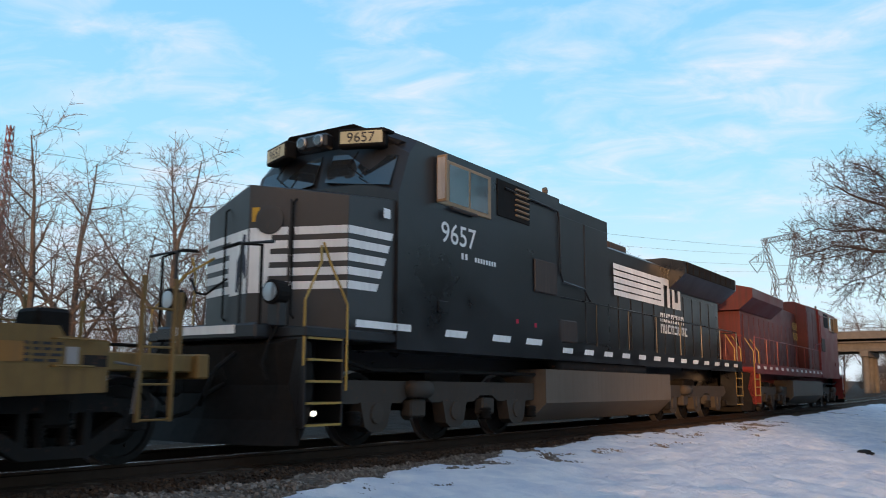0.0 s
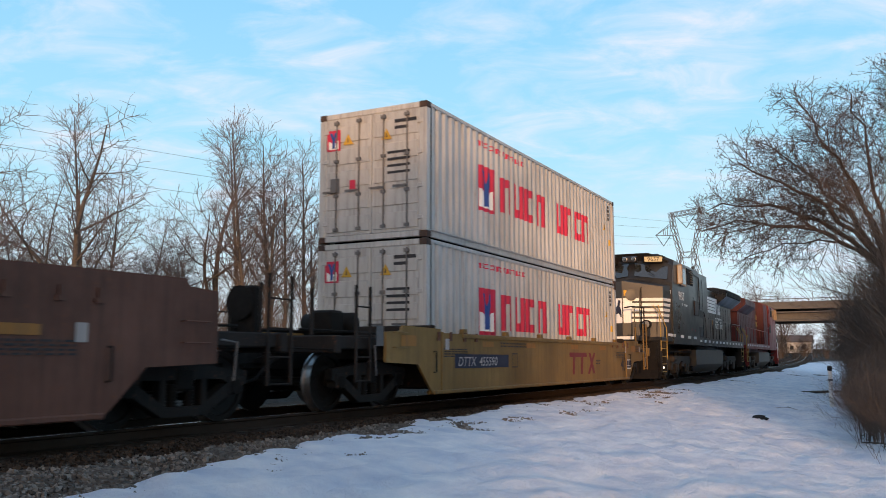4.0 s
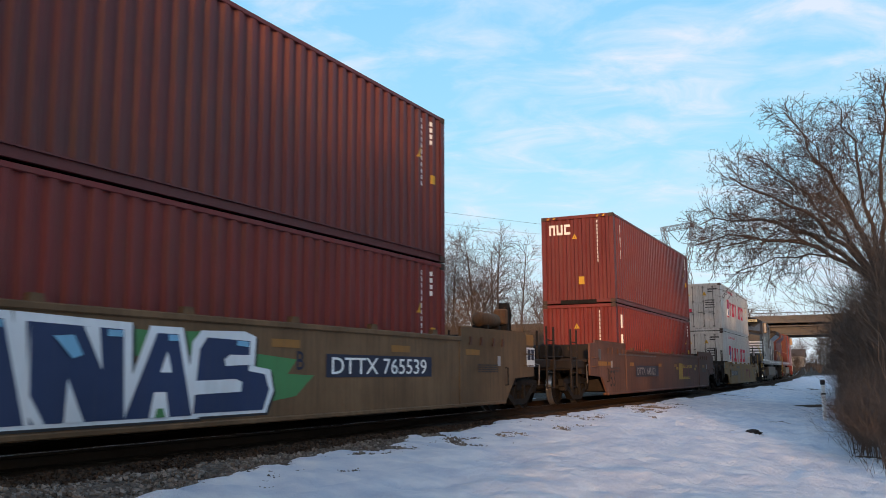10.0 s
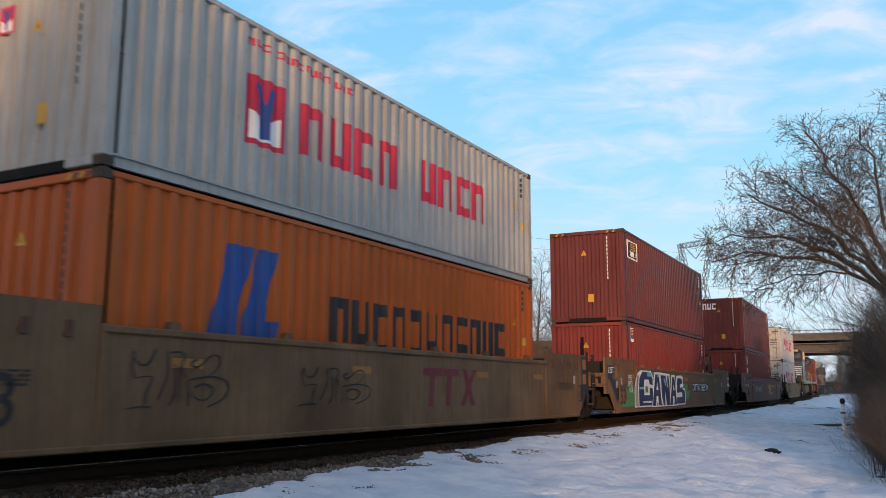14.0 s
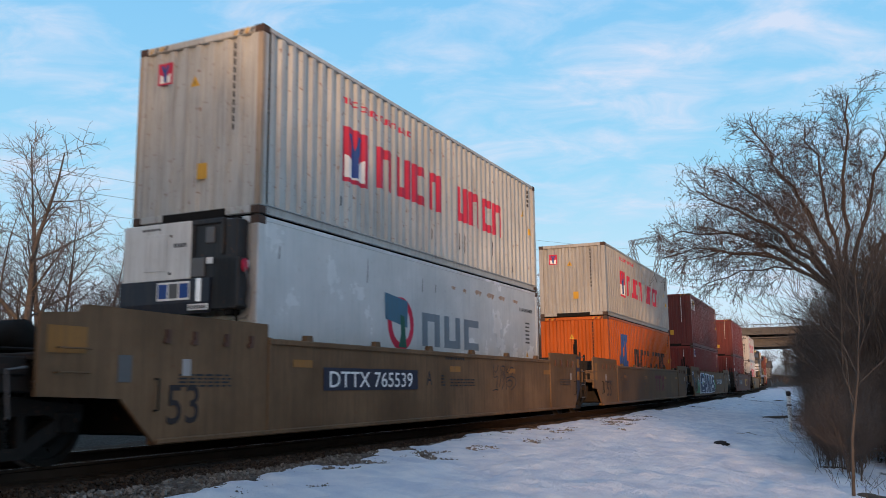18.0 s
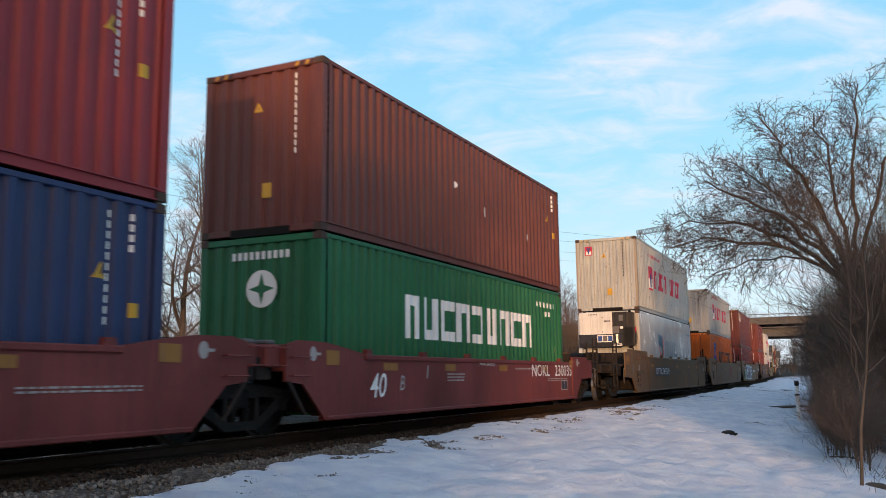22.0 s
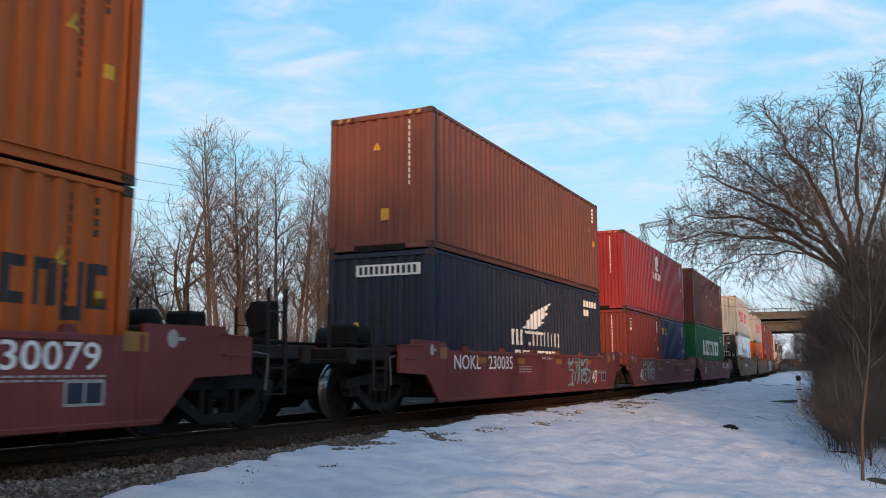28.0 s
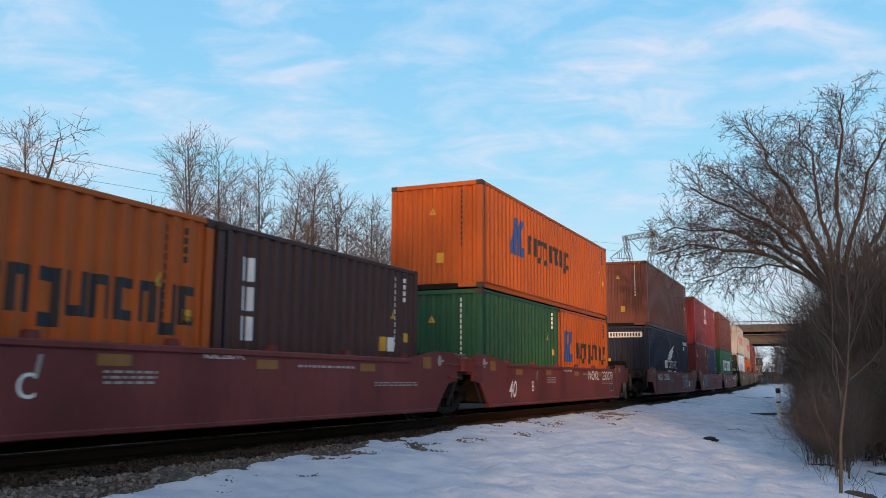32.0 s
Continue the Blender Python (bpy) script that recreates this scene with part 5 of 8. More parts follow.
RUSTTANK = paint("rusty_tank_brown", (0.15, 0.078, 0.038), 0.8, 0.6, 0.2, (0.05, 0.03, 0.02))
part("air_reservoir", Mesh().turned([(0.09, -0.52), (0.17, -0.46), (0.17, 0.46), (0.09, 0.52)], "x", 16, (9.98, -0.30, 2.08)), RUSTTANK, car3, "rust-brown air reservoir", smooth=True)
part("reservoir_bracket", Mesh().slab(9.6, 9.7, -0.5, -0.1, 1.2, 1.95, 0.01).slab(10.28, 10.38, -0.5, -0.1, 1.2, 1.95, 0.01), SHADEBROWN, car3)
part("brake_stand", Mesh().slab(10.95, 11.12, -0.42, -0.18, 1.2, 2.56, 0.02), SHADEBROWN, car3)
part("brake_gear_box", Mesh().slab(10.76, 10.95, -0.45, -0.12, 2.02, 2.40, 0.04), RUSTTANK, car3, "rust-brown gear box")
part("brake_hose", Mesh().bent([(11.1, -0.3, 2.5), (11.3, -0.32, 2.46), (11.42, -0.32, 2.25), (11.32, -0.32, 2.02), (11.12, -0.3, 1.95)], 0.022, 6), IRON, car3)
part("slack_rod", Mesh().rod((10.7, -0.6, 1.7), (10.7, -0.6, 2.42), 0.022, 6), IRON, car3)


def badge_box(label, H, mat, top):
    b, w = container(label, L40, H, mat, "plain")
    hl = L40 / 2
    if top:
        mark("badge", shapes([rect(0, 0, 1.16, 0.58)]), WHITE, b, (-5.62, H - 0.86), out=1.207, wave=w, label="white and black company badge")
        mark("badge_field", shapes([rect(0.04, 0.04, 1.08, 0.50)]), DARKMARK, b, (-5.62, H - 0.86), out=1.210, wave=w)
        mark("badge_stripe", shapes([rect(0.32, 0.30 + 0.075 * k, 0.72, 0.04, 0.0) for k in range(3)]), YELLOW, b, (-5.62, H - 0.86), out=1.213, wave=w)
        mark("badge_bars", shapes(bars([0.8] * 5, 0.16, 0.25, 0.25, (0.12, 0.09))), WHITE, b, (-5.62, H - 0.86), out=1.213, wave=w)
    else:
        mark("badge", shapes([rect(0, 0, 0.44, 0.44)]), WHITE, b, (-5.60, H - 0.60), out=1.207, wave=w, label="blue badge with a pale border")
        mark("badge_field", shapes([rect(0.03, 0.10, 0.38, 0.31)]), BLUEMARK, b, (-5.60, H - 0.60), out=1.210, wave=w)
        mark("badge_figure", shapes([rect(0.10, 0.14, 0.08, 0.22), rect(0.10, 0.32, 0.22, 0.05, 0.4), rect(0.10, 0.22, 0.2, 0.05, 0.4)]), YELLOW, b, (-5.60, H - 0.60), out=1.213, wave=w)
    usual_marks(b, w, L40, H)
    return b


stack("c3", [(badge_box("faded red container with a small blue badge", STD, BRICK, False), 0)], STD, badge_box("maroon container with a dark company badge", HC, MAROON, True))

CYAN = paint("graffiti_cyan", (0.17, 0.36, 0.40), 0.5, 0.25, 0.0)


def scrawl(car, x, w, z=0.36, h=0.80, mat=CYAN, thin=1.0, label="pale blue spray stroke"):
    """Curling spray strokes, no characters."""
    strokes = (((0.02, 1.0), (0.05, 0.8), (0.12, 0.72), (0.18, 0.8), (0.22, 1.0)), ((0.33, 0.98), (0.34, 0.6), (0.30, 0.35), (0.26, 0.16)), ((0.36, 0.95), (0.45, 0.97), (0.50, 0.9), (0.47, 0.75), (0.51, 0.52)),
               ((0.62, 0.86), (0.56, 0.78), (0.63, 0.72), (0.76, 0.93), (0.86, 0.9), (0.83, 0.7), (0.75, 0.58)), ((0.06, 0.52), (0.20, 0.53), (0.16, 0.3), (0.15, 0.1)), ((0.40, 0.76), (0.42, 0.3), (0.36, 0.06)),
               ((0.55, 0.50), (0.78, 0.56), (0.95, 0.46), (0.93, 0.2), (0.74, 0.02)), ((0.60, 0.36), (0.70, 0.43), (0.80, 0.33), (0.72, 0.15), (0.60, 0.2), (0.60, 0.32)), ((-0.02, 0.02), (0.10, 0.05), (0.2, 0.04)), ((0.53, 0.50), (0.55, 0.28), (0.54, 0.05)),
               ((0.04, 0.95), (0.02, 0.7), (0.05, 0.5)), ((0.44, 0.72), (0.46, 0.55), (0.45, 0.12)))
    for k, pts in enumerate(strokes):
        mark("scrawl_stroke", ribbon([(x + u * w, z + h * v) for u, v in pts], (0.035 + 0.022 * (k % 4)) * thin, (0.10 - 0.02 * (k % 4)) * thin), mat, car, (0, 0), out=1.510 + 0.0006 * k, label=label)


car4 = well_car("tan middle well car unit with a dark red company sign", TTXTAN, 8.04, ("joint", 9.885), ("joint", 9.885), 1.48)
fittings(car4, 8.04, 1.48, 28)
ride(car4, AT["c4"])
ttx_sign(car4, 0.52, 0.54, 0.66)
plate_text(car4, "53", -7.75, 0.48, 0.5, STENCIL)
scrawl(car4, -5.80, 1.60, 0.60, 0.66, DARKMARK, 0.30, "black spray tag")
scrawl(car4, -2.85, 1.80, 0.60, 0.54, DARKMARK, 0.30, "black spray tag")
small_print(car4, -0.44, 1.38, 1, 0.9, 0.05, DARKMARK, seed=3)
for x in (-5.2, -1.6, 2.6, 5.4):
    reflector(car4, x, 1.06, 0.5, 0.11)
for z in (0.88, 1.16):
    mark("reflector", shapes([rect(0, 0, 0.30, 0.26)]), DULLYEL, car4, (-9.2, z + 0.1), out=1.505, label="orange reflective panel")


def hl_word(b, w, ex, ez, eh, x0, x1, z, h):
    for dx, form in ((0, [(0.0, 0.0), (0.44, 0.0), (0.44, 0.12), (0.40, 0.20), (0.64, 1.0), (0.26, 1.0)]), (1, [(0.50, 0.0), (0.98, 0.0), (1.06, 0.26), (0.82, 0.26), (1.02, 1.0), (0.72, 1.0), (0.50, 0.26)])):
        mark("emblem", shapes([[(eh * p, eh * q) for p, q in form]]), BLUEMARK, b, (ex, ez), out=1.207 + (0.002 if dx else 0.0), wave=w, label="blue slanting emblem")
    word(b, w, x0, x1, z, h, 11, DARKMARK, "plain dark block", tails=(2, 4, 9))


def orange_box(label, L, H, mat, place, rear="plain"):
    b, w = container(label, L, H, mat, rear)
    hl_word(b, w, *place)
    usual_marks(b, w, L, H, col=DARKMARK)
    return b


top4 = white_box("grey-white container with red bar lettering on an orange one", STD, GREYWH, "plain")
square_sign(top4, None, -0.84, STD - 0.70, 0.30, 0.36, "rear", L40 / 2 - 0.03)
stack("c4", [(orange_box("orange forty-foot container with dark bar lettering", L40, HC, ORANGE, (-4.35, 1.06, 1.30, -1.80, 4.60, 1.20, 0.68)), 0)], HC, top4)

car5 = well_car("tan well car unit carrying a refrigerated container", TTXTAN, 8.04, ("joint", 9.885), ("end", 12.17), 1.50)
fittings(car5, 8.04, 1.50, 35)
ride(car5, AT["c5"])
mark("number_panel", shapes([rect(0, 0, 3.16, 0.35)]), NAVY, car5, (-4.79, 0.78), out=1.505)
plate_text(car5, "DTTX 765539", -4.66, 0.83, 0.25, out=1.509, width=1.34)
plate_text(car5, "53", -8.15, 0.42, 0.46, STENCIL)
plate_text(car5, "A", -1.26, 0.86, 0.26, DARKMARK)
small_print(car5, -0.2, 0.95, 3, 1.25, 0.03, DARKMARK, 1.505, 5)
small_print(car5, -0.62, 1.02, 4, 0.16, 0.03, DARKMARK, 1.505, 6)
small_print(car5, -0.42, 1.36, 1, 0.9, 0.05, DARKMARK, 1.505, 7)
scrawl(car5, 2.05, 1.5, 0.72, 0.58, DARKMARK, 0.34, "black spray tag")
for x in (-5.6, -0.2, 3.0, 5.6):
    reflector(car5, x, 1.12, 0.5, 0.11)
mark("reflector", shapes([rect(0, 0, 0.50, 0.28)]), DULLYEL, car5, (-9.85, 1.20), out=1.505, label="orange reflective panel")
mark("placard", shapes([rect(0, 0, 0.2, 0.3)]), GALV, car5, (-8.9, 0.9), out=1.505)


RUSTRUN = paint("rust_run_brown", (0.30, 0.20, 0.14), 0.8, 0.6, 0.2, (0.5, 0.46, 0.42))


def reefer_box():
    H, hl = HC, L40 / 2
    b, w = container("white refrigerated container with its machinery end showing", L40, H, REEFER, "machine", "flat")
    part("end_panel", Mesh().slab(-hl + 0.03, -hl + 0.12, -1.06, 1.06, 0.12, H - 0.11, 0.02), CREAM2, b, "yellowed machinery end panel")
    for z in (0.42, 1.02, 1.40):
        part("panel_rib", Mesh().slab(-hl + 0.005, -hl + 0.032, -1.04, 1.04, z, z + 0.05, 0.008), CREAM2, b)
    part("supply_socket", Mesh().slab(-hl - 0.01, -hl + 0.04, -0.62, -0.36, 0.70, 0.96, 0.02), IRON, b)
    mark("emblem", shapes([disc(0, 0, 0.52, 24, 0.50)]), REDMARK, b, (-1.72, 1.58), out=1.207, label="red ring emblem with a blue-green panel")
    mark("emblem_field", shapes([disc(0, 0, 0.36, 24, 0.35)]), REEFER, b, (-1.72, 1.58), out=1.2095)
    mark("emblem_panel", shapes([[(-0.62, 0.02), (-0.64, 0.50), (0.26, 0.40), (0.24, -0.10)]]), paint("emblem_blue", (0.05, 0.14, 0.22), 0.5), b, (-1.72, 1.62), out=1.212)
    for k, (x, z, q, h) in enumerate(((0.55, 2.48, 0.22, 0.05), (1.15, 2.47, 0.18, 0.06), (1.8, 2.50, 0.42, 0.07), (2.5, 2.49, 0.5, 0.08), (3.25, 2.50, 0.45, 0.07), (4.2, 2.50, 0.4, 0.05))):
        mark("rust_stain", shapes([[(0, 0.02), (q * 0.3, h), (q, h * 0.7), (q * 0.9, 0.0), (q * 0.7, -h), (q * 0.6, -0.01), (q * 0.25, -h * 0.6)]]), RUSTRUN, b, (x, z), out=1.207, label="brown rust run")
    for x, z, h in ((-5.6, 2.3, 0.22), (-3.0, 2.2, 0.45), (-0.85, 2.25, 0.3), (-0.25, 2.3, 0.18)):
        mark("scuff", shapes([[(0, 0), (0.03, h), (0.05, h * 0.9), (0.035, 0.02)]]), GALV, b, (x, z), out=1.207)
    mark("emblem_figure", shapes([[(-0.05, 0.15), (0.12, 0.12), (0.16, -0.2), (0.2, -0.46), (-0.12, -0.46), (-0.02, -0.2)]]), paint("emblem_green", (0.02, 0.10, 0.07), 0.5), b, (-1.72, 1.60), out=1.216)
    word(b, None, -0.95, 2.10, 1.20, 0.66, 3, paint("grey_blue_marking", (0.16, 0.20, 0.24), 0.5, 0.3, 0.0), "plain grey-blue block")
    mark("small_print", shapes([rect(k * 0.09, 0, 0.06, 0.09) for k in range(11)]), DARKMARK, b, (4.7, H - 0.6), out=1.207)
    mark("small_print", shapes([rect(0, -k * 0.1, 0.3, 0.04) for k in range(6)]), DARKMARK, b, (5.1, H - 0.9), out=1.207)
    triangle(b, 5.1, H - 1.75, 0.18)
    part("rust_post", shared("rust_post", lambda: Mesh().box(-0.004, 0.004, -0.06, 0.06, 0.14, HC - 0.14)), paint("rust_patched_post", (0.42, 0.42, 0.40), 0.7, 0.9, 0.2, (0.10, 0.045, 0.028)), b, at=(-hl - 0.001, -1.14, 0))
    return b


def generator_set():
    """A clip-on generator hung on the upper end of a refrigerated container; its origin lies at the foot of that end."""
    g = thing("generator_set", "white and dark blue clip-on generator hung on a container end", "generator")
    dark = paint("generator_dark", (0.020, 0.021, 0.024), 0.5, 0.3)
    SHELL = paint("generator_white", (0.70, 0.70, 0.68), 0.4, 0.3, 0.03)
    navy = paint("generator_blue", (0.016, 0.020, 0.032), 0.4, 0.3, 0.03)
    part("frame", Mesh().slab(-0.50, -0.03, -1.06, 1.08, 1.50, 2.80, 0.02), dark, g, "dark generator frame")
    part("lower_casing", loft([[(-0.52, y, 1.46), (-0.58, y, 1.62), (-0.58, y, 1.96), (-0.50, y, 1.98), (-0.50, y, 1.46)] for y in (-0.62, -0.55, 1.02, 1.10)]), navy, g, "dark blue lower casing")
    part("cover_panel", Mesh().slab(-0.56, -0.51, -0.24, 1.07, 1.96, 2.82, 0.015), SHELL, g, "white removable cover panel")
    part("cover_panel", Mesh().slab(-0.585, -0.562, 0.22, 0.64, 2.10, 2.66, 0.008), SHELL, g, "white hinged cover door")
    for k in range(4):
        part("louvre_rib", shared("louvre_rib", lambda: Mesh().slab(-0.012, 0.0, -0.014, 0.014, 0, 0.46, 0.004)), SHELL, g, at=(-0.585, 0.30 + 0.09 * k, 2.15))
    for y, z in ((0.14, 2.62), (0.14, 2.06)):
        part("latch", shared("gen_latch", lambda: Mesh().turned([(0.012, -0.02), (0.022, -0.015), (0.022, 0.01)], "x", 10)), IRON, g, at=(-0.56, y, z))
    mark("stencil", shapes([rect(0.05 * k, 0, 0.036, 0.06) for k in range(5)]), DARKMARK, g, (-0.08, 2.44), face="rear", out=0.561)
    mark("stencil", shapes([rect(0.06 * k, 0, 0.045, 0.035) for k in range(6)]), DARKMARK, g, (-0.70, 2.72), face="rear", out=0.561)
    plate = part("sign_plate", Mesh().box(-0.592, -0.582, -0.26, 0.36, 1.66, 1.93), WHITE, g, "white plate with dark blue squares")
    for k in range(3):
        part("sign_square", Mesh().box(-0.597, -0.593, 0.165 - k * 0.20, 0.335 - k * 0.20, 1.69, 1.90), BLUEMARK if k != 1 else GALV, plate)
    part("number_plate", Mesh().box(-0.592, -0.582, -0.60, -0.24, 1.50, 1.59), WHITE, g, "white number plate")
    mark("plate_bars", shapes([rect(0.04 * k, 0, 0.026, 0.05) for k in range(8)]), DARKMARK, g, (0.26, 1.52), face="rear", out=0.594)
    # open bay with control gear
    part("bay_frame", Mesh().slab(-0.56, -0.44, -0.84, -0.24, 2.74, 2.82, 0.015).slab(-0.56, -0.44, -0.84, -0.78, 2.28, 2.76, 0.015).slab(-0.56, -0.44, -0.30, -0.25, 2.28, 2.76, 0.01), dark, g)
    part("control_display", Mesh().slab(-0.545, -0.48, -0.66, -0.50, 2.46, 2.70, 0.015), GALV, g, "grey control display")
    part("grey_panel", Mesh().slab(-0.56, -0.51, -0.50, -0.26, 1.98, 2.26, 0.012), GALV, g, "bare metal panel")
    part("notice", Mesh().box(-0.57, -0.561, -0.66, -0.54, 2.16, 2.25), WHITE, g)
    part("polished_strip", Mesh().slab(-0.012, 0.0, -0.045, 0.045, 0, 0.34, 0.004), SHINE, g, "polished steel strip catching the low sun", at=(-0.585, -0.42, 1.62), turn=(0, 0, 20))
    part("side_cabinet", Mesh().slab(-0.50, -0.06, -1.10, -0.66, 1.52, 2.24, 0.02), dark, g)
    part("fan_ring", Mesh().turned([(0.06, -0.02), (0.10, -0.02), (0.10, 0.02), (0.06, 0.02)], "y", 16, (-0.30, -1.12, 2.12)), REDMARK, g, "red valve ring")
    part("notice", Mesh().box(-0.16, -0.08, -1.112, -1.104, 2.10, 2.20), WHITE, g)
    part("fuel_pipe", Mesh().bent([(-0.34, -1.13, 2.08), (-0.24, -1.15, 1.95), (-0.16, -1.15, 1.80), (-0.16, -1.12, 1.56)], 0.022, 6), GALV, g)
    part("exhaust", Mesh().turned([(0.05, 2.24), (0.085, 2.26), (0.085, 2.62), (0.05, 2.64)], "z", 14, (-0.25, -0.95, 0)), IRON, g)
    part("power_cable", Mesh().bent([(-0.30, -0.98, 1.52), (-0.28, -1.0, 1.30), (-0.16, -0.92, 1.05), (-0.04, -0.60, 0.86)], 0.022, 6), IRON, g, "hanging black cable")
    for y in (-0.9, 0.9):
        part("hanger", Mesh().slab(-0.34, 0.0, y - 0.04, y + 0.04, 2.79, 2.86, 0.01), IRON, g)
        part("base_rail", Mesh().slab(-0.46, -0.02, y - 0.05, y + 0.05, 1.42, 1.50, 0.012), IRON, g)
    g.scale = (0.5, 1, 1)
    return g


ride(generator_set(), AT["c5"] - L40 / 2, FLOORS["c5"] + 0.02)
top5 = white_box("stained white container stacked on a refrigerated one", HC, CREAM2, "plain")
for y, w_ in ((-1.175, 0.085), (1.175, 0.06)):
    part("rust_stain", Mesh().box(-0.003, 0.003, -w_ / 2, w_ / 2, 0.13, HC - 0.13), paint("rust_streaked_post", (0.34, 0.29, 0.23), 0.8, 0.95, 0.2, (0.12, 0.045, 0.022)), top5, "rust-streaked corner post", at=(-L40 / 2 - 0.003, y, 0))
part("rust_stain", Mesh().box(-0.03, 0.03, -0.003, 0.003, 0.13, HC - 0.13), paint("rust_streaked_post", (0.34, 0.29, 0.23)), top5, "rust-streaked corner post", at=(-L40 / 2 + 0.035, -1.2225, 0))
square_sign(top5, None, -0.84, HC - 0.66, 0.30, 0.36, "rear", L40 / 2 - 0.03)
for x, z, h in ((0.98, 0.42, 0.42), (1.26, 0.38, 0.50), (2.9, 0.55, 0.40), (-3.9, 0.5, 0.2), (-0.4, 0.45, 0.25), (4.2, 0.3, 0.2)):
    mark("scrape", shapes([[(0, 0), (0.02, h), (0.055, h * 0.8), (0.04, h * 0.1)]]), DARKMARK, top5, (x, z), out=1.207, label="dark scrape")
stack("c5", [(reefer_box(), 0)], HC, top5)


# sixth to eighth cars: three joined red forty-foot wells
def red_unit(label, key, front, rear):
    car = well_car(label, NOKRED, 6.06, front, rear, 1.19)
    ride(car, AT[key])
    return car


def red_marks(car, number, big_x, forty_x, unit, lean=0.2, seed=2, forty_z=0.40):
    if big_x is not None:
        plate_text(car, "NOKL   " + number, big_x, 0.82, 0.29, width=1.2)
    plate_text(car, "40", forty_x, forty_z, 0.40, WHITE, lean)
    plate_text(car, "NOKL " + number + " " + unit, -0.5, 1.06, 0.09)
    for x in (-4.6, -2.2, 0.6, 3.4):
        reflector(car, x, 0.94, 0.5, 0.13)
    small_print(car, -2.1, 0.86, 3, 0.8, 0.03, seed=seed)
    small_print(car, 1.6, 0.98, 1, 1.6, 0.035, seed=seed + 1)
    small_print(car, 3.9, 0.74, 2, 1.6, 0.022, seed=seed + 2)
    mark("load_bar", shapes([rect(0, 0, 0.05, 0.24, 0.2)]), FADED, car, (-3.0, 0.80), out=1.505)
    for x in (-6.7, 6.5):
        mark("round_stencil", shapes([disc(0, 0, 0.09, 14, 0.11), rect(0.08, -0.02, 0.12, 0.04)]), FADED, car, (x, 1.18), out=1.505)
        mark("reflector", shapes([rect(0, 0, 0.36, 0.22)]), DULLYEL, car, (x + 0.35 if x < 0 else x - 0.75, 1.02), out=1.505)
    if big_x is None:
        return
    mark("data_plate", shapes([rect(0, 0, 0.52, 0.27)]), FADED, car, (5.0, 0.44), out=1.505, label="dark data plate with a pale border")
    for k in range(2):
        mark("data_field", shapes([rect(0.03 + 0.24 * k, 0.03, 0.21, 0.21)]), NAVY, car, (5.0, 0.44), out=1.508)


car6 = red_unit("red well car unit carrying a green container", "c6", ("end", 9.96), ("joint", 7.775))
red_marks(car6, "230035", 2.7, -5.07, "B", forty_z=0.50)
plate_text(car6, "B", -4.05, 0.60, 0.26, FADED, 0.2)
car7 = red_unit("red middle well car unit with pale blue spray scrawls", "c7", ("joint", 7.775), ("joint", 7.775))
red_marks(car7, "230035", None, -5.5, "C", 0.15, 7)
car8 = red_unit("red well car unit carrying a dark blue container", "c8", ("joint", 7.775), ("end", 9.96))
red_marks(car8, "230035", -5.75, 3.95, "A", 0.2, 12)


scrawl(car7, -4.95, 2.1)
scrawl(car8, 1.65, 2.2)
scrawl(car7, 1.2, 1.3, 0.45, 0.5, SHADEBROWN, 0.5, "dark faded spray tag")


def oxide_box(label, H, mat, seed=0, spots=True):
    b, w = container(label, L40, H, mat, "plain")
    usual_marks(b, w, L40, H)
    if spots:
        rnd = random.Random(seed)
        for k in range(3):
            mark("bare_patch", shapes([disc(0, 0, rnd.uniform(0.06, 0.13), 9, rnd.uniform(0.08, 0.18))]), WHITE, b, (rnd.uniform(-1, 3.5), rnd.uniform(0.5, 2.0)), out=1.207, wave=w, label="pale chipped patch")
    return b


def evergreen_box():
    b, w = container("bright green container with broad white bar lettering", L40, HC, GREEN, "plain")
    hl = L40 / 2
    word(b, w, -3.34, 3.70, 1.30, 0.82, 9, WHITE, "broad white block")
    mark("emblem", shapes([disc(0, 0, 0.31, 20)]), WHITE, b, (0.05, 2.03), face="rear", out=hl - 0.03, label="white round emblem")
    mark("emblem_figure", shapes([[(0.0, 0.26), (0.06, 0.06), (0.26, 0.0), (0.06, -0.06), (0.0, -0.26), (-0.06, -0.06), (-0.26, 0.0), (-0.06, 0.06)]]), GREEN, b, (0.05, 2.03), face="rear", out=hl - 0.026)
    mark("column_marking", shapes([rect(k * 0.12, 0, 0.075, 0.13) for k in range(10)]), WHITE, b, (-0.56, 2.52), face="rear", out=hl - 0.03)
    mark("column_marking", shapes([rect(k * 0.14, 0, 0.08, 0.13) for k in range(10)] + [rect(0.5 + k * 0.14, -0.24, 0.08, 0.13) for k in range(4)]), WHITE, b, (4.1, 2.4), out=1.207, wave=w)
    panel_sticker(b, 5.4, 1.2, 0.11, 0.18, YELLOW, w)
    return b


stack("c6", [(evergreen_box(), 0)], HC, oxide_box("red-oxide container stacked on a green one", HC, OXIDE, 3))


def short_box(label, mat):
    b, w = container(label, L20, STD, mat, "plain")
    usual_marks(b, w, L20, STD)
    return b, w


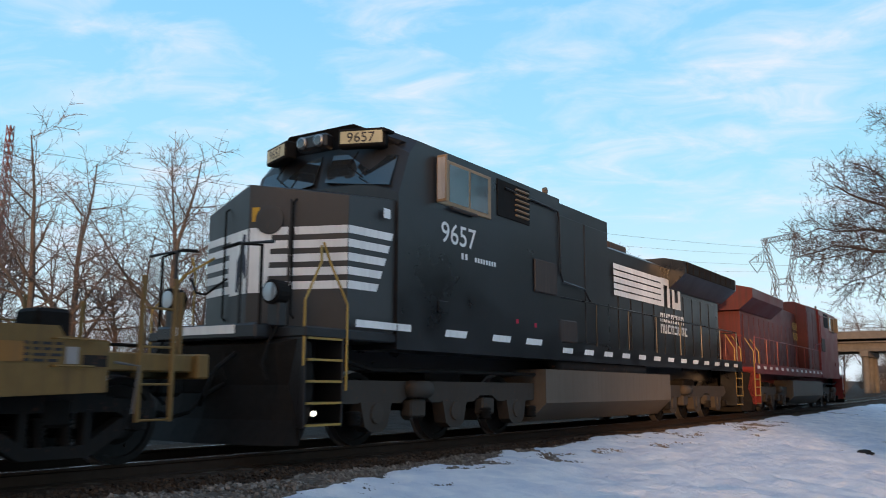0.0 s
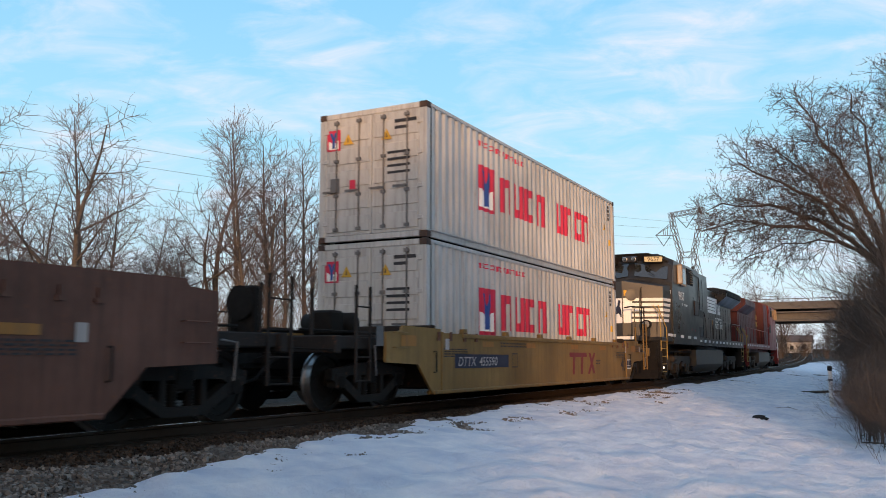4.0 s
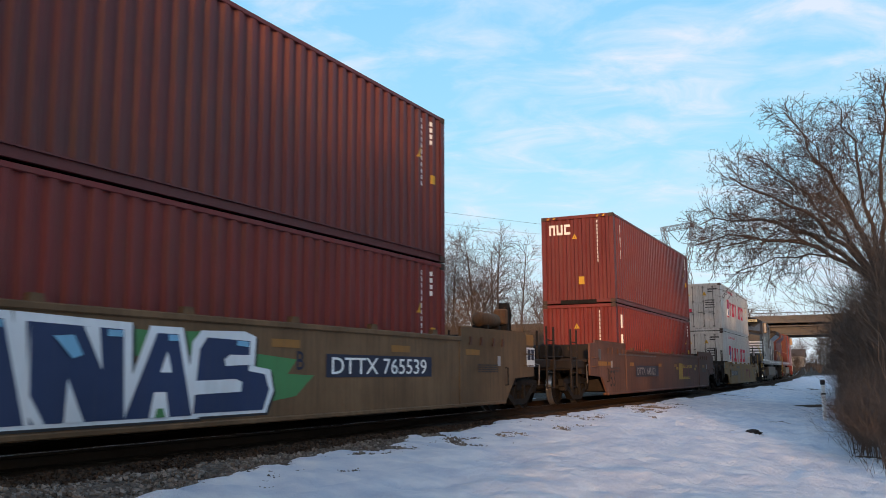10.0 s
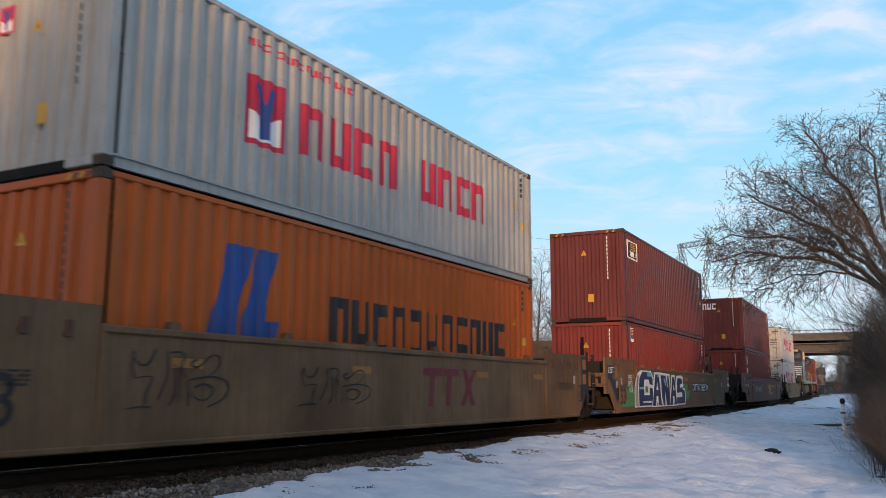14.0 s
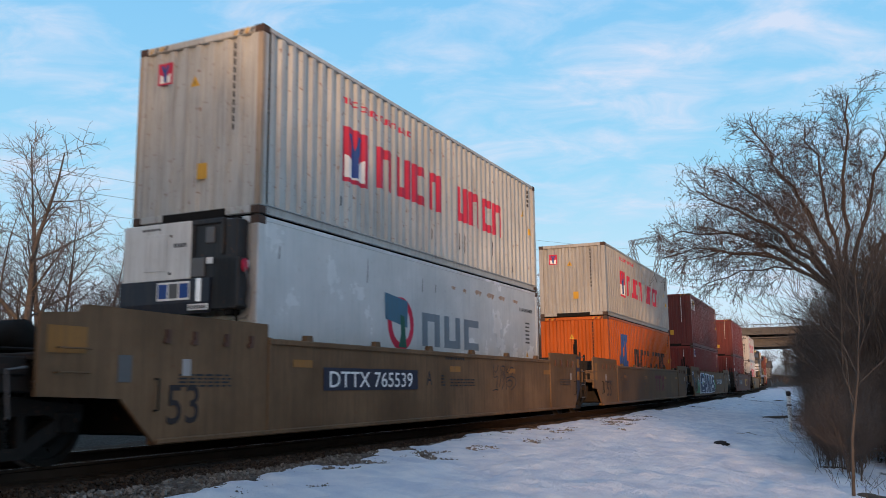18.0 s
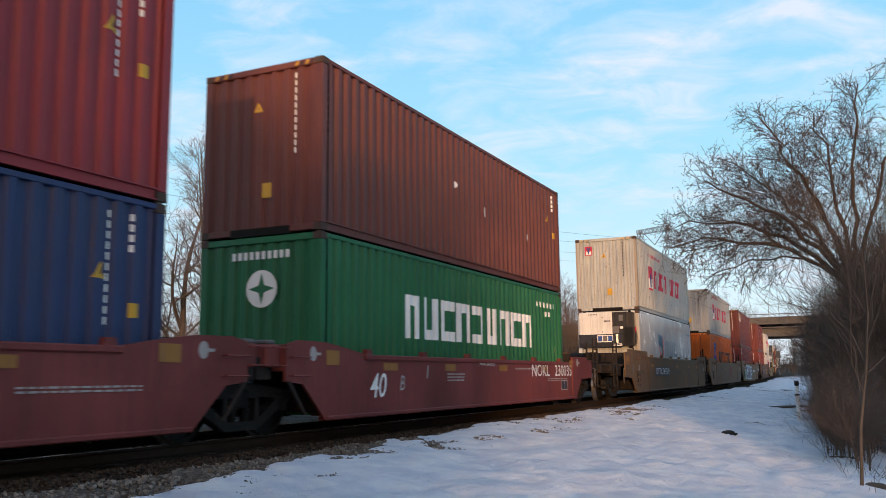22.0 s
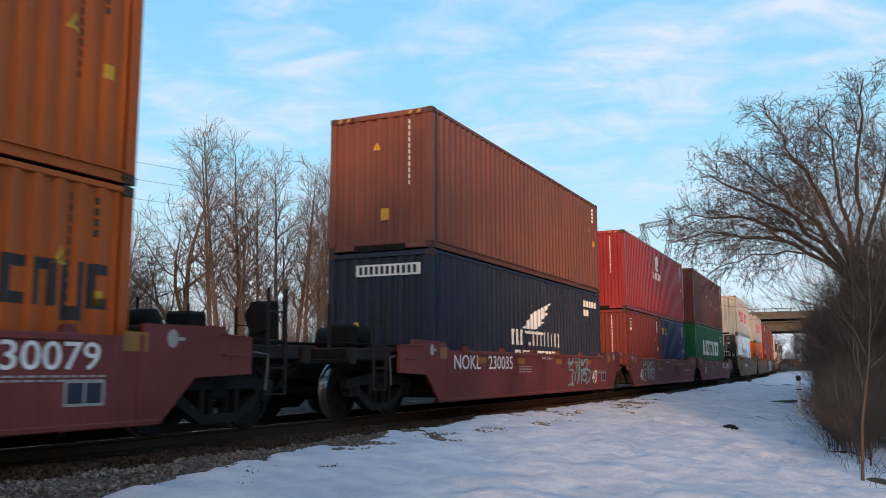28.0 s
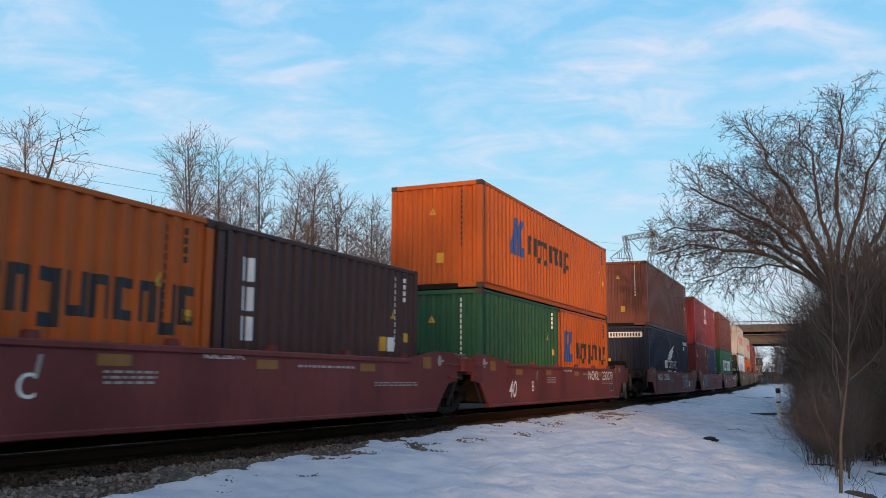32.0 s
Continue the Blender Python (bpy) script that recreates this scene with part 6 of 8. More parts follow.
m7, w7 = container("scarlet container with a white round emblem", L40, HC, SCARLET, "plain")
usual_marks(m7, w7, L40, HC)
mark("emblem", shapes([disc(0, 0, 0.30, 20, 0.36)]), WHITE, m7, (-0.1, 2.25), out=1.207, wave=w7, label="white round emblem")
mark("emblem_figure", shapes([[(-0.12, -0.2), (0.12, -0.2), (0.0, 0.26)]]), NAVY, m7, (-0.1, 2.25), out=1.210, wave=w7)
word(m7, w7, -1.06, 0.80, 1.56, 0.28, 8, WHITE, "small white block")
b7a, w7a = short_box("rusty red twenty-foot container with a blue badge", BRICK)
mark("badge", shapes([rect(0, 0, 0.40, 0.44)]), WHITE, b7a, (-2.44, 1.86), out=1.207, wave=w7a, label="blue badge with a pale border")
mark("badge_field", shapes([rect(0.03, 0.10, 0.34, 0.31)]), BLUEMARK, b7a, (-2.44, 1.86), out=1.210, wave=w7a)
mark("badge_figure", shapes([rect(0.08, 0.15, 0.18, 0.06, 0.5), rect(0.08, 0.27, 0.18, 0.06, 0.5)]), YELLOW, b7a, (-2.44, 1.86), out=1.213, wave=w7a)
b7b, w7b = short_box("dark blue twenty-foot container with a yellow word of bars", SEABLUE)
word(b7b, w7b, -2.68, -1.54, 1.90, 0.27, 5, YELLOW, "plain yellow block")
stack("c7", [(b7a, -3.065), (b7b, 3.065)], STD, m7)

n8, w8 = container("dark blue container with a white wing emblem", L40, HC, NIGHT, "plain")
mark("number_plate_ground", shapes([rect(0, 0, 1.50, 0.24)]), WHITE, n8, (-0.56, HC - 0.50), face="rear", out=L40 / 2 - 0.03)
mark("number_bars", shapes([rect(0.08 + k * 0.125, 0.04, 0.07, 0.16) for k in range(11)]), NIGHT, n8, (-0.56, HC - 0.50), face="rear", out=L40 / 2 - 0.027)
panel_sticker(n8, -0.6, 1.25, 0.12, 0.22, YELLOW, None, "rear", L40 / 2 - 0.03)
mark("emblem", shapes([[(0, 0), (0.7, 0.42), (2.2, 0.78), (1.7, 0.50), (1.9, 0.46), (1.4, 0.26), (1.55, 0.20), (0.9, 0.0)], rect(0.1, -0.12, 1.4, 0.06)]), WHITE, n8, (-0.95, 1.52), out=1.207, wave=w8, label="white wing emblem")
word(n8, w8, -1.74, 1.96, 1.10, 0.38, 13, WHITE, "plain white block", (3,))
word(n8, w8, -1.5, 1.7, 0.78, 0.20, 12, WHITE, "small white block")
for k, (x, z, w_) in enumerate(((4.25, 2.40, 1.6), (4.25, 2.12, 0.6))):
    mark("number_bars", shapes([rect(q * 0.145, 0, 0.11, 0.19) for q in range(int(w_ / 0.145))]), WHITE, n8, (x, z), out=1.207, wave=w8)
stack("c8", [(n8, 0)], HC, oxide_box("brown-red container stacked on a dark blue one", HC, RUSTY, 6, False))

# ninth and tenth cars: the next red set
car9 = red_unit("dusty red well car unit with green and orange containers", "c9", ("end", 9.96), ("joint", 7.775))
red_marks(car9, "230079", 2.2, -5.12, "B", 0.2, 21)
plate_text(car9, "B", -3.4, 0.53, 0.26)
car10 = red_unit("dusty red middle well car unit with two short containers", "c10", ("joint", 7.775), ("joint", 7.775))
red_marks(car10, "230079", None, -5.2, "C", 0.2, 25)
plate_text(car10, "C", -3.2, 0.60, 0.26)
b9a, w9a = short_box("dark green twenty-foot container", DKGREEN)
b9b = orange_box("orange twenty-foot container with dark bar lettering", L20, STD, ORANGE, (-2.55, 1.02, 0.92, -1.17, 2.77, 1.14, 0.50))
stack("c9", [(b9a, -3.065), (b9b, 3.065)], STD, orange_box("orange container with blue emblem, rust at its corners", L40, STD, ORANGE, (-4.05, 1.08, 0.98, -2.62, 1.30, 1.24, 0.52)))
b10a = orange_box("orange twenty-foot container beside a brown one", L20, STD, ORANGE, (-2.55, 1.02, 0.92, -1.17, 2.77, 1.14, 0.50))
b10b, w10b = short_box("dark brown twenty-foot container with upright pale bars", BROWN)
for k in range(3):
    mark("word_block", shapes([rect(0, 0, 0.10, 0.34), rect(0.16, 0, 0.10, 0.34)]), WHITE, b10b, (-2.46, 1.84 - k * 0.42), out=1.207, wave=w10b, label="pale block in an upright row")
panel_sticker(b10b, 1.55, 0.98, 0.22, 0.26, YELLOW, w10b)
panel_sticker(b10b, 1.9, 0.98, 0.18, 0.26, WHITE, w10b, label="white notice sticker")
stack("c10", [(b10a, -3.065), (b10b, 3.065)], STD)


# ---- locomotives ----
CPRED = paint("locomotive_red", (0.17, 0.016, 0.016), 0.4, 0.4, 0.05)
SOOT = paint("sooty_hood", (0.05, 0.035, 0.03), 0.6, 0.5, 0.05)
TANK = paint("dusty_tank", (0.13, 0.105, 0.082), 0.7, 0.5, 0.06)
BOARD = paint("number_board", (0.52, 0.47, 0.29), 0.4, 0.2)
TRUCKG = paint("dusty_truck_grey", (0.052, 0.044, 0.037), 0.8, 0.6, 0.08, (0.055, 0.042, 0.030))
LAMP = glow("lamp_lens", (1.0, 0.93, 0.80), 1.6)
CHROME = plain("lamp_rim", (0.35, 0.35, 0.36), 0.3, 0.9, 0.05)
FRAMEY = paint("window_frame_tan", (0.30, 0.20, 0.115), 0.5, 0.2)


def loco_truck(parent, x):
    t = part("truck", shared("loco_bolster", lambda: Mesh().slab(-2.9, 2.9, -0.25, 0.25, 0.55, 0.85, 0.04).slab(-0.5, 0.5, -1.0, 1.0, 0.72, 1.1, 0.05)), IRON, parent, "three-axle locomotive truck caked in grime", at=(x, 0, 0))

    def frame_side():
        m = Mesh()
        m.prism([(-3.05, 0.74), (-2.9, 0.92), (2.9, 0.92), (3.05, 0.74), (2.75, 0.60), (1.45, 0.60), (1.25, 0.70), (0.82, 0.70), (0.62, 0.60), (-0.62, 0.60), (-0.82, 0.70), (-1.25, 0.70), (-1.45, 0.60), (-2.75, 0.60)], -0.09, 0.09)
        for q in (-2.07, 0.0, 2.07):
            m.prism([(q - 0.36, 0.62), (q + 0.36, 0.62), (q + 0.26, 0.28), (q + 0.12, 0.20), (q - 0.12, 0.20), (q - 0.26, 0.28)], -0.12, 0.10)
        for q in (-1.05, 1.05):
            m.slab(q - 0.20, q + 0.20, -0.14, 0.05, 0.38, 0.66, 0.03)
        return m
    for sy in (-1, 1):
        part("side_frame", shared("loco_side_frame", frame_side), TRUCKG, t, at=(0, sy * 1.08, 0), turn=(0, 0, 0 if sy < 0 else 180))
        for q in (-2.6, 0.95, 2.6):
            part("spring", shared("loco_spring", lambda: Mesh().turned([(0.09, 0.0), (0.12, 0.02), (0.09, 0.045), (0.12, 0.07), (0.09, 0.095), (0.12, 0.12), (0.09, 0.145), (0.12, 0.17), (0.09, 0.2)], "z", 12)), IRON, t, at=(q, sy * 1.2, 0.30), smooth=True)
        part("brake_cylinder", shared("brake_cylinder", lambda: Mesh().turned([(0.05, -0.3), (0.13, -0.26), (0.13, 0.2), (0.06, 0.26)], "x", 14)), TRUCKG, t, at=(-1.05, sy * 1.24, 0.80), smooth=True)
    for q in (-2.07, 0.0, 2.07):
        w = part("wheel_set", wheelset(0.52), TYRE, t, "dull steel wheels on an axle", at=(q, 0, 0.52))
        WHEELS.append((w, (q, 0, 0.52), 0.52))
        for sy in (-1, 1):
            part("bearing_cap", shared("loco_cap", lambda: Mesh().turned([(0.04, -0.03), (0.14, -0.02), (0.16, 0.03), (0.16, 0.12), (0.08, 0.14)], "y", 16)), TRUCKG, t, at=(q, sy * 1.21, 0.46), turn=(0, 0, 0 if sy < 0 else 180))


def handrail(parent, pts, mat, r=0.019):
    part("handrail", Mesh().bent(pts, r, 6), mat, parent)


BOARD_TURN = -22


def nose_x(y):
    """The nose's two front plates meet in a ridge."""
    return -9.88 + 0.51 * abs(y) / 1.38


def on_nose(outline, d=0.006):
    """A flat piece of (y, z) laid on one plate of the nose, d thick."""
    n = len(outline)
    v = [(nose_x(y) - d, y, z) for y, z in outline] + [(nose_x(y) + 0.004, y, z) for y, z in outline]
    return Mesh().add(v, [tuple(range(n)), tuple(range(2 * n - 1, n - 1, -1))] + [(k, n + k, n + (k + 1) % n, (k + 1) % n) for k in range(n)])




def locomotive(name, label, skin, hood_skin, rail_mat, nose_skin):
    """A wide-nosed six-axle road locomotive, its cab towards -x."""
    lo = thing(name, label, "locomotive", "locomotives")
    part("frame", Mesh().slab(-10.3, 10.3, -1.50, 1.50, 1.44, 1.58, 0.02).slab(-10.2, 10.2, -0.7, 0.7, 1.05, 1.46, 0.03), skin, lo)
    for y in (-1.50, 1.46):
        part("side_skirt", Mesh().box(-3.3, 10.3, y, y + 0.04, 1.36, 1.70), skin, lo)
    # cab and nose: rings across the body, from the nose back
    def ring(x, half, z0, z_edge, z_mid, cut):
        return [(x, -half, z0), (x, -half, z_edge), (x, -half + cut, z_mid), (x, half - cut, z_mid), (x, half, z_edge), (x, half, z0)]
    edge = [(-9.37, -1.38, 1.58), (-9.37, -1.38, 3.42), (-9.88, 0, 3.64), (-9.37, 1.38, 3.42), (-9.37, 1.38, 1.58), (-9.88, 0, 1.58)]
    back = [(-8.0, -1.50, 1.58), (-8.0, -1.50, 3.56), (-8.0, 0, 3.90), (-8.0, 1.50, 3.56), (-8.0, 1.50, 1.58), (-8.0, 0, 1.58)]
    part("nose", Mesh().add(edge + back, ((0, 1, 2, 5), (5, 2, 3, 4), (0, 6, 7, 1), (1, 7, 8, 2), (2, 8, 9, 3), (3, 9, 10, 4), (0, 5, 11, 6), (5, 4, 10, 11), (6, 11, 8, 7), (11, 10, 9, 8))), nose_skin, lo)
    part("cab", loft([ring(-8.42, 1.52, 1.36, 3.62, 3.85, 0.6), ring(-8.16, 1.52, 1.36, 4.28, 4.62, 0.62), ring(-7.95, 1.52, 1.36, 4.52, 4.80, 0.62), ring(-5.2, 1.52, 1.36, 4.53, 4.80, 0.62), ring(-3.05, 1.52, 1.36, 4.53, 4.76, 0.55)]), skin, lo)
    part("cab_roof", loft([[(-8.14, -1.36, 4.50), (-8.44, -0.66, 4.80), (-8.44, 0.66, 4.80), (-8.14, 1.36, 4.50), (-8.14, 1.30, 4.46), (-8.14, -1.30, 4.46)],
                           [(-5.0, -1.36, 4.55), (-5.0, -0.68, 4.86), (-5.0, 0.68, 4.86), (-5.0, 1.36, 4.55), (-5.0, 1.30, 4.49), (-5.0, -1.30, 4.49)]]), skin, lo)
    part("equipment_cab", loft([ring(-3.08, 1.42, 1.58, 4.50, 4.72, 0.5), ring(-0.40, 1.42, 1.58, 4.50, 4.72, 0.5)]), hood_skin, lo)
    part("long_hood", loft([ring(-0.58, 0.95, 1.58, 4.12, 4.30, 0.35), ring(9.75, 0.95, 1.58, 4.12, 4.30, 0.35)]), hood_skin, lo)
    part("radiator_wing", loft([[(4.9, -1.0, 3.55), (4.9, -1.48, 3.95), (4.9, -1.48, 4.28), (4.9, -0.9, 4.42), (4.9, 0.9, 4.42), (4.9, 1.48, 4.28), (4.9, 1.48, 3.95), (4.9, 1.0, 3.55)],
                                [(10.05, -1.0, 3.55), (10.05, -1.48, 3.95), (10.05, -1.48, 4.28), (10.05, -0.9, 4.42), (10.05, 0.9, 4.42), (10.05, 1.48, 4.28), (10.05, 1.48, 3.95), (10.05, 1.0, 3.55)]]), hood_skin, lo)
    for k in range(9):
        part("radiator_louvre", shared("radiator_louvre", lambda: Mesh().slab(-0.24, 0.24, -0.02, 0.02, 0, 0.32, 0.006)), IRON, lo, at=(5.3 + k * 0.54, -1.485, 3.96))
    part("exhaust_stack", Mesh().slab(2.3, 3.5, -0.35, 0.35, 4.28, 4.58, 0.04), SOOT, lo)
    part("roof_fan", Mesh().turned([(0.45, 4.28), (0.5, 4.30), (0.5, 4.42), (0.3, 4.44)], "z", 18, (0.8, 0, 0)), SOOT, lo)
    # hood doors and their latches
    for k in range(12):
        x = -0.35 + k * 0.82
        for y in (-0.975, 0.945):
            part("hood_door", shared("hood_door", lambda: Mesh().slab(0, 0.74, 0, 0.03, 0, 1.72, 0.01)), hood_skin, lo, at=(x, y, 1.72))
    for x in (-2.95, -1.68):
        for y in (-1.440, 1.410):
            part("hood_door", shared("cab_door", lambda: Mesh().slab(0, 1.2, 0, 0.03, 0, 2.5, 0.012)), hood_skin, lo, at=(x, y, 1.75))
    # cab glazing and side openings
    for s in (-1, 1):
        fr = part("side_window", Mesh().slab(-7.42, -5.78, s * 1.525 - 0.02, s * 1.525 + 0.02, 3.66, 4.40, 0.01), FRAMEY, lo, "tan framed sliding cab window")
        for a, b in ((-7.10, -6.52), (-6.46, -5.90)):
            part("pane", Mesh().box(a, b, s * 1.548 - 0.002, s * 1.548 + 0.002, 3.73, 4.34), GLASS, fr)
        part("wind_wing", Mesh().slab(-7.46, -7.42, *sorted((s * 1.54, s * 1.72)), 3.66, 4.40, 0.008), FRAMEY, fr, "folded tan wind deflector")
        part("deflector_pane", Mesh().box(-7.467, -7.463, *sorted((s * 1.565, s * 1.70)), 3.70, 4.36), CREAM, fr, "pale deflector pane")
        part("arm_rest", Mesh().slab(-7.1, -6.3, *sorted((s * 1.55, s * 1.60)), 3.60, 3.66, 0.02), SOOT, fr, "black window arm rest")
        part("side_pipe", Mesh().bent([(-5.3, s * 1.55, 4.30), (-3.2, s * 1.55, 4.26), (-3.12, s * 1.55, 4.1), (-3.1, s * 1.55, 3.05), (-2.9, s * 1.50, 2.9), (-1.9, s * 1.50, 2.85), (-1.6, s * 1.50, 2.62)], 0.022, 6), skin, lo)
        part("roof_lug", Mesh().turned([(0.02, -0.05), (0.07, -0.03), (0.07, 0.03), (0.02, 0.05)], "y", 12, (-3.35, s * 1.36, 4.66)), TANK, lo)
        v = part("louvre_frame", Mesh().slab(-5.55, -4.35, s * 1.525 - 0.015, s * 1.525 + 0.015, 3.78, 4.44, 0.01), IRON, lo, "louvred vent behind the cab window")
        for k in range(6):
            part("louvre", shared("louvre", lambda: Mesh().prism([(0, 0), (0.5, 0), (0.5, 0.02), (0, 0.02)], -0.05, 0.01)), FRAMEY, v, at=(-4.92, s * 1.53, 3.86 + k * 0.095), turn=(25 * s, 0, 0 if s < 0 else 0))
        part("side_locker", Mesh().slab(-4.20, -3.28, *sorted((s * 1.52, s * 1.56)), 2.58, 3.20, 0.02), SOOT, lo)
        part("sand_filler", Mesh().slab(-7.4, -7.1, *sorted((s * 1.52, s * 1.55)), 1.95, 2.15, 0.02), skin, lo)
        # slanted windscreen halves
        a, b = (-1.36, -0.12) if s < 0 else (0.12, 1.36)
        za, zb = (3.76, 3.94) if s < 0 else (3.94, 3.76)
        ta, tb = (4.26, 4.44) if s < 0 else (4.44, 4.26)
        sc = Mesh().add([(-8.45, a, za), (-8.45, b, zb), (-8.235, b, tb), (-8.235, a, ta), (-8.40, a, za), (-8.40, b, zb), (-8.19, b, tb), (-8.19, a, ta)],
                        ((0, 1, 2, 3), (4, 7, 6, 5), (0, 4, 5, 1), (1, 5, 6, 2), (2, 6, 7, 3), (3, 7, 4, 0)))
        part("windscreen", sc, GLASS, lo, "dark cab windscreen")
        part("wiper", Mesh().bent([(-8.40, (a + b) / 2, 4.36), (-8.50, (a + b) / 2 + 0.1, 4.12), (-8.49, (a + b) / 2 - 0.16, 3.92)], 0.012, 5), IRON, lo)
        nb = part("number_board", Mesh().slab(-0.10, 0.10, -0.37, 0.37, 4.40, 4.68, 0.02), IRON, lo, at=(-8.42, s * 0.84, 0), turn=(0, 0, s * BOARD_TURN))
        part("board_glass", Mesh().box(-0.106, -0.098, -0.33, 0.33, 4.445, 4.635), BOARD, nb, "pale lit number board")
        # end platform steps
        for x0 in (-10.25, 9.55):
            well = part("step_well", Mesh().slab(x0, x0 + 0.7, *sorted((s * 0.98, s * 1.02)), 0.32, 1.55, 0.01).slab(x0 - 0.03, x0 + 0.01, *sorted((s * 1.0, s * 1.48)), 0.32, 1.55, 0.01).slab(x0 + 0.69, x0 + 0.73, *sorted((s * 1.0, s * 1.48)), 0.32, 1.55, 0.01), skin, lo)
            for k in range(5):
                part("step", shared("step", lambda: Mesh().slab(0, 0.66, -0.22, 0.22, 0, 0.03, 0.006)), IRON, well, at=(x0 + 0.02, s * 1.24, 0.34 + k * 0.27))
                part("step_edge", shared("step_edge", lambda: Mesh().box(0, 0.66, -0.012, 0.012, 0.0, 0.03)), RAILYEL, well, "yellow step edge", at=(x0 + 0.02, s * 1.475, 0.34 + k * 0.27))
        for x, ya in ((-10.28, s * 1.46), (-9.50, s * 1.50)):
            handrail(lo, [(x + 0.12, ya - s * 0.1, 0.98) if x < -10 else (x, ya, 0.78), (x, ya, 1.10), (x, ya, 1.90), (x + (0.45 if x < -10 else -0.15), s * 1.32, 2.45), (x + (0.75 if x < -10 else -0.25), s * (1.05 if x < -10 else 1.28), 2.72)], RAILYEL if rail_mat is None else rail_mat, 0.018)
        for x in (9.55, 10.30):
            handrail(lo, [(x, s * 1.47, 0.60), (x, s * 1.47, 2.1), (x, s * 1.2, 2.55)], RAILYEL, 0.018)
        # walkway rail along the hood
        posts = [-3.0 + k * 1.85 for k in range(8)]
        for x in posts:
            part("stanchion", shared("stanchion", lambda: Mesh().rod((0, 0, 0), (0, 0, 1.02), 0.022, 6)), skin, lo, at=(x, s * 1.44, 1.58))
        handrail(lo, [(-3.2, s * 1.44, 2.9), (-3.0, s * 1.44, 2.60), (9.95, s * 1.44, 2.60), (10.2, s * 1.44, 2.2)], skin)
        part("tank_side_pipe", Mesh().bent([(-9.3, s * 1.2, 1.2), (-8.6, s * 1.2, 1.08), (-3.6, s * 1.2, 1.08)], 0.035, 6), IRON, lo)
    # headlights, bell, pilot
    part("headlight_box", Mesh().slab(-8.66, -8.44, -0.30, 0.30, 4.44, 4.68, 0.04), skin, lo)
    for y in (-0.17, 0.17):
        h = part("headlight", Mesh().turned([(0.075, -8.70), (0.095, -8.69), (0.095, -8.62), (0.07, -8.60)], "x", 18, (0, y, 4.56)), CHROME, lo)
        part("lens", Mesh().turned([(0.02, -8.708), (0.072, -8.704), (0.072, -8.698)], "x", 18, (0, y, 4.56)), GLASS, h)
    for y in (-0.98, 0.98):
        h = part("ditch_light", Mesh().turned([(0.12, -10.42), (0.16, -10.40), (0.16, -10.20), (0.09, -10.14)], "x", 18, (0, y, 2.02)), IRON, lo)
        part("lens", Mesh().turned([(0.03, -10.432), (0.12, -10.426), (0.12, -10.418)], "x", 18, (0, y, 2.02)), CHROME, h)
        part("light_bracket", Mesh().slab(-10.36, -10.2, y - 0.10, y + 0.10, 1.58, 1.90, 0.02), skin, lo)
    part("nose_door", on_nose([(-0.04, 1.66), (-0.60, 1.66), (-0.60, 3.40), (-0.04, 3.48)], 0.03), nose_skin, lo)
    rim = part("door_window", Mesh().turned([(0.15, -0.03), (0.21, -0.025), (0.21, 0.02), (0.14, 0.03)], "x", 20), nose_skin, lo, "round nose door window", at=(nose_x(-0.32) - 0.03, -0.32, 3.12), turn=(0, 0, 20))
    part("window_glass", Mesh().turned([(0.02, -0.022), (0.16, -0.020), (0.16, -0.012)], "x", 20), GLASS, rim)
    for y in (-0.66, 0.66):
        part("grab_rail", Mesh().bent([(nose_x(y) + 0.01, y, 1.75), (nose_x(y) - 0.06, y, 1.8), (nose_x(y) - 0.06, y, 3.35), (nose_x(y) + 0.01, y, 3.40)], 0.016, 6), IRON, lo)
    # cables and hoses hung across the nose, front railing with its chain
    for y in (-1.05, -0.35, 0.45, 1.0):
        part("jumper_hose", Mesh().bent([(-10.30, y, 1.62), (-10.42, y + 0.05, 1.40), (-10.56, y + 0.02, 1.12), (-10.52, y - 0.03, 0.92)], 0.022, 6), IRON, lo)
    part("front_rail", Mesh().bent([(-10.55, 0.95, 1.6), (-10.55, 0.95, 2.60), (-10.55, 0.55, 2.66), (-10.55, 0.25, 2.62)], 0.024, 6).bent([(-10.55, -0.25, 2.62), (-10.55, -0.55, 2.66), (-10.55, -0.95, 2.60), (-10.55, -0.95, 1.6)], 0.024, 6), IRON, lo)
    part("jumper_cable", Mesh().bent([(-9.95, 1.05, 2.35), (-10.15, 0.7, 2.12), (-10.2, 0.45, 2.08), (-10.05, 0.2, 2.30)], 0.018, 6), IRON, lo)
    for k in range(7):
        part("roof_cleat", shared("roof_cleat", lambda: Mesh().slab(-0.10, 0.10, -0.05, 0.05, 0, 0.045, 0.01)), IRON, lo, at=(-8.3 + k * 0.55, -1.22, 4.60))
    part("roof_antenna", Mesh().slab(-7.6, -7.1, -0.25, 0.25, 4.76, 4.86, 0.03).slab(-6.6, -6.2, 0.3, 0.6, 4.74, 4.84, 0.03), IRON, lo)
    part("air_horn", Mesh().rod((-5.0, 0, 4.82), (-5.5, 0.1, 4.86), 0.03, 8, 0.09).rod((-5.0, 0.2, 4.82), (-4.6, 0.3, 4.86), 0.03, 8, 0.08), IRON, lo)
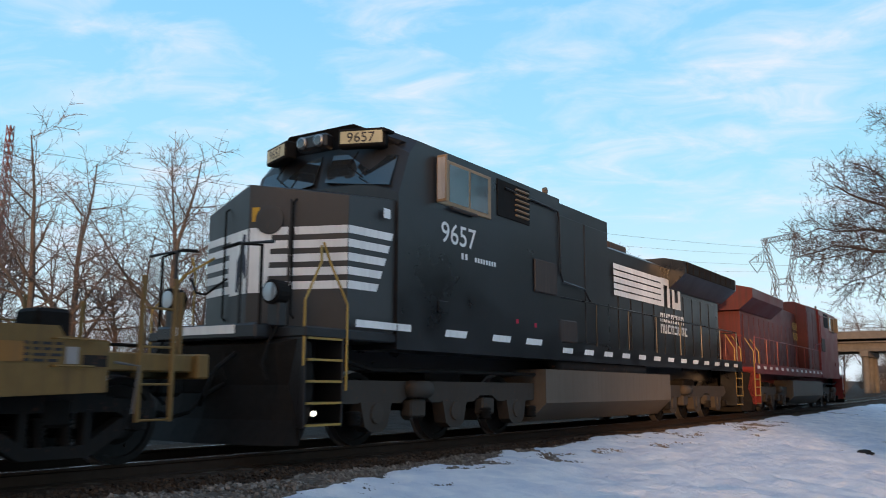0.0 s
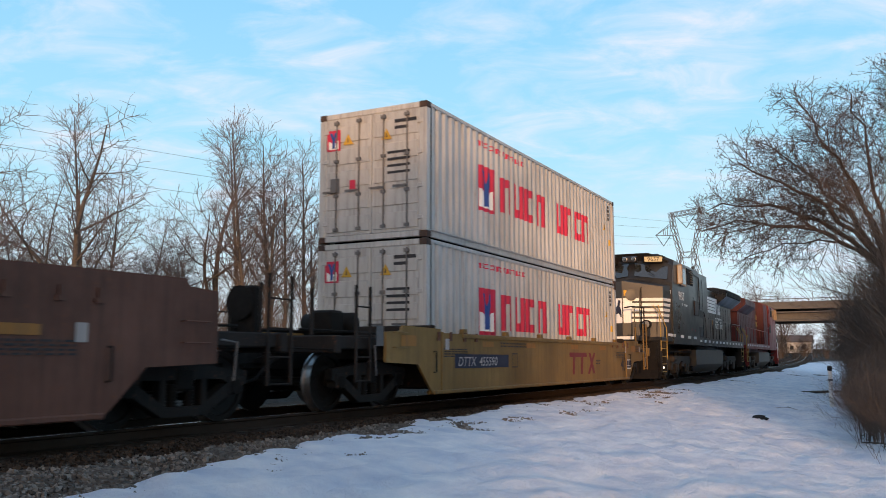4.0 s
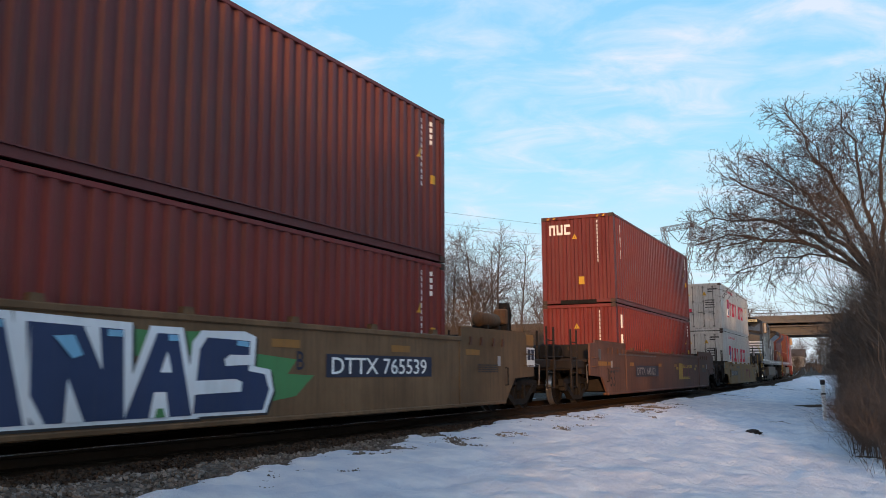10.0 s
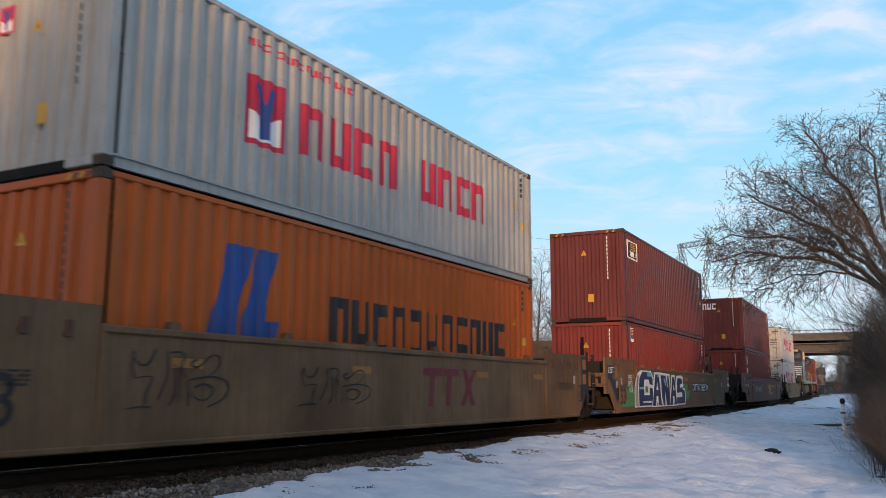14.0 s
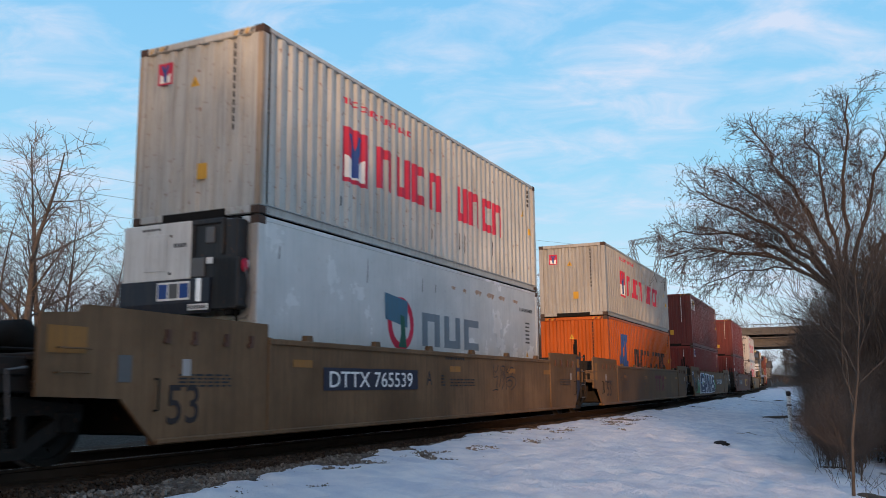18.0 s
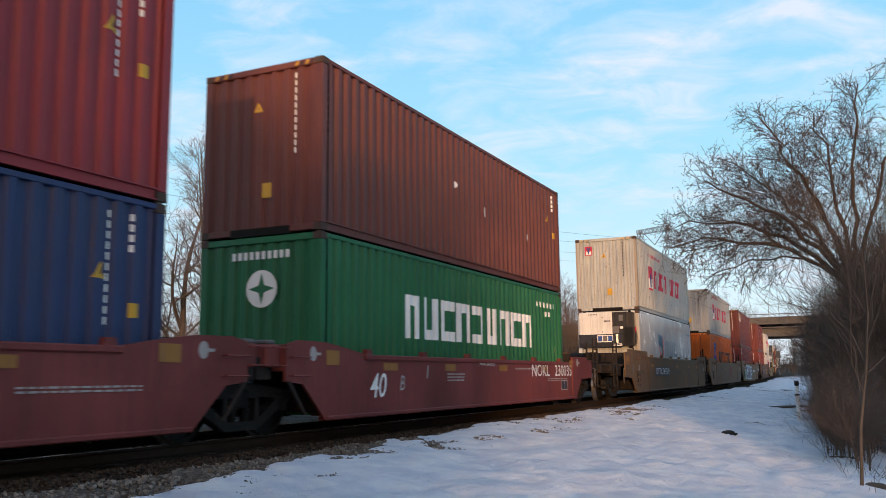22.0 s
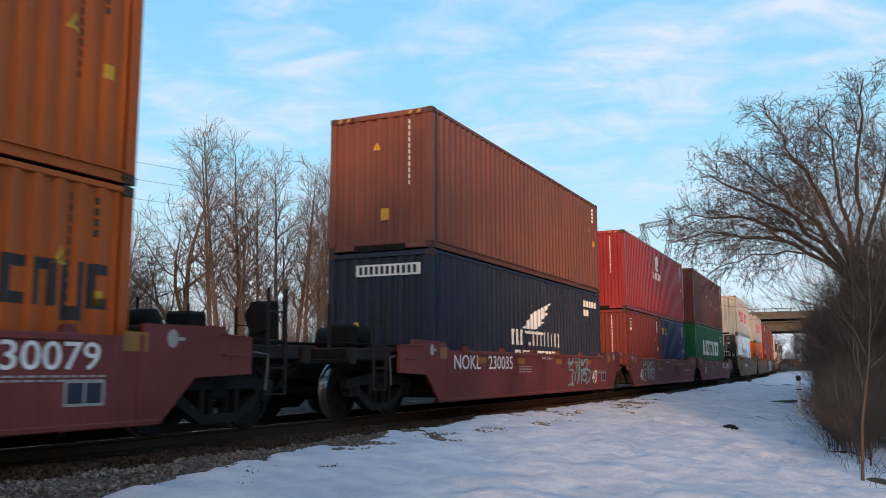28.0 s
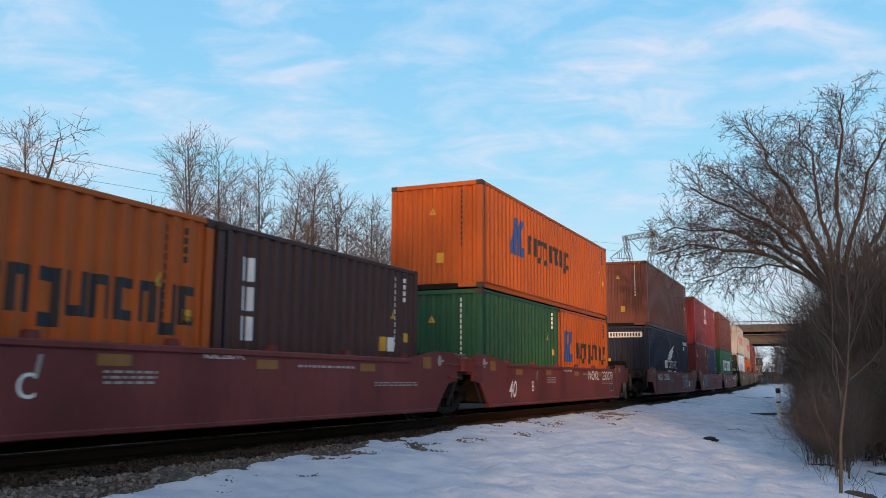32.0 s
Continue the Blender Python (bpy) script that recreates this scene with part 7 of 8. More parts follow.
    for sx in (-1, 1):
        part("pilot_plate", loft([[(sx * 10.28, y, 1.42), (sx * (10.40 + d), y, 1.36), (sx * (10.34 + d), y, 0.85), (sx * (10.42 + d), y, 0.42), (sx * (10.58 + d), y, 0.12), (sx * 10.28, y, 0.12)] for y, d in ((-1.42, -0.30), (-1.34, -0.12), (-1.1, 0.0), (-0.5, 0.10), (0.0, 0.14), (0.5, 0.10), (1.1, 0.0), (1.34, -0.12), (1.42, -0.30))]), IRON, lo, "snowplough pilot plate")
        coupler(lo, sx * 11.15, sx)
        part("anticlimber", Mesh().slab(*sorted((sx * 10.3, sx * 10.62)), -0.95, 0.95, 1.42, 1.62, 0.03), skin, lo)
        for y in (-0.55, 0.55):
            part("air_hose", Mesh().bent([(sx * 10.55, y, 1.25), (sx * 10.85, y, 1.05), (sx * 10.95, y * 0.8, 0.72), (sx * 10.9, y * 0.6, 0.6)], 0.03, 6), IRON, lo)
        for y in (-0.62, 0.62):
            handrail(lo, [(sx * 10.58, y, 1.6), (sx * 10.58, y, 2.65), (sx * 10.58, y * 1.9, 2.62)], skin, 0.024)
        loco_truck(lo, sx * 6.38)
    part("fuel_tank", loft([[(-3.55, -1.42, 1.18), (-3.55, -1.42, 0.55), (-3.55, -1.05, 0.20), (-3.55, 1.05, 0.20), (-3.55, 1.42, 0.55), (-3.55, 1.42, 1.18)], [(3.5, -1.42, 1.18), (3.5, -1.42, 0.55), (3.5, -1.05, 0.20), (3.5, 1.05, 0.20), (3.5, 1.42, 0.55), (3.5, 1.42, 1.18)]]), TANK, lo, "dusty fuel tank")
    part("air_tank", Mesh().turned([(0.10, -2.9), (0.19, -2.8), (0.19, 1.8), (0.10, 1.9)], "x", 16, (0, -1.22, 1.28)), GRIME, lo, smooth=True)
    part("battery_box", Mesh().slab(-3.2, -2.3, -1.52, -1.40, 1.72, 2.15, 0.02), SOOT, lo)
    return lo


ns = locomotive("locomotive", "black locomotive with white nose stripes, coupled facing backwards", BLACK, BLACK, None, paint("dusty_nose_black", (0.011, 0.0105, 0.0105), 0.5, 0.35, 0.02, (0.026, 0.021, 0.016), fade=0.3, spec=0.7))
ride(ns, 42.757)


for k in range(5):
    z = 2.90 - k * 0.19
    h = 0.11
    x1 = -8.47 - k * 0.075
    # the two front plates, then the nose side
    side = lambda x: -1.38 - 0.0876 * (x + 9.37) - 0.008
    part("nose_stripe", Mesh().add([(-9.372, side(-9.37), z), (x1 - 0.03, side(x1 - 0.03), z), (x1 + 0.01, side(x1 + 0.01), z + h), (-9.372, side(-9.37), z + h)], ((0, 1, 2, 3),)), WHITE, ns, "white nose stripe")
    part("nose_stripe", on_nose([(0.52 - 0.03 * k, z), (1.374, z), (1.374, z + h), (0.56 - 0.03 * k, z + h)]), WHITE, ns, "white nose stripe")
    part("nose_stripe", on_nose([(-0.66 + 0.02 * k, z), (-1.374, z), (-1.374, z + h), (-0.64 + 0.02 * k, z + h)]), WHITE, ns, "white nose stripe")
    part("nose_stripe", on_nose([(-0.30 + 0.02 * k, z), (-0.58, z), (-0.58, z + h), (-0.30 + 0.02 * k, z + h)], 0.038), WHITE, ns, "white nose stripe")
part("nose_panel", on_nose([(0.006, 2.10), (0.54, 2.10), (0.62, 2.42), (0.56, 3.01), (0.006, 3.01)]), WHITE, ns, "white nose panel")
part("nose_panel", on_nose([(-0.045, 2.10), (-0.30, 2.10), (-0.36, 3.01), (-0.045, 3.01)], 0.036), WHITE, ns, "white nose panel")
part("nose_emblem", on_nose([(0.34, 2.14), (0.26, 2.14), (0.24, 2.42), (0.14, 2.46), (0.06, 2.30), (0.02, 2.34), (0.04, 2.56), (0.10, 2.72), (0.06, 2.92), (0.14, 2.96), (0.20, 2.74), (0.32, 2.58)], 0.010), NAVY, ns, "black figure emblem")
mark("sill_stripe", shapes([rect(-9.34, 0, 0.92, 0.10)]), WHITE, ns, (0, 1.62), out=1.512)
mark("sill_stripe", shapes([rect(-8.42, 0, 0.33, 0.10)]), WHITE, ns, (0, 1.62), out=1.527)
mark("front_sill_stripe", shapes([rect(-0.60, 0, 1.2, 0.11)]), WHITE, ns, (0, 1.49), face="rear", out=10.625)
for k, x in enumerate((-7.2, -5.75, -4.55)):
    mark("sill_dash", shapes([rect(0, 0, 0.62, 0.11, 0.45)]), WHITE, ns, (x, 1.60), out=1.527)
for k in range(13):
    mark("sill_dash", shapes([rect(0, 0, 0.46, 0.105, 0.4)]), WHITE, ns, (-3.0 + k * 1.02, 1.50), out=1.506)
mark("road_number", letters("9657", 0.33, 0, 1.13), WHITE, ns, (-7.32, 3.07), out=1.527)
mark("small_print", shapes([rect(0, 0, 0.07, 0.10), rect(0.12, 0, 0.07, 0.10)] + [rect(0.42 + k * 0.09, 0, 0.06, 0.08) for k in range(8)]), WHITE, ns, (-6.72, 2.86), out=1.527)
for s in (-1, 1):
    for q in [o for o in scene.objects if o.parent is ns and o.name.startswith("number_board") and o.location.y * s > 0]:
        mark("board_number", letters("9657", 0.15, 0, 1.04), DARKMARK, q, (-0.23, 4.466), face="rear", out=0.106)
mark("hood_stripes", shapes([rect(0.94, k * 0.16, 3.3, 0.125) for k in range(5)]), WHITE, ns, (0, 3.02), out=1.0, label="five white stripes")
word(ns, None, 4.15, 5.95, 3.02, 0.78, 2, WHITE, "broad white block", out=1.0)
word(ns, None, 4.10, 6.10, 2.60, 0.24, 7, WHITE, "plain white block", out=1.0)
word(ns, None, 4.10, 6.40, 2.30, 0.24, 8, WHITE, "plain white block", out=1.0)
mark("nose_sticker", shapes([rect(0, 0, 0.16, 0.14)]), WHITE, ns, (-8.95 + 0.2, 3.2), out=1.50)
part("sticker", on_nose([(-0.07, 3.10), (-0.17, 3.10), (-0.17, 3.30), (-0.07, 3.30)], 0.036), YELLOW, ns, "yellow notice sticker")
mark("sticker", shapes([rect(0, 0, 0.09, 0.08)]), REDMARK, ns, (-4.9, 1.95), out=1.527)
mark("sticker", shapes([rect(0, 0, 0.09, 0.08)]), REDMARK, ns, (-4.2, 1.92), out=1.527)
step_lamp = part("step_lamp", Mesh().turned([(0.02, -0.02), (0.035, -0.015), (0.035, 0.02)], "y", 12, (-10.1, -1.49, 0.50)), LAMP, ns, "small lit step lamp")

cp = locomotive("locomotive", "grimy red locomotive with sooty hood leading the train", CPRED, paint("sooty_red_hood", (0.085, 0.015, 0.014), 0.5, 0.7, 0.06, (0.03, 0.02, 0.018)), WHITE, CPRED)
RIDERS.append((cp, 65.057, "turned"))
GOLD = paint("gold_marking", (0.55, 0.36, 0.10), 0.5, 0.2)
for z, n in ((3.4, 8), (2.95, 7)):
    for k in range(n):
        q = mark("word_block", shapes([rect(0, 0, 0.09, 0.32), rect(0.17, 0, 0.09, 0.32)]), GOLD, cp, (-0.6 + k * 0.34, z), out=1.0, label="plain gold block")
        q.matrix_basis = pose(0, 0, 0, 0, 0, 180)
for k in range(20):
    q = mark("sill_dash", shapes([rect(0, 0, 0.42, 0.10)]), WHITE, cp, (-10.0 + k * 0.98, 1.52), out=1.506)
    q.matrix_basis = pose(0, 0, 0, 0, 0, 180)


# ---- bare trees ----
def bare_tree(seed, height, spread=0.5, trunk=0.17, lean=(0, 0), levels=4, droop=0.0, first=0.30, kids=(9, 6, 5, 4), stems=1, twig=0.006, limb=0.55):
    """Trunk and limbs in one mesh, fine twigs in another."""
    rnd = random.Random(seed)
    wood, twigs = Mesh(), Mesh()

    def grow(p, way, length, r, level):
        n = 4 if level == 0 else 3
        pts, d = [p.copy()], way.copy()
        for k in range(n):
            wob = 0.06 if level == 0 else 0.20
            d = (d + Vector((rnd.gauss(0, wob), rnd.gauss(0, wob), rnd.gauss(0, wob * 0.6))) + Vector((0, 0, (0.16 if level else 0.10) - droop * level * 0.22))).normalized()
            pts.append(pts[-1] + d * (length / n))
        sides = 7 if level == 0 else 5 if level == 1 else 3
        m = wood if level < 2 else twigs
        for k in range(n):
            a, b = r * (1 - 0.78 * k / n), r * (1 - 0.78 * (k + 1) / n)
            tube(m, pts[k], pts[k + 1], a, b, sides)
        if level >= levels:
            return
        for k in range(kids[level]):
            f = first + (1 - first) * (k + rnd.random()) / kids[level] if level == 0 else 0.22 + 0.78 * (k + rnd.random()) / kids[level]
            i = min(n - 1, int(f * n))
            q = pts[i].lerp(pts[i + 1], f * n - i)
            axis = (pts[i + 1] - pts[i]).normalized()
            side = axis.orthogonal().normalized()
            side.rotate(Matrix.Rotation(rnd.uniform(0, math.tau), 3, axis))
            ang = rnd.uniform(0.55, 1.05) * (spread + 0.45)
            dd = (axis * math.cos(ang) + side * math.sin(ang)).normalized()
            ln = length * (limb - 0.55 * limb * f) * rnd.uniform(0.75, 1.25) if level == 0 else length * rnd.uniform(0.38, 0.62)
            grow(q, dd, ln * (1 + spread * 0.3), max(twig, r * (1 - 0.70 * f) * 0.52), level + 1)

    for s in range(stems):
        a = rnd.uniform(0, math.tau)
        off = Vector((math.cos(a), math.sin(a), 0)) * (0.0 if stems == 1 else 0.25)
        way = Vector((lean[0] + off.x * 0.5, lean[1] + off.y * 0.5, 1)).normalized()
        grow(off, way, height * (1 if s == 0 else rnd.uniform(0.7, 0.95)), trunk, 0)
    return wood, twigs


def grown(out, rnd, p, d, length, r, level, rule, twig=0.011):
    """One branch and all that grows on it. rule: for each level (bend, pull upwards, shoots a metre, first shoot, least and most angle, shoot length)."""
    bend, pull, dense, first, a0, a1, ratio = rule[level]
    n = max(2, min(9, round(length / (1.1, 0.65, 0.4, 0.3, 0.25)[level])))
    pts, d = [p.copy()], d.copy()
    for k in range(n):
        d = (d + Vector((rnd.gauss(0, bend), rnd.gauss(0, bend), rnd.gauss(0, bend) + pull))).normalized()
        pts.append(pts[-1] + d * (length / n))
    last = level == len(rule) - 1
    thin = 0.45 if last else 0.12 if level == 0 else 0.25
    radius = lambda f: r * (1 - (1 - thin) * f)
    m = out[0] if r > 0.022 and level < 3 else out[1]
    for k in range(n):
        tube(m, pts[k], pts[k + 1], radius(k / n), radius((k + 1) / n), 7 if level == 0 else 5 if r > 0.04 else 3)
    if last:
        return
    count = max(2, round(dense * length))
    spin = rnd.uniform(0, math.tau)
    for k in range(count):
        f = first + (1 - first) * (k + rnd.random()) / count
        i = min(n - 1, int(f * n))
        q = pts[i].lerp(pts[i + 1], min(1.0, f * n - i))
        axis = (pts[i + 1] - pts[i]).normalized()
        side = axis.orthogonal().normalized()
        spin += 2.4 + rnd.gauss(0, 0.3)
        side.rotate(Matrix.Rotation(spin, 3, axis))
        ang = radians(rnd.uniform(a0, a1))
        ln = ratio * rnd.uniform(0.65, 1.25) * (1 - 0.62 * f if level == 0 else 1 - 0.45 * f) * (1.0 if level == 0 else min(1.0, length * 0.75))
        grown(out, rnd, q, axis * math.cos(ang) + side * math.sin(ang), ln, max(twig, min(max(radius(f) * 0.62, 0.02), (0.017 if twig > 0.01 else 0.009) * ln + 0.004)), level + 1, rule, twig)


def upright_tree(seed, height, trunk, rule, stems=1, fork=0.0):
    rnd = random.Random(seed)
    out = Mesh(), Mesh()
    for k in range(stems):
        a = rnd.uniform(0, math.tau)
        off = Vector((math.cos(a), math.sin(a), 0)) * (0.35 if stems > 1 else 0)
        grown(out, rnd, off, Vector((off.x * 0.16, off.y * 0.16, 1)).normalized(), height * (1 if k == 0 else rnd.uniform(0.72, 0.96)), trunk * (1 if k == 0 else 0.8), 0, rule)
        if fork and k == 0:
            for q in range(2):
                a += rnd.uniform(1.4, 2.4)
                grown(out, rnd, Vector((0, 0, height * rnd.uniform(0.16, 0.36))), Vector((math.cos(a), math.sin(a), fork)).normalized(), height * rnd.uniform(0.40, 0.55), trunk * 0.55, 0, rule)
    return out


# straight stems with short upswept branches; crooked limbs; broad crowns
POPLAR = ((0.022, 0.02, 2.1, 0.26, 36, 58, 3.7), (0.07, 0.11, 3.4, 0.14, 30, 52, 1.5), (0.12, 0.08, 4.4, 0.12, 28, 55, 0.75), (0.2, 0.05, 0, 0, 0, 0, 0))
ELM = ((0.085, 0.03, 1.2, 0.20, 42, 70, 5.0), (0.13, 0.06, 2.4, 0.12, 36, 62, 2.0), (0.17, 0.03, 3.8, 0.10, 35, 62, 0.85), (0.24, 0.02, 0, 0, 0, 0, 0))
OAK = ((0.04, 0.02, 1.8, 0.24, 40, 64, 4.4), (0.10, 0.07, 3.6, 0.14, 34, 58, 1.7), (0.15, 0.05, 4.6, 0.10, 32, 58, 0.78), (0.22, 0.03, 0, 0, 0, 0, 0))


def tube(m, a, b, r, r2, n):
    w = (b - a)
    if w.length < 1e-6:
        return
    w.normalize()
    u = w.orthogonal().normalized()
    q = w.cross(u)
    i = len(m.v)
    for p, rr in ((a, r), (b, r2)):
        for k in range(n):
            c, s = math.cos(k * math.tau / n) * rr, math.sin(k * math.tau / n) * rr
            m.v.append((p.x + u.x * c + q.x * s, p.y + u.y * c + q.y * s, p.z + u.z * c + q.z * s))
    m.f += [(i + k, i + (k + 1) % n, i + n + (k + 1) % n, i + n + k) for k in range(n)]


def raw_mesh(name, m):
    me = bpy.data.meshes.new(name)
    me.from_pydata(m.v, [], m.f)
    me.update()
    return me


def tree(name, label, category, pair, bark, twig_mat, group=""):
    t = thing(name, label, category, group)
    part("trunk", raw_mesh("trunk", pair[0]), bark, t, smooth=True)
    part("crown", raw_mesh("crown", pair[1]), twig_mat, t, "fine bare twigs")
    return t


def at_bearing(az, dist):
    a = radians(az)
    return dist * math.cos(a), dist * math.sin(a)


def plant(kind, az, dist, top, turn):
    """Sets a copy of a tree at a bearing so that its top stands at an elevation in degrees."""
    x, y = at_bearing(az, dist)
    z = ground_height(x, y)
    tall = max(v.co.z for c in kind.children for v in c.data.vertices)
    size = (0.805 + dist * math.tan(radians(top * (1.05 if az > 28 else 1.0))) - z) / tall
    m = copy_thing(kind, pose(x, y, z - 0.1, 0, 0, turn))
    m.scale = (size, size, size)
    return m


WOODS = "bare trees beyond the track"
elm = tree("tree", "tall bare tree with heavy crooked limbs", "tree", upright_tree(43, 13.0, 0.25, ELM, fork=1.3), BARK, TWIG, WOODS)
poplar = [tree("tree", "tall bare tree with upswept grey branches", "tree", upright_tree(11 + k, 14.0, 0.19, POPLAR, stems=(2, 1, 3)[k]), BARK, TWIG, WOODS) for k in range(3)]
oak = [tree("tree", "bare spreading tree on the far side of the track", "tree", upright_tree(31 + k, 13.0, 0.20, OAK, stems=1 + k, fork=2.0), BARK, TWIG, WOODS) for k in range(2)]
scrub = tree("shrub", "low thicket of leafless scrub stems", "shrub", bare_tree(51, 4.0, 0.5, 0.035, levels=2, kids=(10, 7), first=0.1, stems=9, twig=0.006), SHRUB, SHRUB, "leafless scrub")
rnd = random.Random(5)
for az, dist, top, kind in ((59.6, 52, 16.4, elm), (57.2, 60, 15.0, elm), (51.6, 50, 15.9, elm), (50.3, 62, 15.6, poplar[0]), (62.5, 60, 13.5, oak[1]), (64.8, 55, 15.0, elm), (54.8, 70, 9.5, oak[0]), (47.2, 66, 9.5, oak[0]),
                            (43.3, 64, 14.0, elm), (41.6, 62, 15.2, poplar[1]), (40.6, 60, 15.8, poplar[0]), (39.4, 63, 14.9, poplar[2]), (37.5, 66, 14.5, poplar[1]), (36.6, 70, 13.6, poplar[0]), (35.2, 66, 13.9, poplar[2]),
                            (34.3, 70, 14.1, poplar[0]), (33.0, 72, 12.6, poplar[1]), (31.9, 70, 12.9, oak[1]), (30.4, 74, 11.9, oak[0]), (29.4, 76, 11.1, poplar[2]), (27.6, 82, 9.8, oak[1]), (25.9, 84, 10.3, oak[0]), (24.6, 86, 10.5, oak[1]),
                            (23.0, 92, 9.6, poplar[1]), (21.2, 100, 8.6, oak[0]), (19.6, 110, 7.6, oak[1]), (18.0, 115, 7.0, poplar[2]), (45.5, 75, 8.5, oak[1]), (49.0, 80, 8.0, oak[0]), (53.0, 78, 8.6, poplar[2])):
    plant(kind, az, dist, top, rnd.uniform(0, 360))
for k in range(46):
    az = 16 + k * 1.08 + rnd.uniform(-0.6, 0.6)
    dist = rnd.uniform(34, 74) + max(0, 30 - az) * 1.6
    plant(scrub, az, dist, rnd.uniform(3.6, 6.4), rnd.uniform(0, 360))
for k in range(60):
    sx = 4 + 150 * (k / 59) ** 1.7 + rnd.uniform(-1, 1)
    x, y, z, a = line(sx, 8.0 + rnd.uniform(0, 9))
    m = copy_thing(scrub, pose(x, y, ground_height(x, y) - 0.1, 0, 0, rnd.uniform(0, 360)))
    q = rnd.uniform(0.35, 0.62)
    m.scale = (q * 1.4, q * 1.4, q)
for k, (az, dist, top) in enumerate(((8.2, 205, 5.45), (7.0, 215, 4.9), (9.4, 210, 4.6), (10.3, 190, 4.3), (5.6, 330, 2.6), (6.4, 350, 2.4), (7.2, 320, 2.2), (4.6, 340, 2.9))):
    plant(oak[k % 2], az, dist, top, rnd.uniform(0, 360))
for o in (*poplar, *oak, scrub, elm):
    x, y = at_bearing(66 + 2.1 * (poplar + oak + [scrub, elm]).index(o), 70)
    o.matrix_basis = pose(x, y, ground_height(x, y) - 0.1)

# the spreading tree over the brush on the near side
def spreading_tree():
    """A short trunk that parts into long arching limbs, each fanning into fine twigs under a broad dome."""
    rnd = random.Random(6)
    wood, twigs = Mesh(), Mesh()
    boughs = ((0.07, 0.02, 5.0, 0.06, 26, 54, 1.3), (0.11, 0.01, 8.0, 0.06, 26, 58, 0.64), (0.16, 0.0, 9.0, 0.08, 26, 62, 0.30), (0.22, -0.02, 0, 0, 0, 0, 0))
    hanging = ((0.08, -0.05, 5.0, 0.06, 26, 54, 1.3), (0.12, -0.10, 8.0, 0.06, 26, 58, 0.74), (0.16, -0.08, 9.0, 0.08, 26, 62, 0.34), (0.22, -0.08, 0, 0, 0, 0, 0))

    def limb(start, mid, end, r, r_end, n, jit):
        pts = [start * (1 - t) ** 2 + mid * (2 * t * (1 - t)) + end * t * t + Vector((rnd.gauss(0, jit), rnd.gauss(0, jit), rnd.gauss(0, jit))) * min(1, 3 * t) for t in [i / n for i in range(n + 1)]]
        for i in range(n):
            tube(wood, pts[i], pts[i + 1], r + (r_end - r) * i / n, r + (r_end - r) * (i + 1) / n, 7 if r > 0.06 else 5)
        return pts

    fork = Vector((0.0, 0.55, 4.3))
    tube(wood, Vector((0, -0.25, -0.4)), Vector((0.05, 0.0, 2.2)), 0.30, 0.25, 10)
    tube(wood, Vector((0.05, 0.0, 2.2)), fork, 0.25, 0.20, 10)
    # each limb: how far out and up it ends, how far it leans from or towards the viewer, its arch and its girth
    for y, z, lean, arch, r in ((7.3, 7.5, 0.6, 2.3, 0.105), (6.7, 6.0, -0.8, 2.2, 0.065), (5.8, 5.0, 0.4, 1.8, 0.05), (7.9, 6.3, -0.4, 2.0, 0.07), (6.3, 9.2, -1.4, 1.6, 0.095), (5.2, 10.8, 1.2, 1.1, 0.09), (3.6, 12.0, -0.6, 0.8, 0.095), (1.8, 12.7, 1.4, 0.4, 0.09),
                                (-0.2, 12.9, -1.2, 0.2, 0.095), (-2.2, 12.5, 0.8, 0.6, 0.09), (-4.2, 11.4, -1.0, 1.0, 0.09), (-6.0, 9.4, 0.8, 1.4, 0.09), (2.6, 9.6, -3.0, 0.5, 0.06), (4.2, 8.6, 2.8, 0.8, 0.06)):
        start = fork.lerp(Vector((0.04, 0.0, 2.6)), rnd.random() * 0.35)
        end = Vector((lean, y * 0.90, 4.0 + (z - 4.0) * (0.80 if y > 3 else 0.84)))
        mid = start.lerp(end, 0.45) + Vector((rnd.gauss(0, 0.2), 0.25 * (1 if y < 0 else -1), arch))
        n = 12
        pts = limb(start, mid, end, r, 0.016, n, 0.07)
        size = (end - start).length
        spin = rnd.uniform(0, 6)
        for q in range(round(size * 2.7)):
            f = 0.30 + 0.70 * ((q + rnd.random()) / round(size * 2.7)) ** 0.85
            i = min(n - 1, int(f * n))
            at = pts[i].lerp(pts[i + 1], min(1.0, f * n - i))
            axis = (pts[i + 1] - pts[i]).normalized()
            side = axis.orthogonal().normalized()
            spin += 2.4 + rnd.gauss(0, 0.4)
            side.rotate(Matrix.Rotation(spin, 3, axis))
            an = radians(rnd.uniform(30, 58))
            way = axis * math.cos(an) + side * math.sin(an)
            low = way.z < 0.1 and abs(at.y) > 1.5
            ln = (2.7 - 1.75 * f) * rnd.uniform(0.7, 1.2) * (0.66 if low else 1.0)
            grown((wood, twigs), rnd, at, way, ln, max(0.009, 0.0080 * ln), 0, hanging if low else boughs, 0.0080)
    # wind-clipped dome: nothing grows past its outline
    def clipped(m):
        keep = Mesh()
        inside = [(x / 6.0) ** 2 + ((y + 0.6) / 7.4) ** 2 + (max(0.0, z - 6.0) / 5.6) ** 2 + (max(0.0, 6.0 - z) / 4.6) ** 2 * (abs(y) > 2.0) < 1.0 + 0.10 * math.sin(2.3 * y + 1.7 * x) + 0.08 * math.sin(3.1 * z) for x, y, z in m.v]
        place = {}
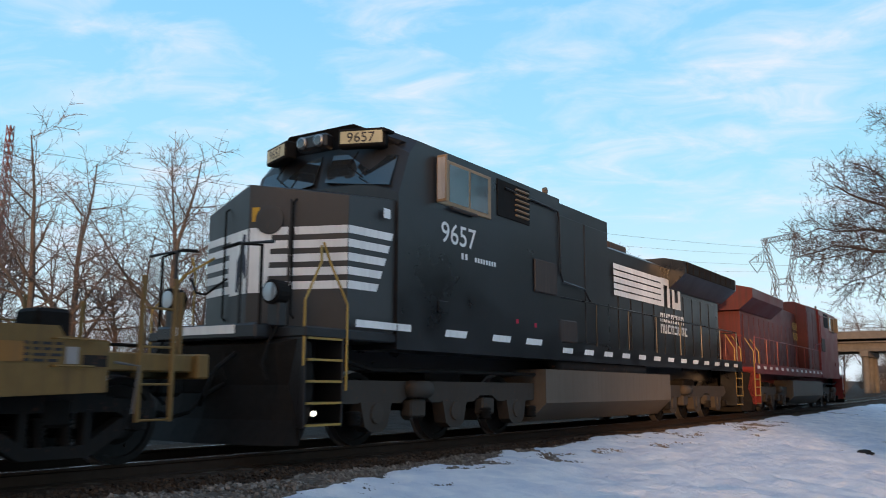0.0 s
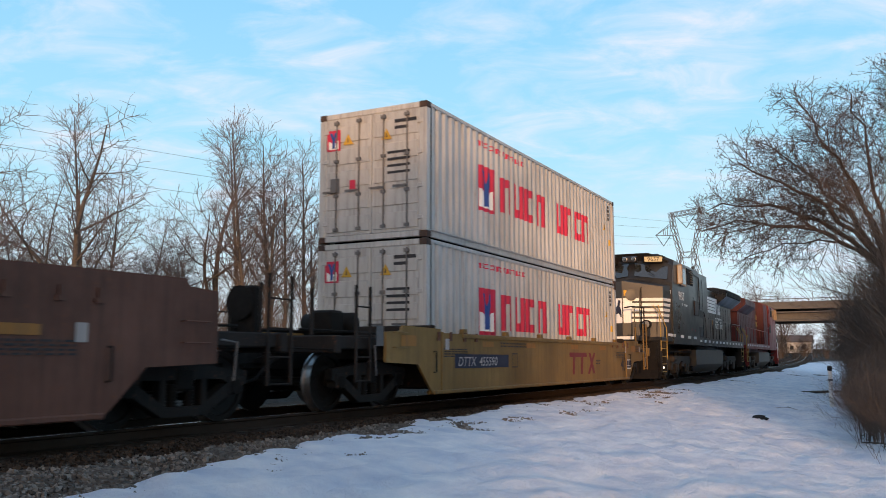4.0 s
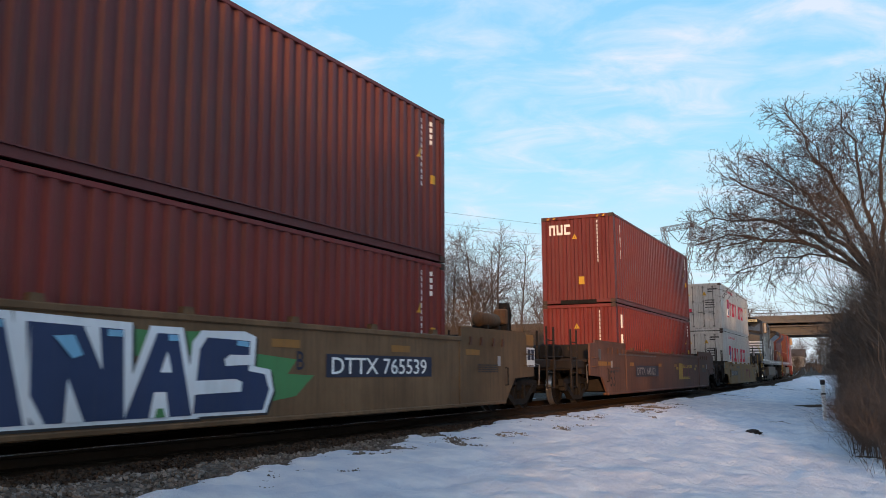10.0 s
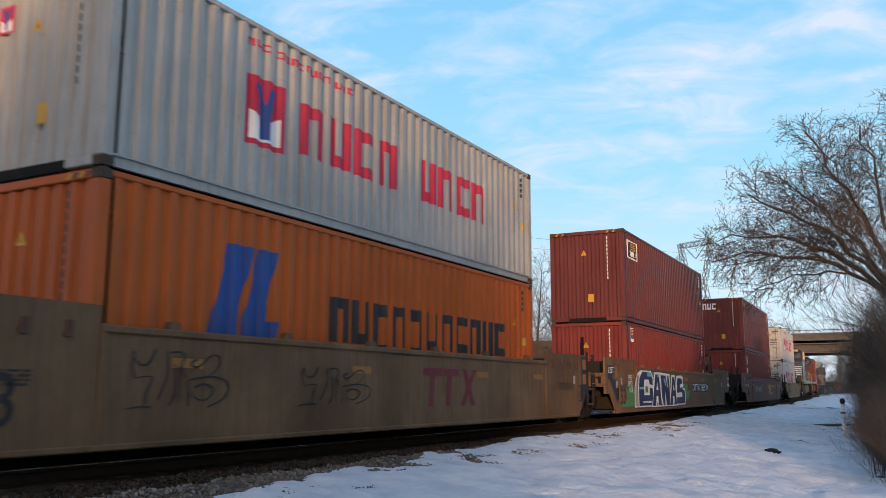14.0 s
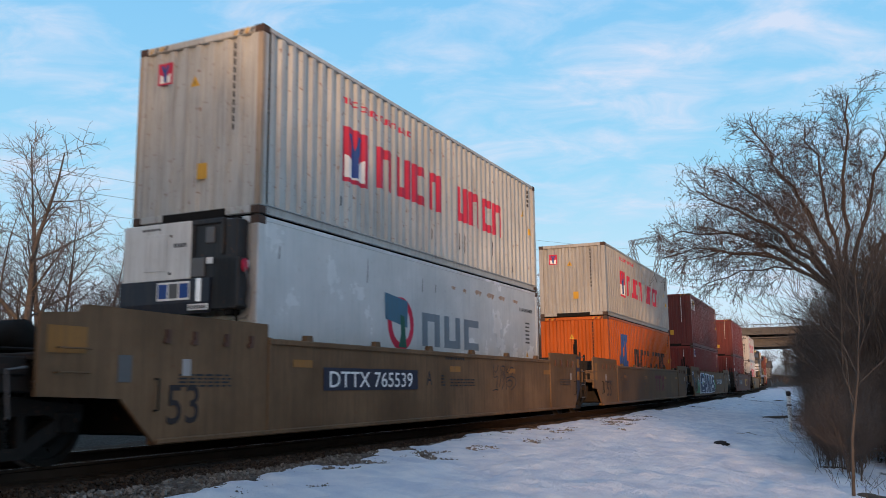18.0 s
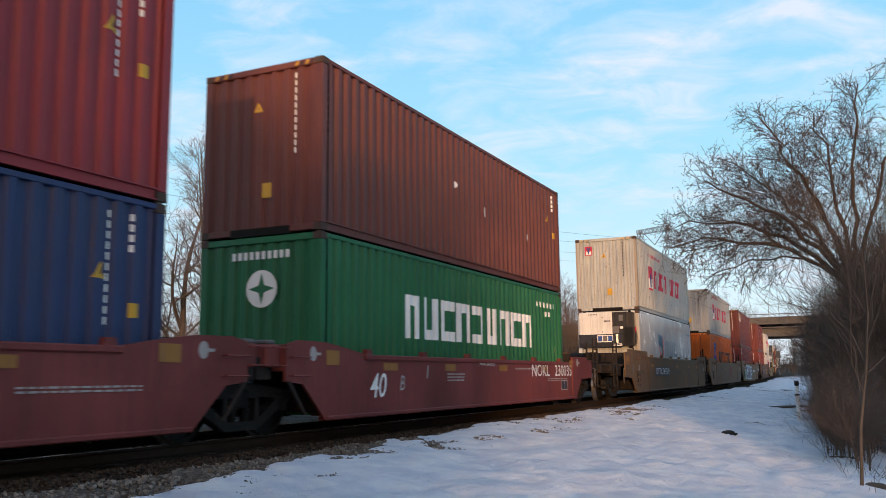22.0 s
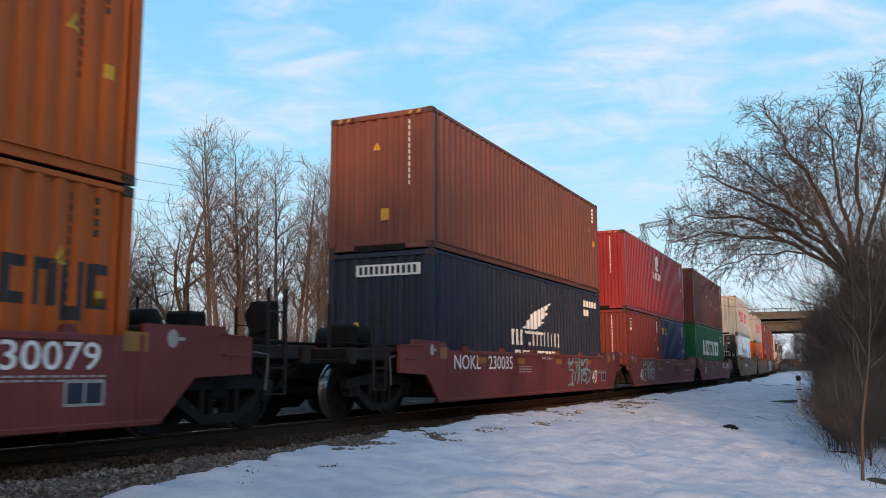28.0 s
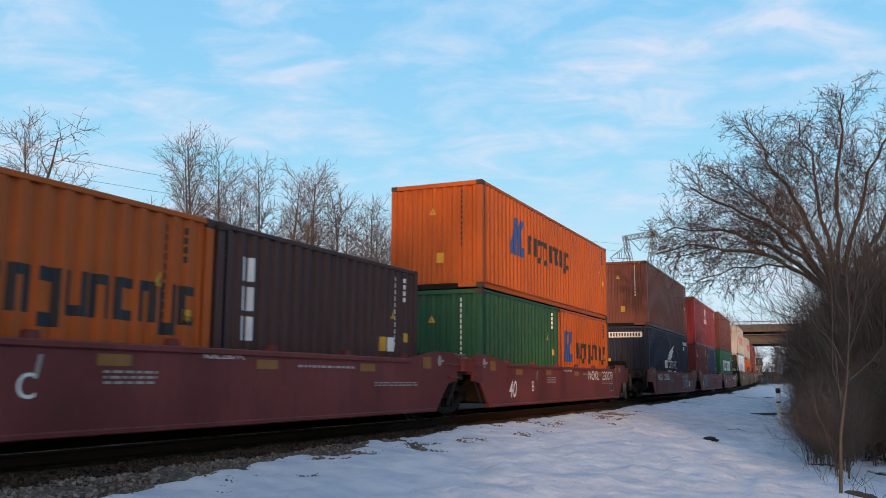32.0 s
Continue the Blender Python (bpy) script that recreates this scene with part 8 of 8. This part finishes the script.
        for f in m.f:
            if all(inside[i] for i in f):
                for i in f:
                    if i not in place:
                        place[i] = len(keep.v)
                        keep.v.append(m.v[i])
                keep.f.append(tuple(place[i] for i in f))
        return keep

    wood, twigs = clipped(wood), clipped(twigs)
    t = tree("tree", "wide bare tree leaning out over the snow, drooping twigs", "tree", (wood, twigs), DARKBARK, TREETWIG)
    t.matrix_basis = pose(32.0, 0.0, -0.5)


spreading_tree()

# brush along the right-of-way
brush = [tree("shrub", "tangled leafless brush beside the snow", "shrub", bare_tree(91 + k, 3.6, 0.45, 0.022, levels=3, kids=(9, 6, 4), first=0.06, stems=7, twig=0.005), SHRUB, SHRUB, "leafless brush") for k in range(3)]
for k in range(84):
    t = k / 83
    x = 17.5 + 100 * t ** 1.6
    y = 0.35 + (x - 19) * 0.042 - abs(rnd.gauss(0, 1)) * (1.0 + x * 0.03) - 0.75 - (1.4 if x < 22 else 0)
    m = copy_thing(brush[k % 3], pose(x, y, ground_height(x, y) - 0.05, 0, 0, rnd.uniform(0, 360)))
    s = rnd.uniform(0.75, 1.35) * (0.55 if x < 20 else 1.0 if x < 26 else 1.25 if x < 60 else 1.15)
    m.scale = (s * 0.95, s * 0.95, s)
for k in range(60):
    x = 18.6 + 42 * (k / 59) ** 1.3
    s = (0.42 + 0.018 * (x - 18.6)) * rnd.uniform(0.8, 1.2)
    y = 0.6 + (x - 17.7) * 0.1 - 1.1 * s - abs(rnd.gauss(0, 1)) * (0.35 + 0.02 * x)
    m = copy_thing(brush[k % 3], pose(x, y, ground_height(x, y) - 0.05, 0, 0, rnd.uniform(0, 360)))
    m.scale = (s, s, s)
for k in range(34):
    x, y = at_bearing(rnd.uniform(0.2, 3.2), rnd.uniform(14.5, 24))
    m = copy_thing(brush[k % 3], pose(x, y, ground_height(x, y) - 0.05, 0, 0, rnd.uniform(0, 360)))
    q = rnd.uniform(0.24, 0.42)
    m.scale = (q * 1.1, q * 1.1, q)
for k, o in enumerate(brush):
    o.matrix_basis = pose(24 + 3 * k, -4.5 - k, -0.7)


def sapling():
    t = tree("sapling", "thin bare sapling standing in the snow", "tree", bare_tree(121, 3.1, 0.55, 0.025, levels=2, kids=(11, 6), first=0.30, twig=0.0035), SAPLING, SAPLING)
    x, y = at_bearing(1.4, 13.0)
    t.matrix_basis = pose(x, y, ground_height(x, y) - 0.03, 0, 0, 50)
    return t


sapling()


def cedar():
    """A dark evergreen in the brush: a stem with many small leafy sprays."""
    r = random.Random(8)
    t = thing("evergreen", "dark evergreen shrub half hidden in brush", "shrub")
    part("trunk", Mesh().rod((0, 0, 0), (0, 0, 4.6), 0.10, 7, 0.02), DARKBARK, t)
    m = Mesh()
    for k in range(5200):
        z = 0.3 + 4.4 * r.random() ** 0.8
        rad = (1.5 * (1 - z / 5.0) + 0.12) * (0.35 + 0.65 * r.random() ** 0.5)
        a = r.uniform(0, math.tau)
        p = Vector((math.cos(a) * rad, math.sin(a) * rad, z))
        u = Vector((math.cos(a) + r.gauss(0, 0.5), math.sin(a) + r.gauss(0, 0.5), r.gauss(0.1, 0.5))).normalized() * r.uniform(0.10, 0.22)
        w = u.orthogonal().normalized() * 0.035
        m.add([p, p + u * 0.5 + w, p + u, p + u * 0.5 - w], ((0, 1, 2, 3),))
    part("foliage", raw_mesh("foliage", m), plain("evergreen_leaves", (0.030, 0.034, 0.018), 0.8, 0, 0.4, 6, 0.2), t)
    return t


c0 = cedar()
for k, (x, y, s) in enumerate(((22.5, -2.0, 0.95), (26.0, -1.5, 1.25), (29.5, -1.9, 1.35), (24.0, -3.2, 1.3), (36.0, -1.2, 1.1), (48.0, -0.2, 1.1), (20.8, -2.9, 0.8), (33.0, -1.7, 1.25), (42.0, -0.9, 1.2), (56.0, 0.1, 1.2), (27.0, -3.4, 1.6), (23.4, -1.7, 0.6), (19.6, -0.55, 0.36), (21.8, -0.2, 0.45), (25.5, 0.1, 0.5))):
    m = c0 if k == 0 else copy_thing(c0, pose(0, 0, 0))
    m.matrix_basis = pose(x, y, ground_height(x, y) - 0.1, 0, 0, 70 * k)
    m.scale = (s, s, s)


# an unseen grove, added behind the viewer, keeps the low sun off the nearest stretch of track
for k in range(72):
    y = -2.5 - 15 * rnd.random()
    x = 15.0 - 2.36 * (8 - y) - 40 * rnd.random()
    kind = (oak[0], oak[1], poplar[1], c0, scrub, elm)[k % 6]
    m = copy_thing(kind, pose(x, y, ground_height(x, y) - 0.1, 0, 0, rnd.uniform(0, 360)))
    q = rnd.uniform(0.52, 0.78) * (1.9 if kind is c0 or kind is scrub else 1.0)
    m.scale = (q, q, q)
# more unseen trees, added to keep the low sun off the brush
for k in range(22):
    y = -6.0 - 10 * rnd.random()
    x = 15.0 + 17 * rnd.random() + 2.36 * y
    kind = (oak[0], c0, poplar[2], c0, oak[1])[k % 5]
    m = copy_thing(kind, pose(x, y, ground_height(x, y) - 0.1, 0, 0, rnd.uniform(0, 360)))
    q = rnd.uniform(0.45, 0.7) * (1.9 if kind is c0 else 1.0)
    m.scale = (q, q, q)
# unseen oaks added behind the viewer to block part of the sky
for k in range(12):
    x, y = at_bearing(222 + 80 * k / 11, rnd.uniform(24, 40))
    m = copy_thing(oak[k % 2], pose(x, y, ground_height(x, y) - 0.1, 0, 0, rnd.uniform(0, 360)))
    q = rnd.uniform(0.6, 0.95)
    m.scale = (q, q, q)

# ---- bridge ----
bridge = thing("road_bridge", "concrete road overbridge with steel parapet rail", "bridge")
BX0, BX1, BY0, BY1 = 150.0, 163.0, -60.0, 85.0
part("deck", Mesh().slab(BX0, BX1, BY0, BY1, 8.5, 9.0, 0.05), CONC, bridge)
for x in (BX0, BX1 - 0.4):
    part("parapet", Mesh().slab(x, x + 0.4, BY0, BY1, 8.35, 10.15, 0.05), CONC, bridge)
    rail = part("parapet_rail", Mesh().rod((x + 0.2, BY0, 10.62), (x + 0.2, BY1, 10.62), 0.06, 6), GALV, bridge)
    for k in range(73):
        part("rail_post", shared("rail_post", lambda: Mesh().slab(-0.05, 0.05, -0.05, 0.05, 10.12, 10.62, 0.01)), GALV, rail, at=(x + 0.2, BY0 + 0.5 + k * 2.0, 0))
for k in range(5):
    x = BX0 + 1.0 + k * 2.7
    part("girder", Mesh().prism([(x - 0.35, 7.0), (x + 0.35, 7.0), (x + 0.35, 7.15), (x + 0.1, 7.3), (x + 0.1, 8.3), (x + 0.45, 8.52), (x - 0.45, 8.52), (x - 0.1, 8.3), (x - 0.1, 7.3), (x - 0.35, 7.15)], BY0, BY1), CONC, bridge)
for y in (22.0, 4.0):
    part("pier_cap", Mesh().slab(BX0 + 0.4, BX1 - 0.4, y - 0.6, y + 0.6, 6.2, 7.02, 0.05), CONC, bridge)
    for x in (BX0 + 1.5, (BX0 + BX1) / 2, BX1 - 1.5):
        part("pier", Mesh().rod((x, y, -0.6), (x, y, 6.25), 0.5, 16), CONC, bridge)
for y0, y1 in ((38.0, 85.0), (-60.0, -14.0)):
    near = y0 if y0 > 0 else y1
    far = y1 if y0 > 0 else y0
    part("embankment", Mesh().add([(BX0 - 9, far, -0.8), (BX1 + 9, far, -0.8), (BX1 + 2, far, 8.4), (BX0 - 2, far, 8.4), (BX0 - 1, near - (7 if near > 0 else -7), -0.8), (BX1 + 1, near - (7 if near > 0 else -7), -0.8), (BX1, near + (2 if near > 0 else -2), 8.4), (BX0, near + (2 if near > 0 else -2), 8.4)],
                                  ((0, 1, 2, 3), (4, 7, 6, 5), (0, 4, 5, 1), (0, 3, 7, 4), (1, 5, 6, 2), (3, 2, 6, 7))), plain("grassy_bank", (0.11, 0.09, 0.06), 0.95, 0, 0.4, 0.8, 0.6), bridge)


# ---- power line ----
def beams(m, pairs, r):
    for a, b in pairs:
        m.rod(a, b, r, 4)


def pylon(label, base, yaw, size):
    """A lattice tower: two leaning masts, a bridge beam, side arms and hanging insulators."""
    t = thing("transmission_tower", label, "pylon", "transmission towers")
    for s in (-1, 1):
        m = Mesh()
        span = lambda z: 2.1 + 2.8 * ((z - 29) / 11) ** 0.8 if z > 29 else 2.1 + 3.6 * (29 - z) / 29
        corners = lambda z: [(s * span(z) + a * (0.5 + max(0, 29 - z) * 0.02), b * (0.6 + max(0, 29 - z) * 0.08), z) for a, b in ((-1, -1), (1, -1), (1, 1), (-1, 1))]
        levels = [0, 5, 10, 15, 19, 23, 26, 29, 31, 33, 35, 37, 38.8, 40]
        for z0, z1 in zip(levels, levels[1:]):
            a, b = corners(z0), corners(z1)
            for k in range(4):
                beams(m, [(a[k], b[k]), (a[k], b[(k + 1) % 4]), (a[(k + 1) % 4], b[k])], 0.058)
        part("lattice_mast", m, GALV, t)
    m = Mesh()
    for y in (-0.5, 0.5):
        beams(m, [((-5.2, y, 40), (5.2, y, 40)), ((-5.2, y, 38.8), (5.2, y, 38.8))], 0.075)
        for k in range(8):
            x = -5.2 + k * 1.3
            beams(m, [((x, y, 38.8), (x + 0.65, y, 40)), ((x + 0.65, y, 40), (x + 1.3, y, 38.8))], 0.06)
    part("cross_beam", m, GALV, t)
    m = Mesh()
    for z in (29, 27.6):
        beams(m, [((-2.6, 0.6, z), (2.6, 0.6, z)), ((-2.6, -0.6, z), (2.6, -0.6, z))], 0.07)
    beams(m, [((-2.1, 0, 29), (0, 0, 27.6)), ((2.1, 0, 29), (0, 0, 27.6))], 0.07)
    part("waist_beam", m, GALV, t)
    for s in (-1, 1):
        m = Mesh()
        for y in (-0.6, 0.6):
            beams(m, [((s * 4.4, y, 37.2), (s * 10.2, 0, 34.6)), ((s * 4.0, y, 33.8), (s * 10.2, 0, 34.6)), ((s * 5.6, y * 0.8, 36.5), (s * 5.8, y * 0.8, 34.0)), ((s * 7.2, y * 0.5, 35.8), (s * 7.2, y * 0.5, 34.2))], 0.075)
        part("side_arm", m, GALV, t)
        m = Mesh()
        beams(m, [((s * 10.0, 0, 34.6), (s * 7.6, 0, 31.4)), ((s * 5.2, 0, 34.0), (s * 7.6, 0, 31.4))], 0.09)
        part("insulator_string", m, GLASS, t)
    m = Mesh()
    beams(m, [((-3.2, 0, 38.8), (0, 0, 35.4)), ((3.2, 0, 38.8), (0, 0, 35.4))], 0.09)
    part("insulator_string", m, GLASS, t)
    t.matrix_basis = pose(*base, 0, 0, yaw)
    t.scale = (size * 1.04, size, size)
    return t


tx, ty = at_bearing(12.55, 246)
pylon("grey lattice transmission tower with a broad portal head", (tx, ty, -0.5), 90 + 12.5 - 40, 1.06)
mx, my = at_bearing(61.6, 125)
mast = thing("lattice_mast", "slim rust-red lattice mast behind bare trees", "mast")
mm = Mesh()
for k in range(22):
    z0, z1 = k * 1.62, (k + 1) * 1.62
    w0, w1 = 0.75 - 0.020 * k, 0.75 - 0.020 * (k + 1)
    cs = ((-1, -1), (1, -1), (1, 1), (-1, 1))
    for i in range(4):
        a, b = cs[i], cs[(i + 1) % 4]
        beams(mm, [((a[0] * w0, a[1] * w0, z0), (a[0] * w1, a[1] * w1, z1)), ((a[0] * w0, a[1] * w0, z0), (b[0] * w1, b[1] * w1, z1)), ((b[0] * w0, b[1] * w0, z0), (a[0] * w1, a[1] * w1, z1))], 0.06)
part("lattice", mm, plain("rust_red_steel", (0.20, 0.075, 0.06), 0.7, 0.2), mast)
mast.matrix_basis = pose(mx, my, -0.5, 0, 0, 20)
for k, (el0, el1) in enumerate(((13.6, 8.6), (12.4, 8.35), (10.9, 7.6), (9.6, 7.3))):
    a0, a1 = at_bearing(72, 120), at_bearing(12.55 + (k % 2) * 1.6 - 0.8, 246)
    p0, p1 = Vector((*a0, 0.8 + 120 * math.tan(radians(el0 + 0.9)))), Vector((*a1, 0.8 + 246 * math.tan(radians(el1))))
    pts = [p0.lerp(p1, i / 24) - Vector((0, 0, 5.0 * 4 * (i / 24) * (1 - i / 24) * 0.5)) for i in range(25)]
    cable = Mesh().bent(pts, 0.027, 4)
    tagged(part("power_cable", cable, IRON, None, "thin dark overhead power cable"), category="cable", group="overhead cables")
# a line-side pole with a crossarm among the trees
px, py = at_bearing(28.72, 58)
pole = thing("signal_pole", "weathered line-side pole with a dark plate", "pole")
part("post", Mesh().rod((0, 0, 0), (0, 0, 7.3), 0.13, 10, 0.10), TIE, pole)
part("plate", Mesh().slab(-0.06, 0.06, -0.75, 0.75, 5.7, 6.5, 0.02), TIE, pole)
pole.matrix_basis = pose(px, py, ground_height(px, py), 0, 0, 28)

# ---- small things on the snow ----
x, y = at_bearing(4.54, 25.7)
marker = thing("marker_post", "white plastic marker post with a dark cap", "post")
part("stake", Mesh().slab(-0.05, 0.05, -0.05, 0.05, 0, 0.98, 0.02), WHITE, marker)
part("cap", Mesh().slab(-0.056, 0.056, -0.056, 0.056, 0.98, 1.12, 0.02), DARKMARK, marker)
part("band", Mesh().box(-0.053, 0.053, -0.053, 0.053, 0.72, 0.76), DARKMARK, marker)
marker.matrix_basis = pose(x, y, ground_height(x, y) - 0.02, 0, 1.5, 20)


def lump(name, label, x, y, w, h, mat, seed):
    r = random.Random(seed)
    m = Mesh()
    prof = []
    for i in range(6):
        a = i / 5 * math.pi / 2
        prof.append((w * math.cos(a), h * math.sin(a)))
    n = 14
    for i, (rad, z) in enumerate(prof):
        for k in range(n):
            q = 1 + 0.28 * r.uniform(-1, 1)
            m.v.append((max(0.004, rad) * math.cos(k * math.tau / n) * q * 1.5, max(0.004, rad) * math.sin(k * math.tau / n) * q * 0.7, z - 0.03))
    m.f = [(i * n + k, i * n + (k + 1) % n, (i + 1) * n + (k + 1) % n, (i + 1) * n + k) for i in range(5) for k in range(n)]
    ob = tagged(part(name, m, mat, None, label), category="debris")
    ob.matrix_basis = pose(x, y, ground_height(x, y), 0, 0, r.uniform(0, 360))


x, y = at_bearing(8.65, 19.6)
lump("dead_branch", "dark clump of dead wood lying on snow", x, y, 0.24, 0.10, IRON, 1)
SOIL = plain("frozen_soil", (0.085, 0.066, 0.05), 0.95, 0, 0.4, 9, 0.8)
for k, (az, el, w) in enumerate(((12.3, -2.18, 0.34), (11.2, -1.95, 0.26), (5.1, -2.14, 0.7), (5.3, -1.7, 0.6), (4.0, -2.3, 0.8), (3.4, -3.0, 0.5), (17.5, -3.2, 0.22), (18.2, -3.0, 0.16), (2.4, -4.6, 0.2), (0.9, -5.7, 0.3), (5.6, -1.2, 0.8), (3.0, -4.2, 0.08))):
    d = 1.32 / math.tan(radians(-el))
    x, y = at_bearing(az, d)
    lump("soil_patch", "patch of bare frozen soil in the snow", x, y, w, 0.05, SOIL, 20 + k)


def grass(x, y, seed, n=9, h=0.34):
    r = random.Random(seed)
    m = Mesh()
    for k in range(n):
        a = r.uniform(0, math.tau)
        p = Vector((r.gauss(0, 0.16), r.gauss(0, 0.16), 0))
        q = p + Vector((math.cos(a) * r.uniform(0.05, 0.3), math.sin(a) * r.uniform(0.05, 0.3), h * r.uniform(0.4, 1.1)))
        tube(m, p, q, 0.004, 0.0015, 3)
    ob = tagged(part("grass_tuft", raw_mesh("grass_tuft", m), SAPLING, None, "dry weed stems poking through snow"), category="weeds", group="dry weeds", kind="stuff")
    ob.matrix_basis = pose(x, y, ground_height(x, y) - 0.02)


for k, (az, d) in enumerate(((2.6, 15), (1.9, 14), (3.4, 19), (3.9, 22), (0.6, 12.6), (0.9, 13.6), (2.9, 17), (4.2, 26), (4.6, 30), (1.4, 17.5), (2.2, 19.5), (3.1, 24))):
    grass(*at_bearing(az, d), 60 + k)


# ---- beyond the bridge ----
for k in range(16):
    x, y = at_bearing(3.2 + 0.36 * k + rnd.uniform(-0.1, 0.1), rnd.uniform(185, 240))
    m = copy_thing(scrub, pose(x, y, ground_height(x, y) - 0.2, 0, 0, rnd.uniform(0, 360)))
    m.scale = (1.3, 1.3, rnd.uniform(0.8, 1.3))

def house(x, y, w, d, h, turn, wall, n):
    hs = thing("house", "small pale house beyond the bridge", "house", "distant houses")
    part("wall", Mesh().box(-w / 2, w / 2, -d / 2, d / 2, 0, h), wall, hs)
    part("roof", Mesh().prism([(-w / 2 - 0.4, h), (w / 2 + 0.4, h), (0, h + w * 0.32)], -d / 2 - 0.4, d / 2 + 0.4), plain("roof_shingle", (0.10, 0.09, 0.09), 0.9), hs)
    for k in range(n):
        part("window", shared("far_window", lambda: Mesh().slab(-0.06, 0.06, -0.55, 0.55, 0, 1.3, 0.02)), GLASS, hs, at=(-w / 2 - 0.03, -d / 2 + (k + 0.7) * d / n * 0.9, 1.1))
    hs.matrix_basis = pose(x, y, ground_height(x, y), 0, 0, turn)


SIDING = paint("white_siding", (0.42, 0.42, 0.42), 0.6, 0.1, 0)
for k, (az, d) in enumerate(((6.5, 330), (7.4, 345))):
    house(*at_bearing(az, d), 8, 12, 3.6, 10 * k, SIDING, 3)

# ---- sleepers and stones ----
TIE_MESH = Mesh().slab(-0.115, 0.115, -1.3, 1.3, -0.34, -0.165, 0.015).data("sleeper")
for k in range(200):
    s = -8 + k * 0.52
    x, y, z, a = line(s)
    part("sleeper", TIE_MESH, TIE, track, at=(x, y, z), turn=(0, 0, math.degrees(a) + 1.2 * noise.noise((k * 3.3, 0, 0))))
rest = Mesh()
for k in range(420):
    s = 96.5 + k * 0.52
    x, y, z, a = line(s)
    rest.box(x - 0.115, x + 0.115, y - 1.3, y + 1.3, z - 0.34, z - 0.165)
tagged(part("sleepers_far", rest, TIE, track), kind="stuff")


def stones():
    r = random.Random(9)
    m = Mesh()
    cube = [(-1, -1, -1), (1, -1, -1), (1, 1, -1), (-1, 1, -1), (-1, -1, 1), (1, -1, 1), (1, 1, 1), (-1, 1, 1)]
    faces = ((0, 3, 2, 1), (4, 5, 6, 7), (0, 1, 5, 4), (1, 2, 6, 5), (2, 3, 7, 6), (3, 0, 4, 7))
    prof = ((-6.2, -0.95), (-5.0, -0.66), (-4.2, -0.47), (-3.4, -0.30), (-2.7, -0.22), (-2.0, -0.17), (-1.5, -0.16), (1.6, -0.17))
    inner = Mesh()
    for k in range(26000):
        s = 3.0 + 26 * r.random() ** 1.5
        w = -1.35 - 2.9 * r.random()
        h = next(a[1] + (b[1] - a[1]) * (w - a[0]) / (b[0] - a[0]) for a, b in zip(prof, prof[1:]) if a[0] <= w <= b[0])
        x, y, z, a = line(s, w)
        size = r.uniform(0.010, 0.023)
        rot = Euler((r.uniform(0, 6), r.uniform(0, 6), r.uniform(0, 6))).to_matrix()
        c = Vector((x, y, z + h + bed_bump(s, w) + size * 0.35))
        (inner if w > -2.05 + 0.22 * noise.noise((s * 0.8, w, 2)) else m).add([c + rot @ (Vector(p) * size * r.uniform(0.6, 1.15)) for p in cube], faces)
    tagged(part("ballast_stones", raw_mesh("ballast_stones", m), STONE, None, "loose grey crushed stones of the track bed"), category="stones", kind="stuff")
    tagged(part("ballast_stones", raw_mesh("ballast_stones", inner), DARKSTONE, None, "oil-stained stones beside the rail, shade in their brown"), category="stones", kind="stuff")


stones()


# ---- motion of the train ----
TRAVEL = (
    (0.0, -24.56), (1.0, -18.87), (2.0, -13.14), (3.0, -7.44), (3.5, -4.73), (5.5, 6.64), (6.0, 9.50), (7.0, 15.19),
    (8.0, 21.00), (9.0, 26.95), (10.0, 32.78), (11.0, 38.46), (12.0, 44.39), (13.0, 50.37), (14.0, 56.19), (14.5, 59.07),
    (16.5, 70.80), (17.0, 73.76), (18.0, 79.58), (19.0, 85.31), (20.0, 91.22), (21.0, 97.17), (22.0, 103.09), (23.0, 108.88),
    (24.0, 114.83), (25.0, 120.76), (25.5, 123.69), (27.5, 135.35), (28.0, 138.27), (29.0, 144.13), (30.0, 150.03), (31.0, 155.87),
    (32.0, 161.70),
)


def motions():
    """Every car, locomotive and container glides along the line; the wheels roll."""
    slack = ((0, 0.42), (19, 0.42), (20, 0.10), (20.5, 0.0), (32, 0.0))      # the rear cars run out their slack
    for ob, s0, lift in RIDERS:
        give = [np.interp(t, [q[0] for q in slack], [q[1] for q in slack]) if s0 < -75 else 0.0 for t, s in TRAVEL]
        if lift == "turned":
            rows = [(t, on_track(s0 + s) @ pose(0, 0, 0, 0, 0, 180)) for t, s in TRAVEL]
        else:
            rows = [(t, on_track(s0 + s + g) @ pose(0, 0, lift)) for (t, s), g in zip(TRAVEL, give)]
        walk(ob, rows)
    ts, ss = [t for t, s in TRAVEL], [s for t, s in TRAVEL]
    for w, at, r in WHEELS:
        top = w.parent.parent
        back = -1 if top is cp else 1
        rows = []
        for k in range(0, 321):
            t = k / 10
            a = math.degrees(np.interp(t, ts, ss) / r) * back
            rows.append((t, pose(*at, 0, a, 0)))
        walk(w, rows)


motions()
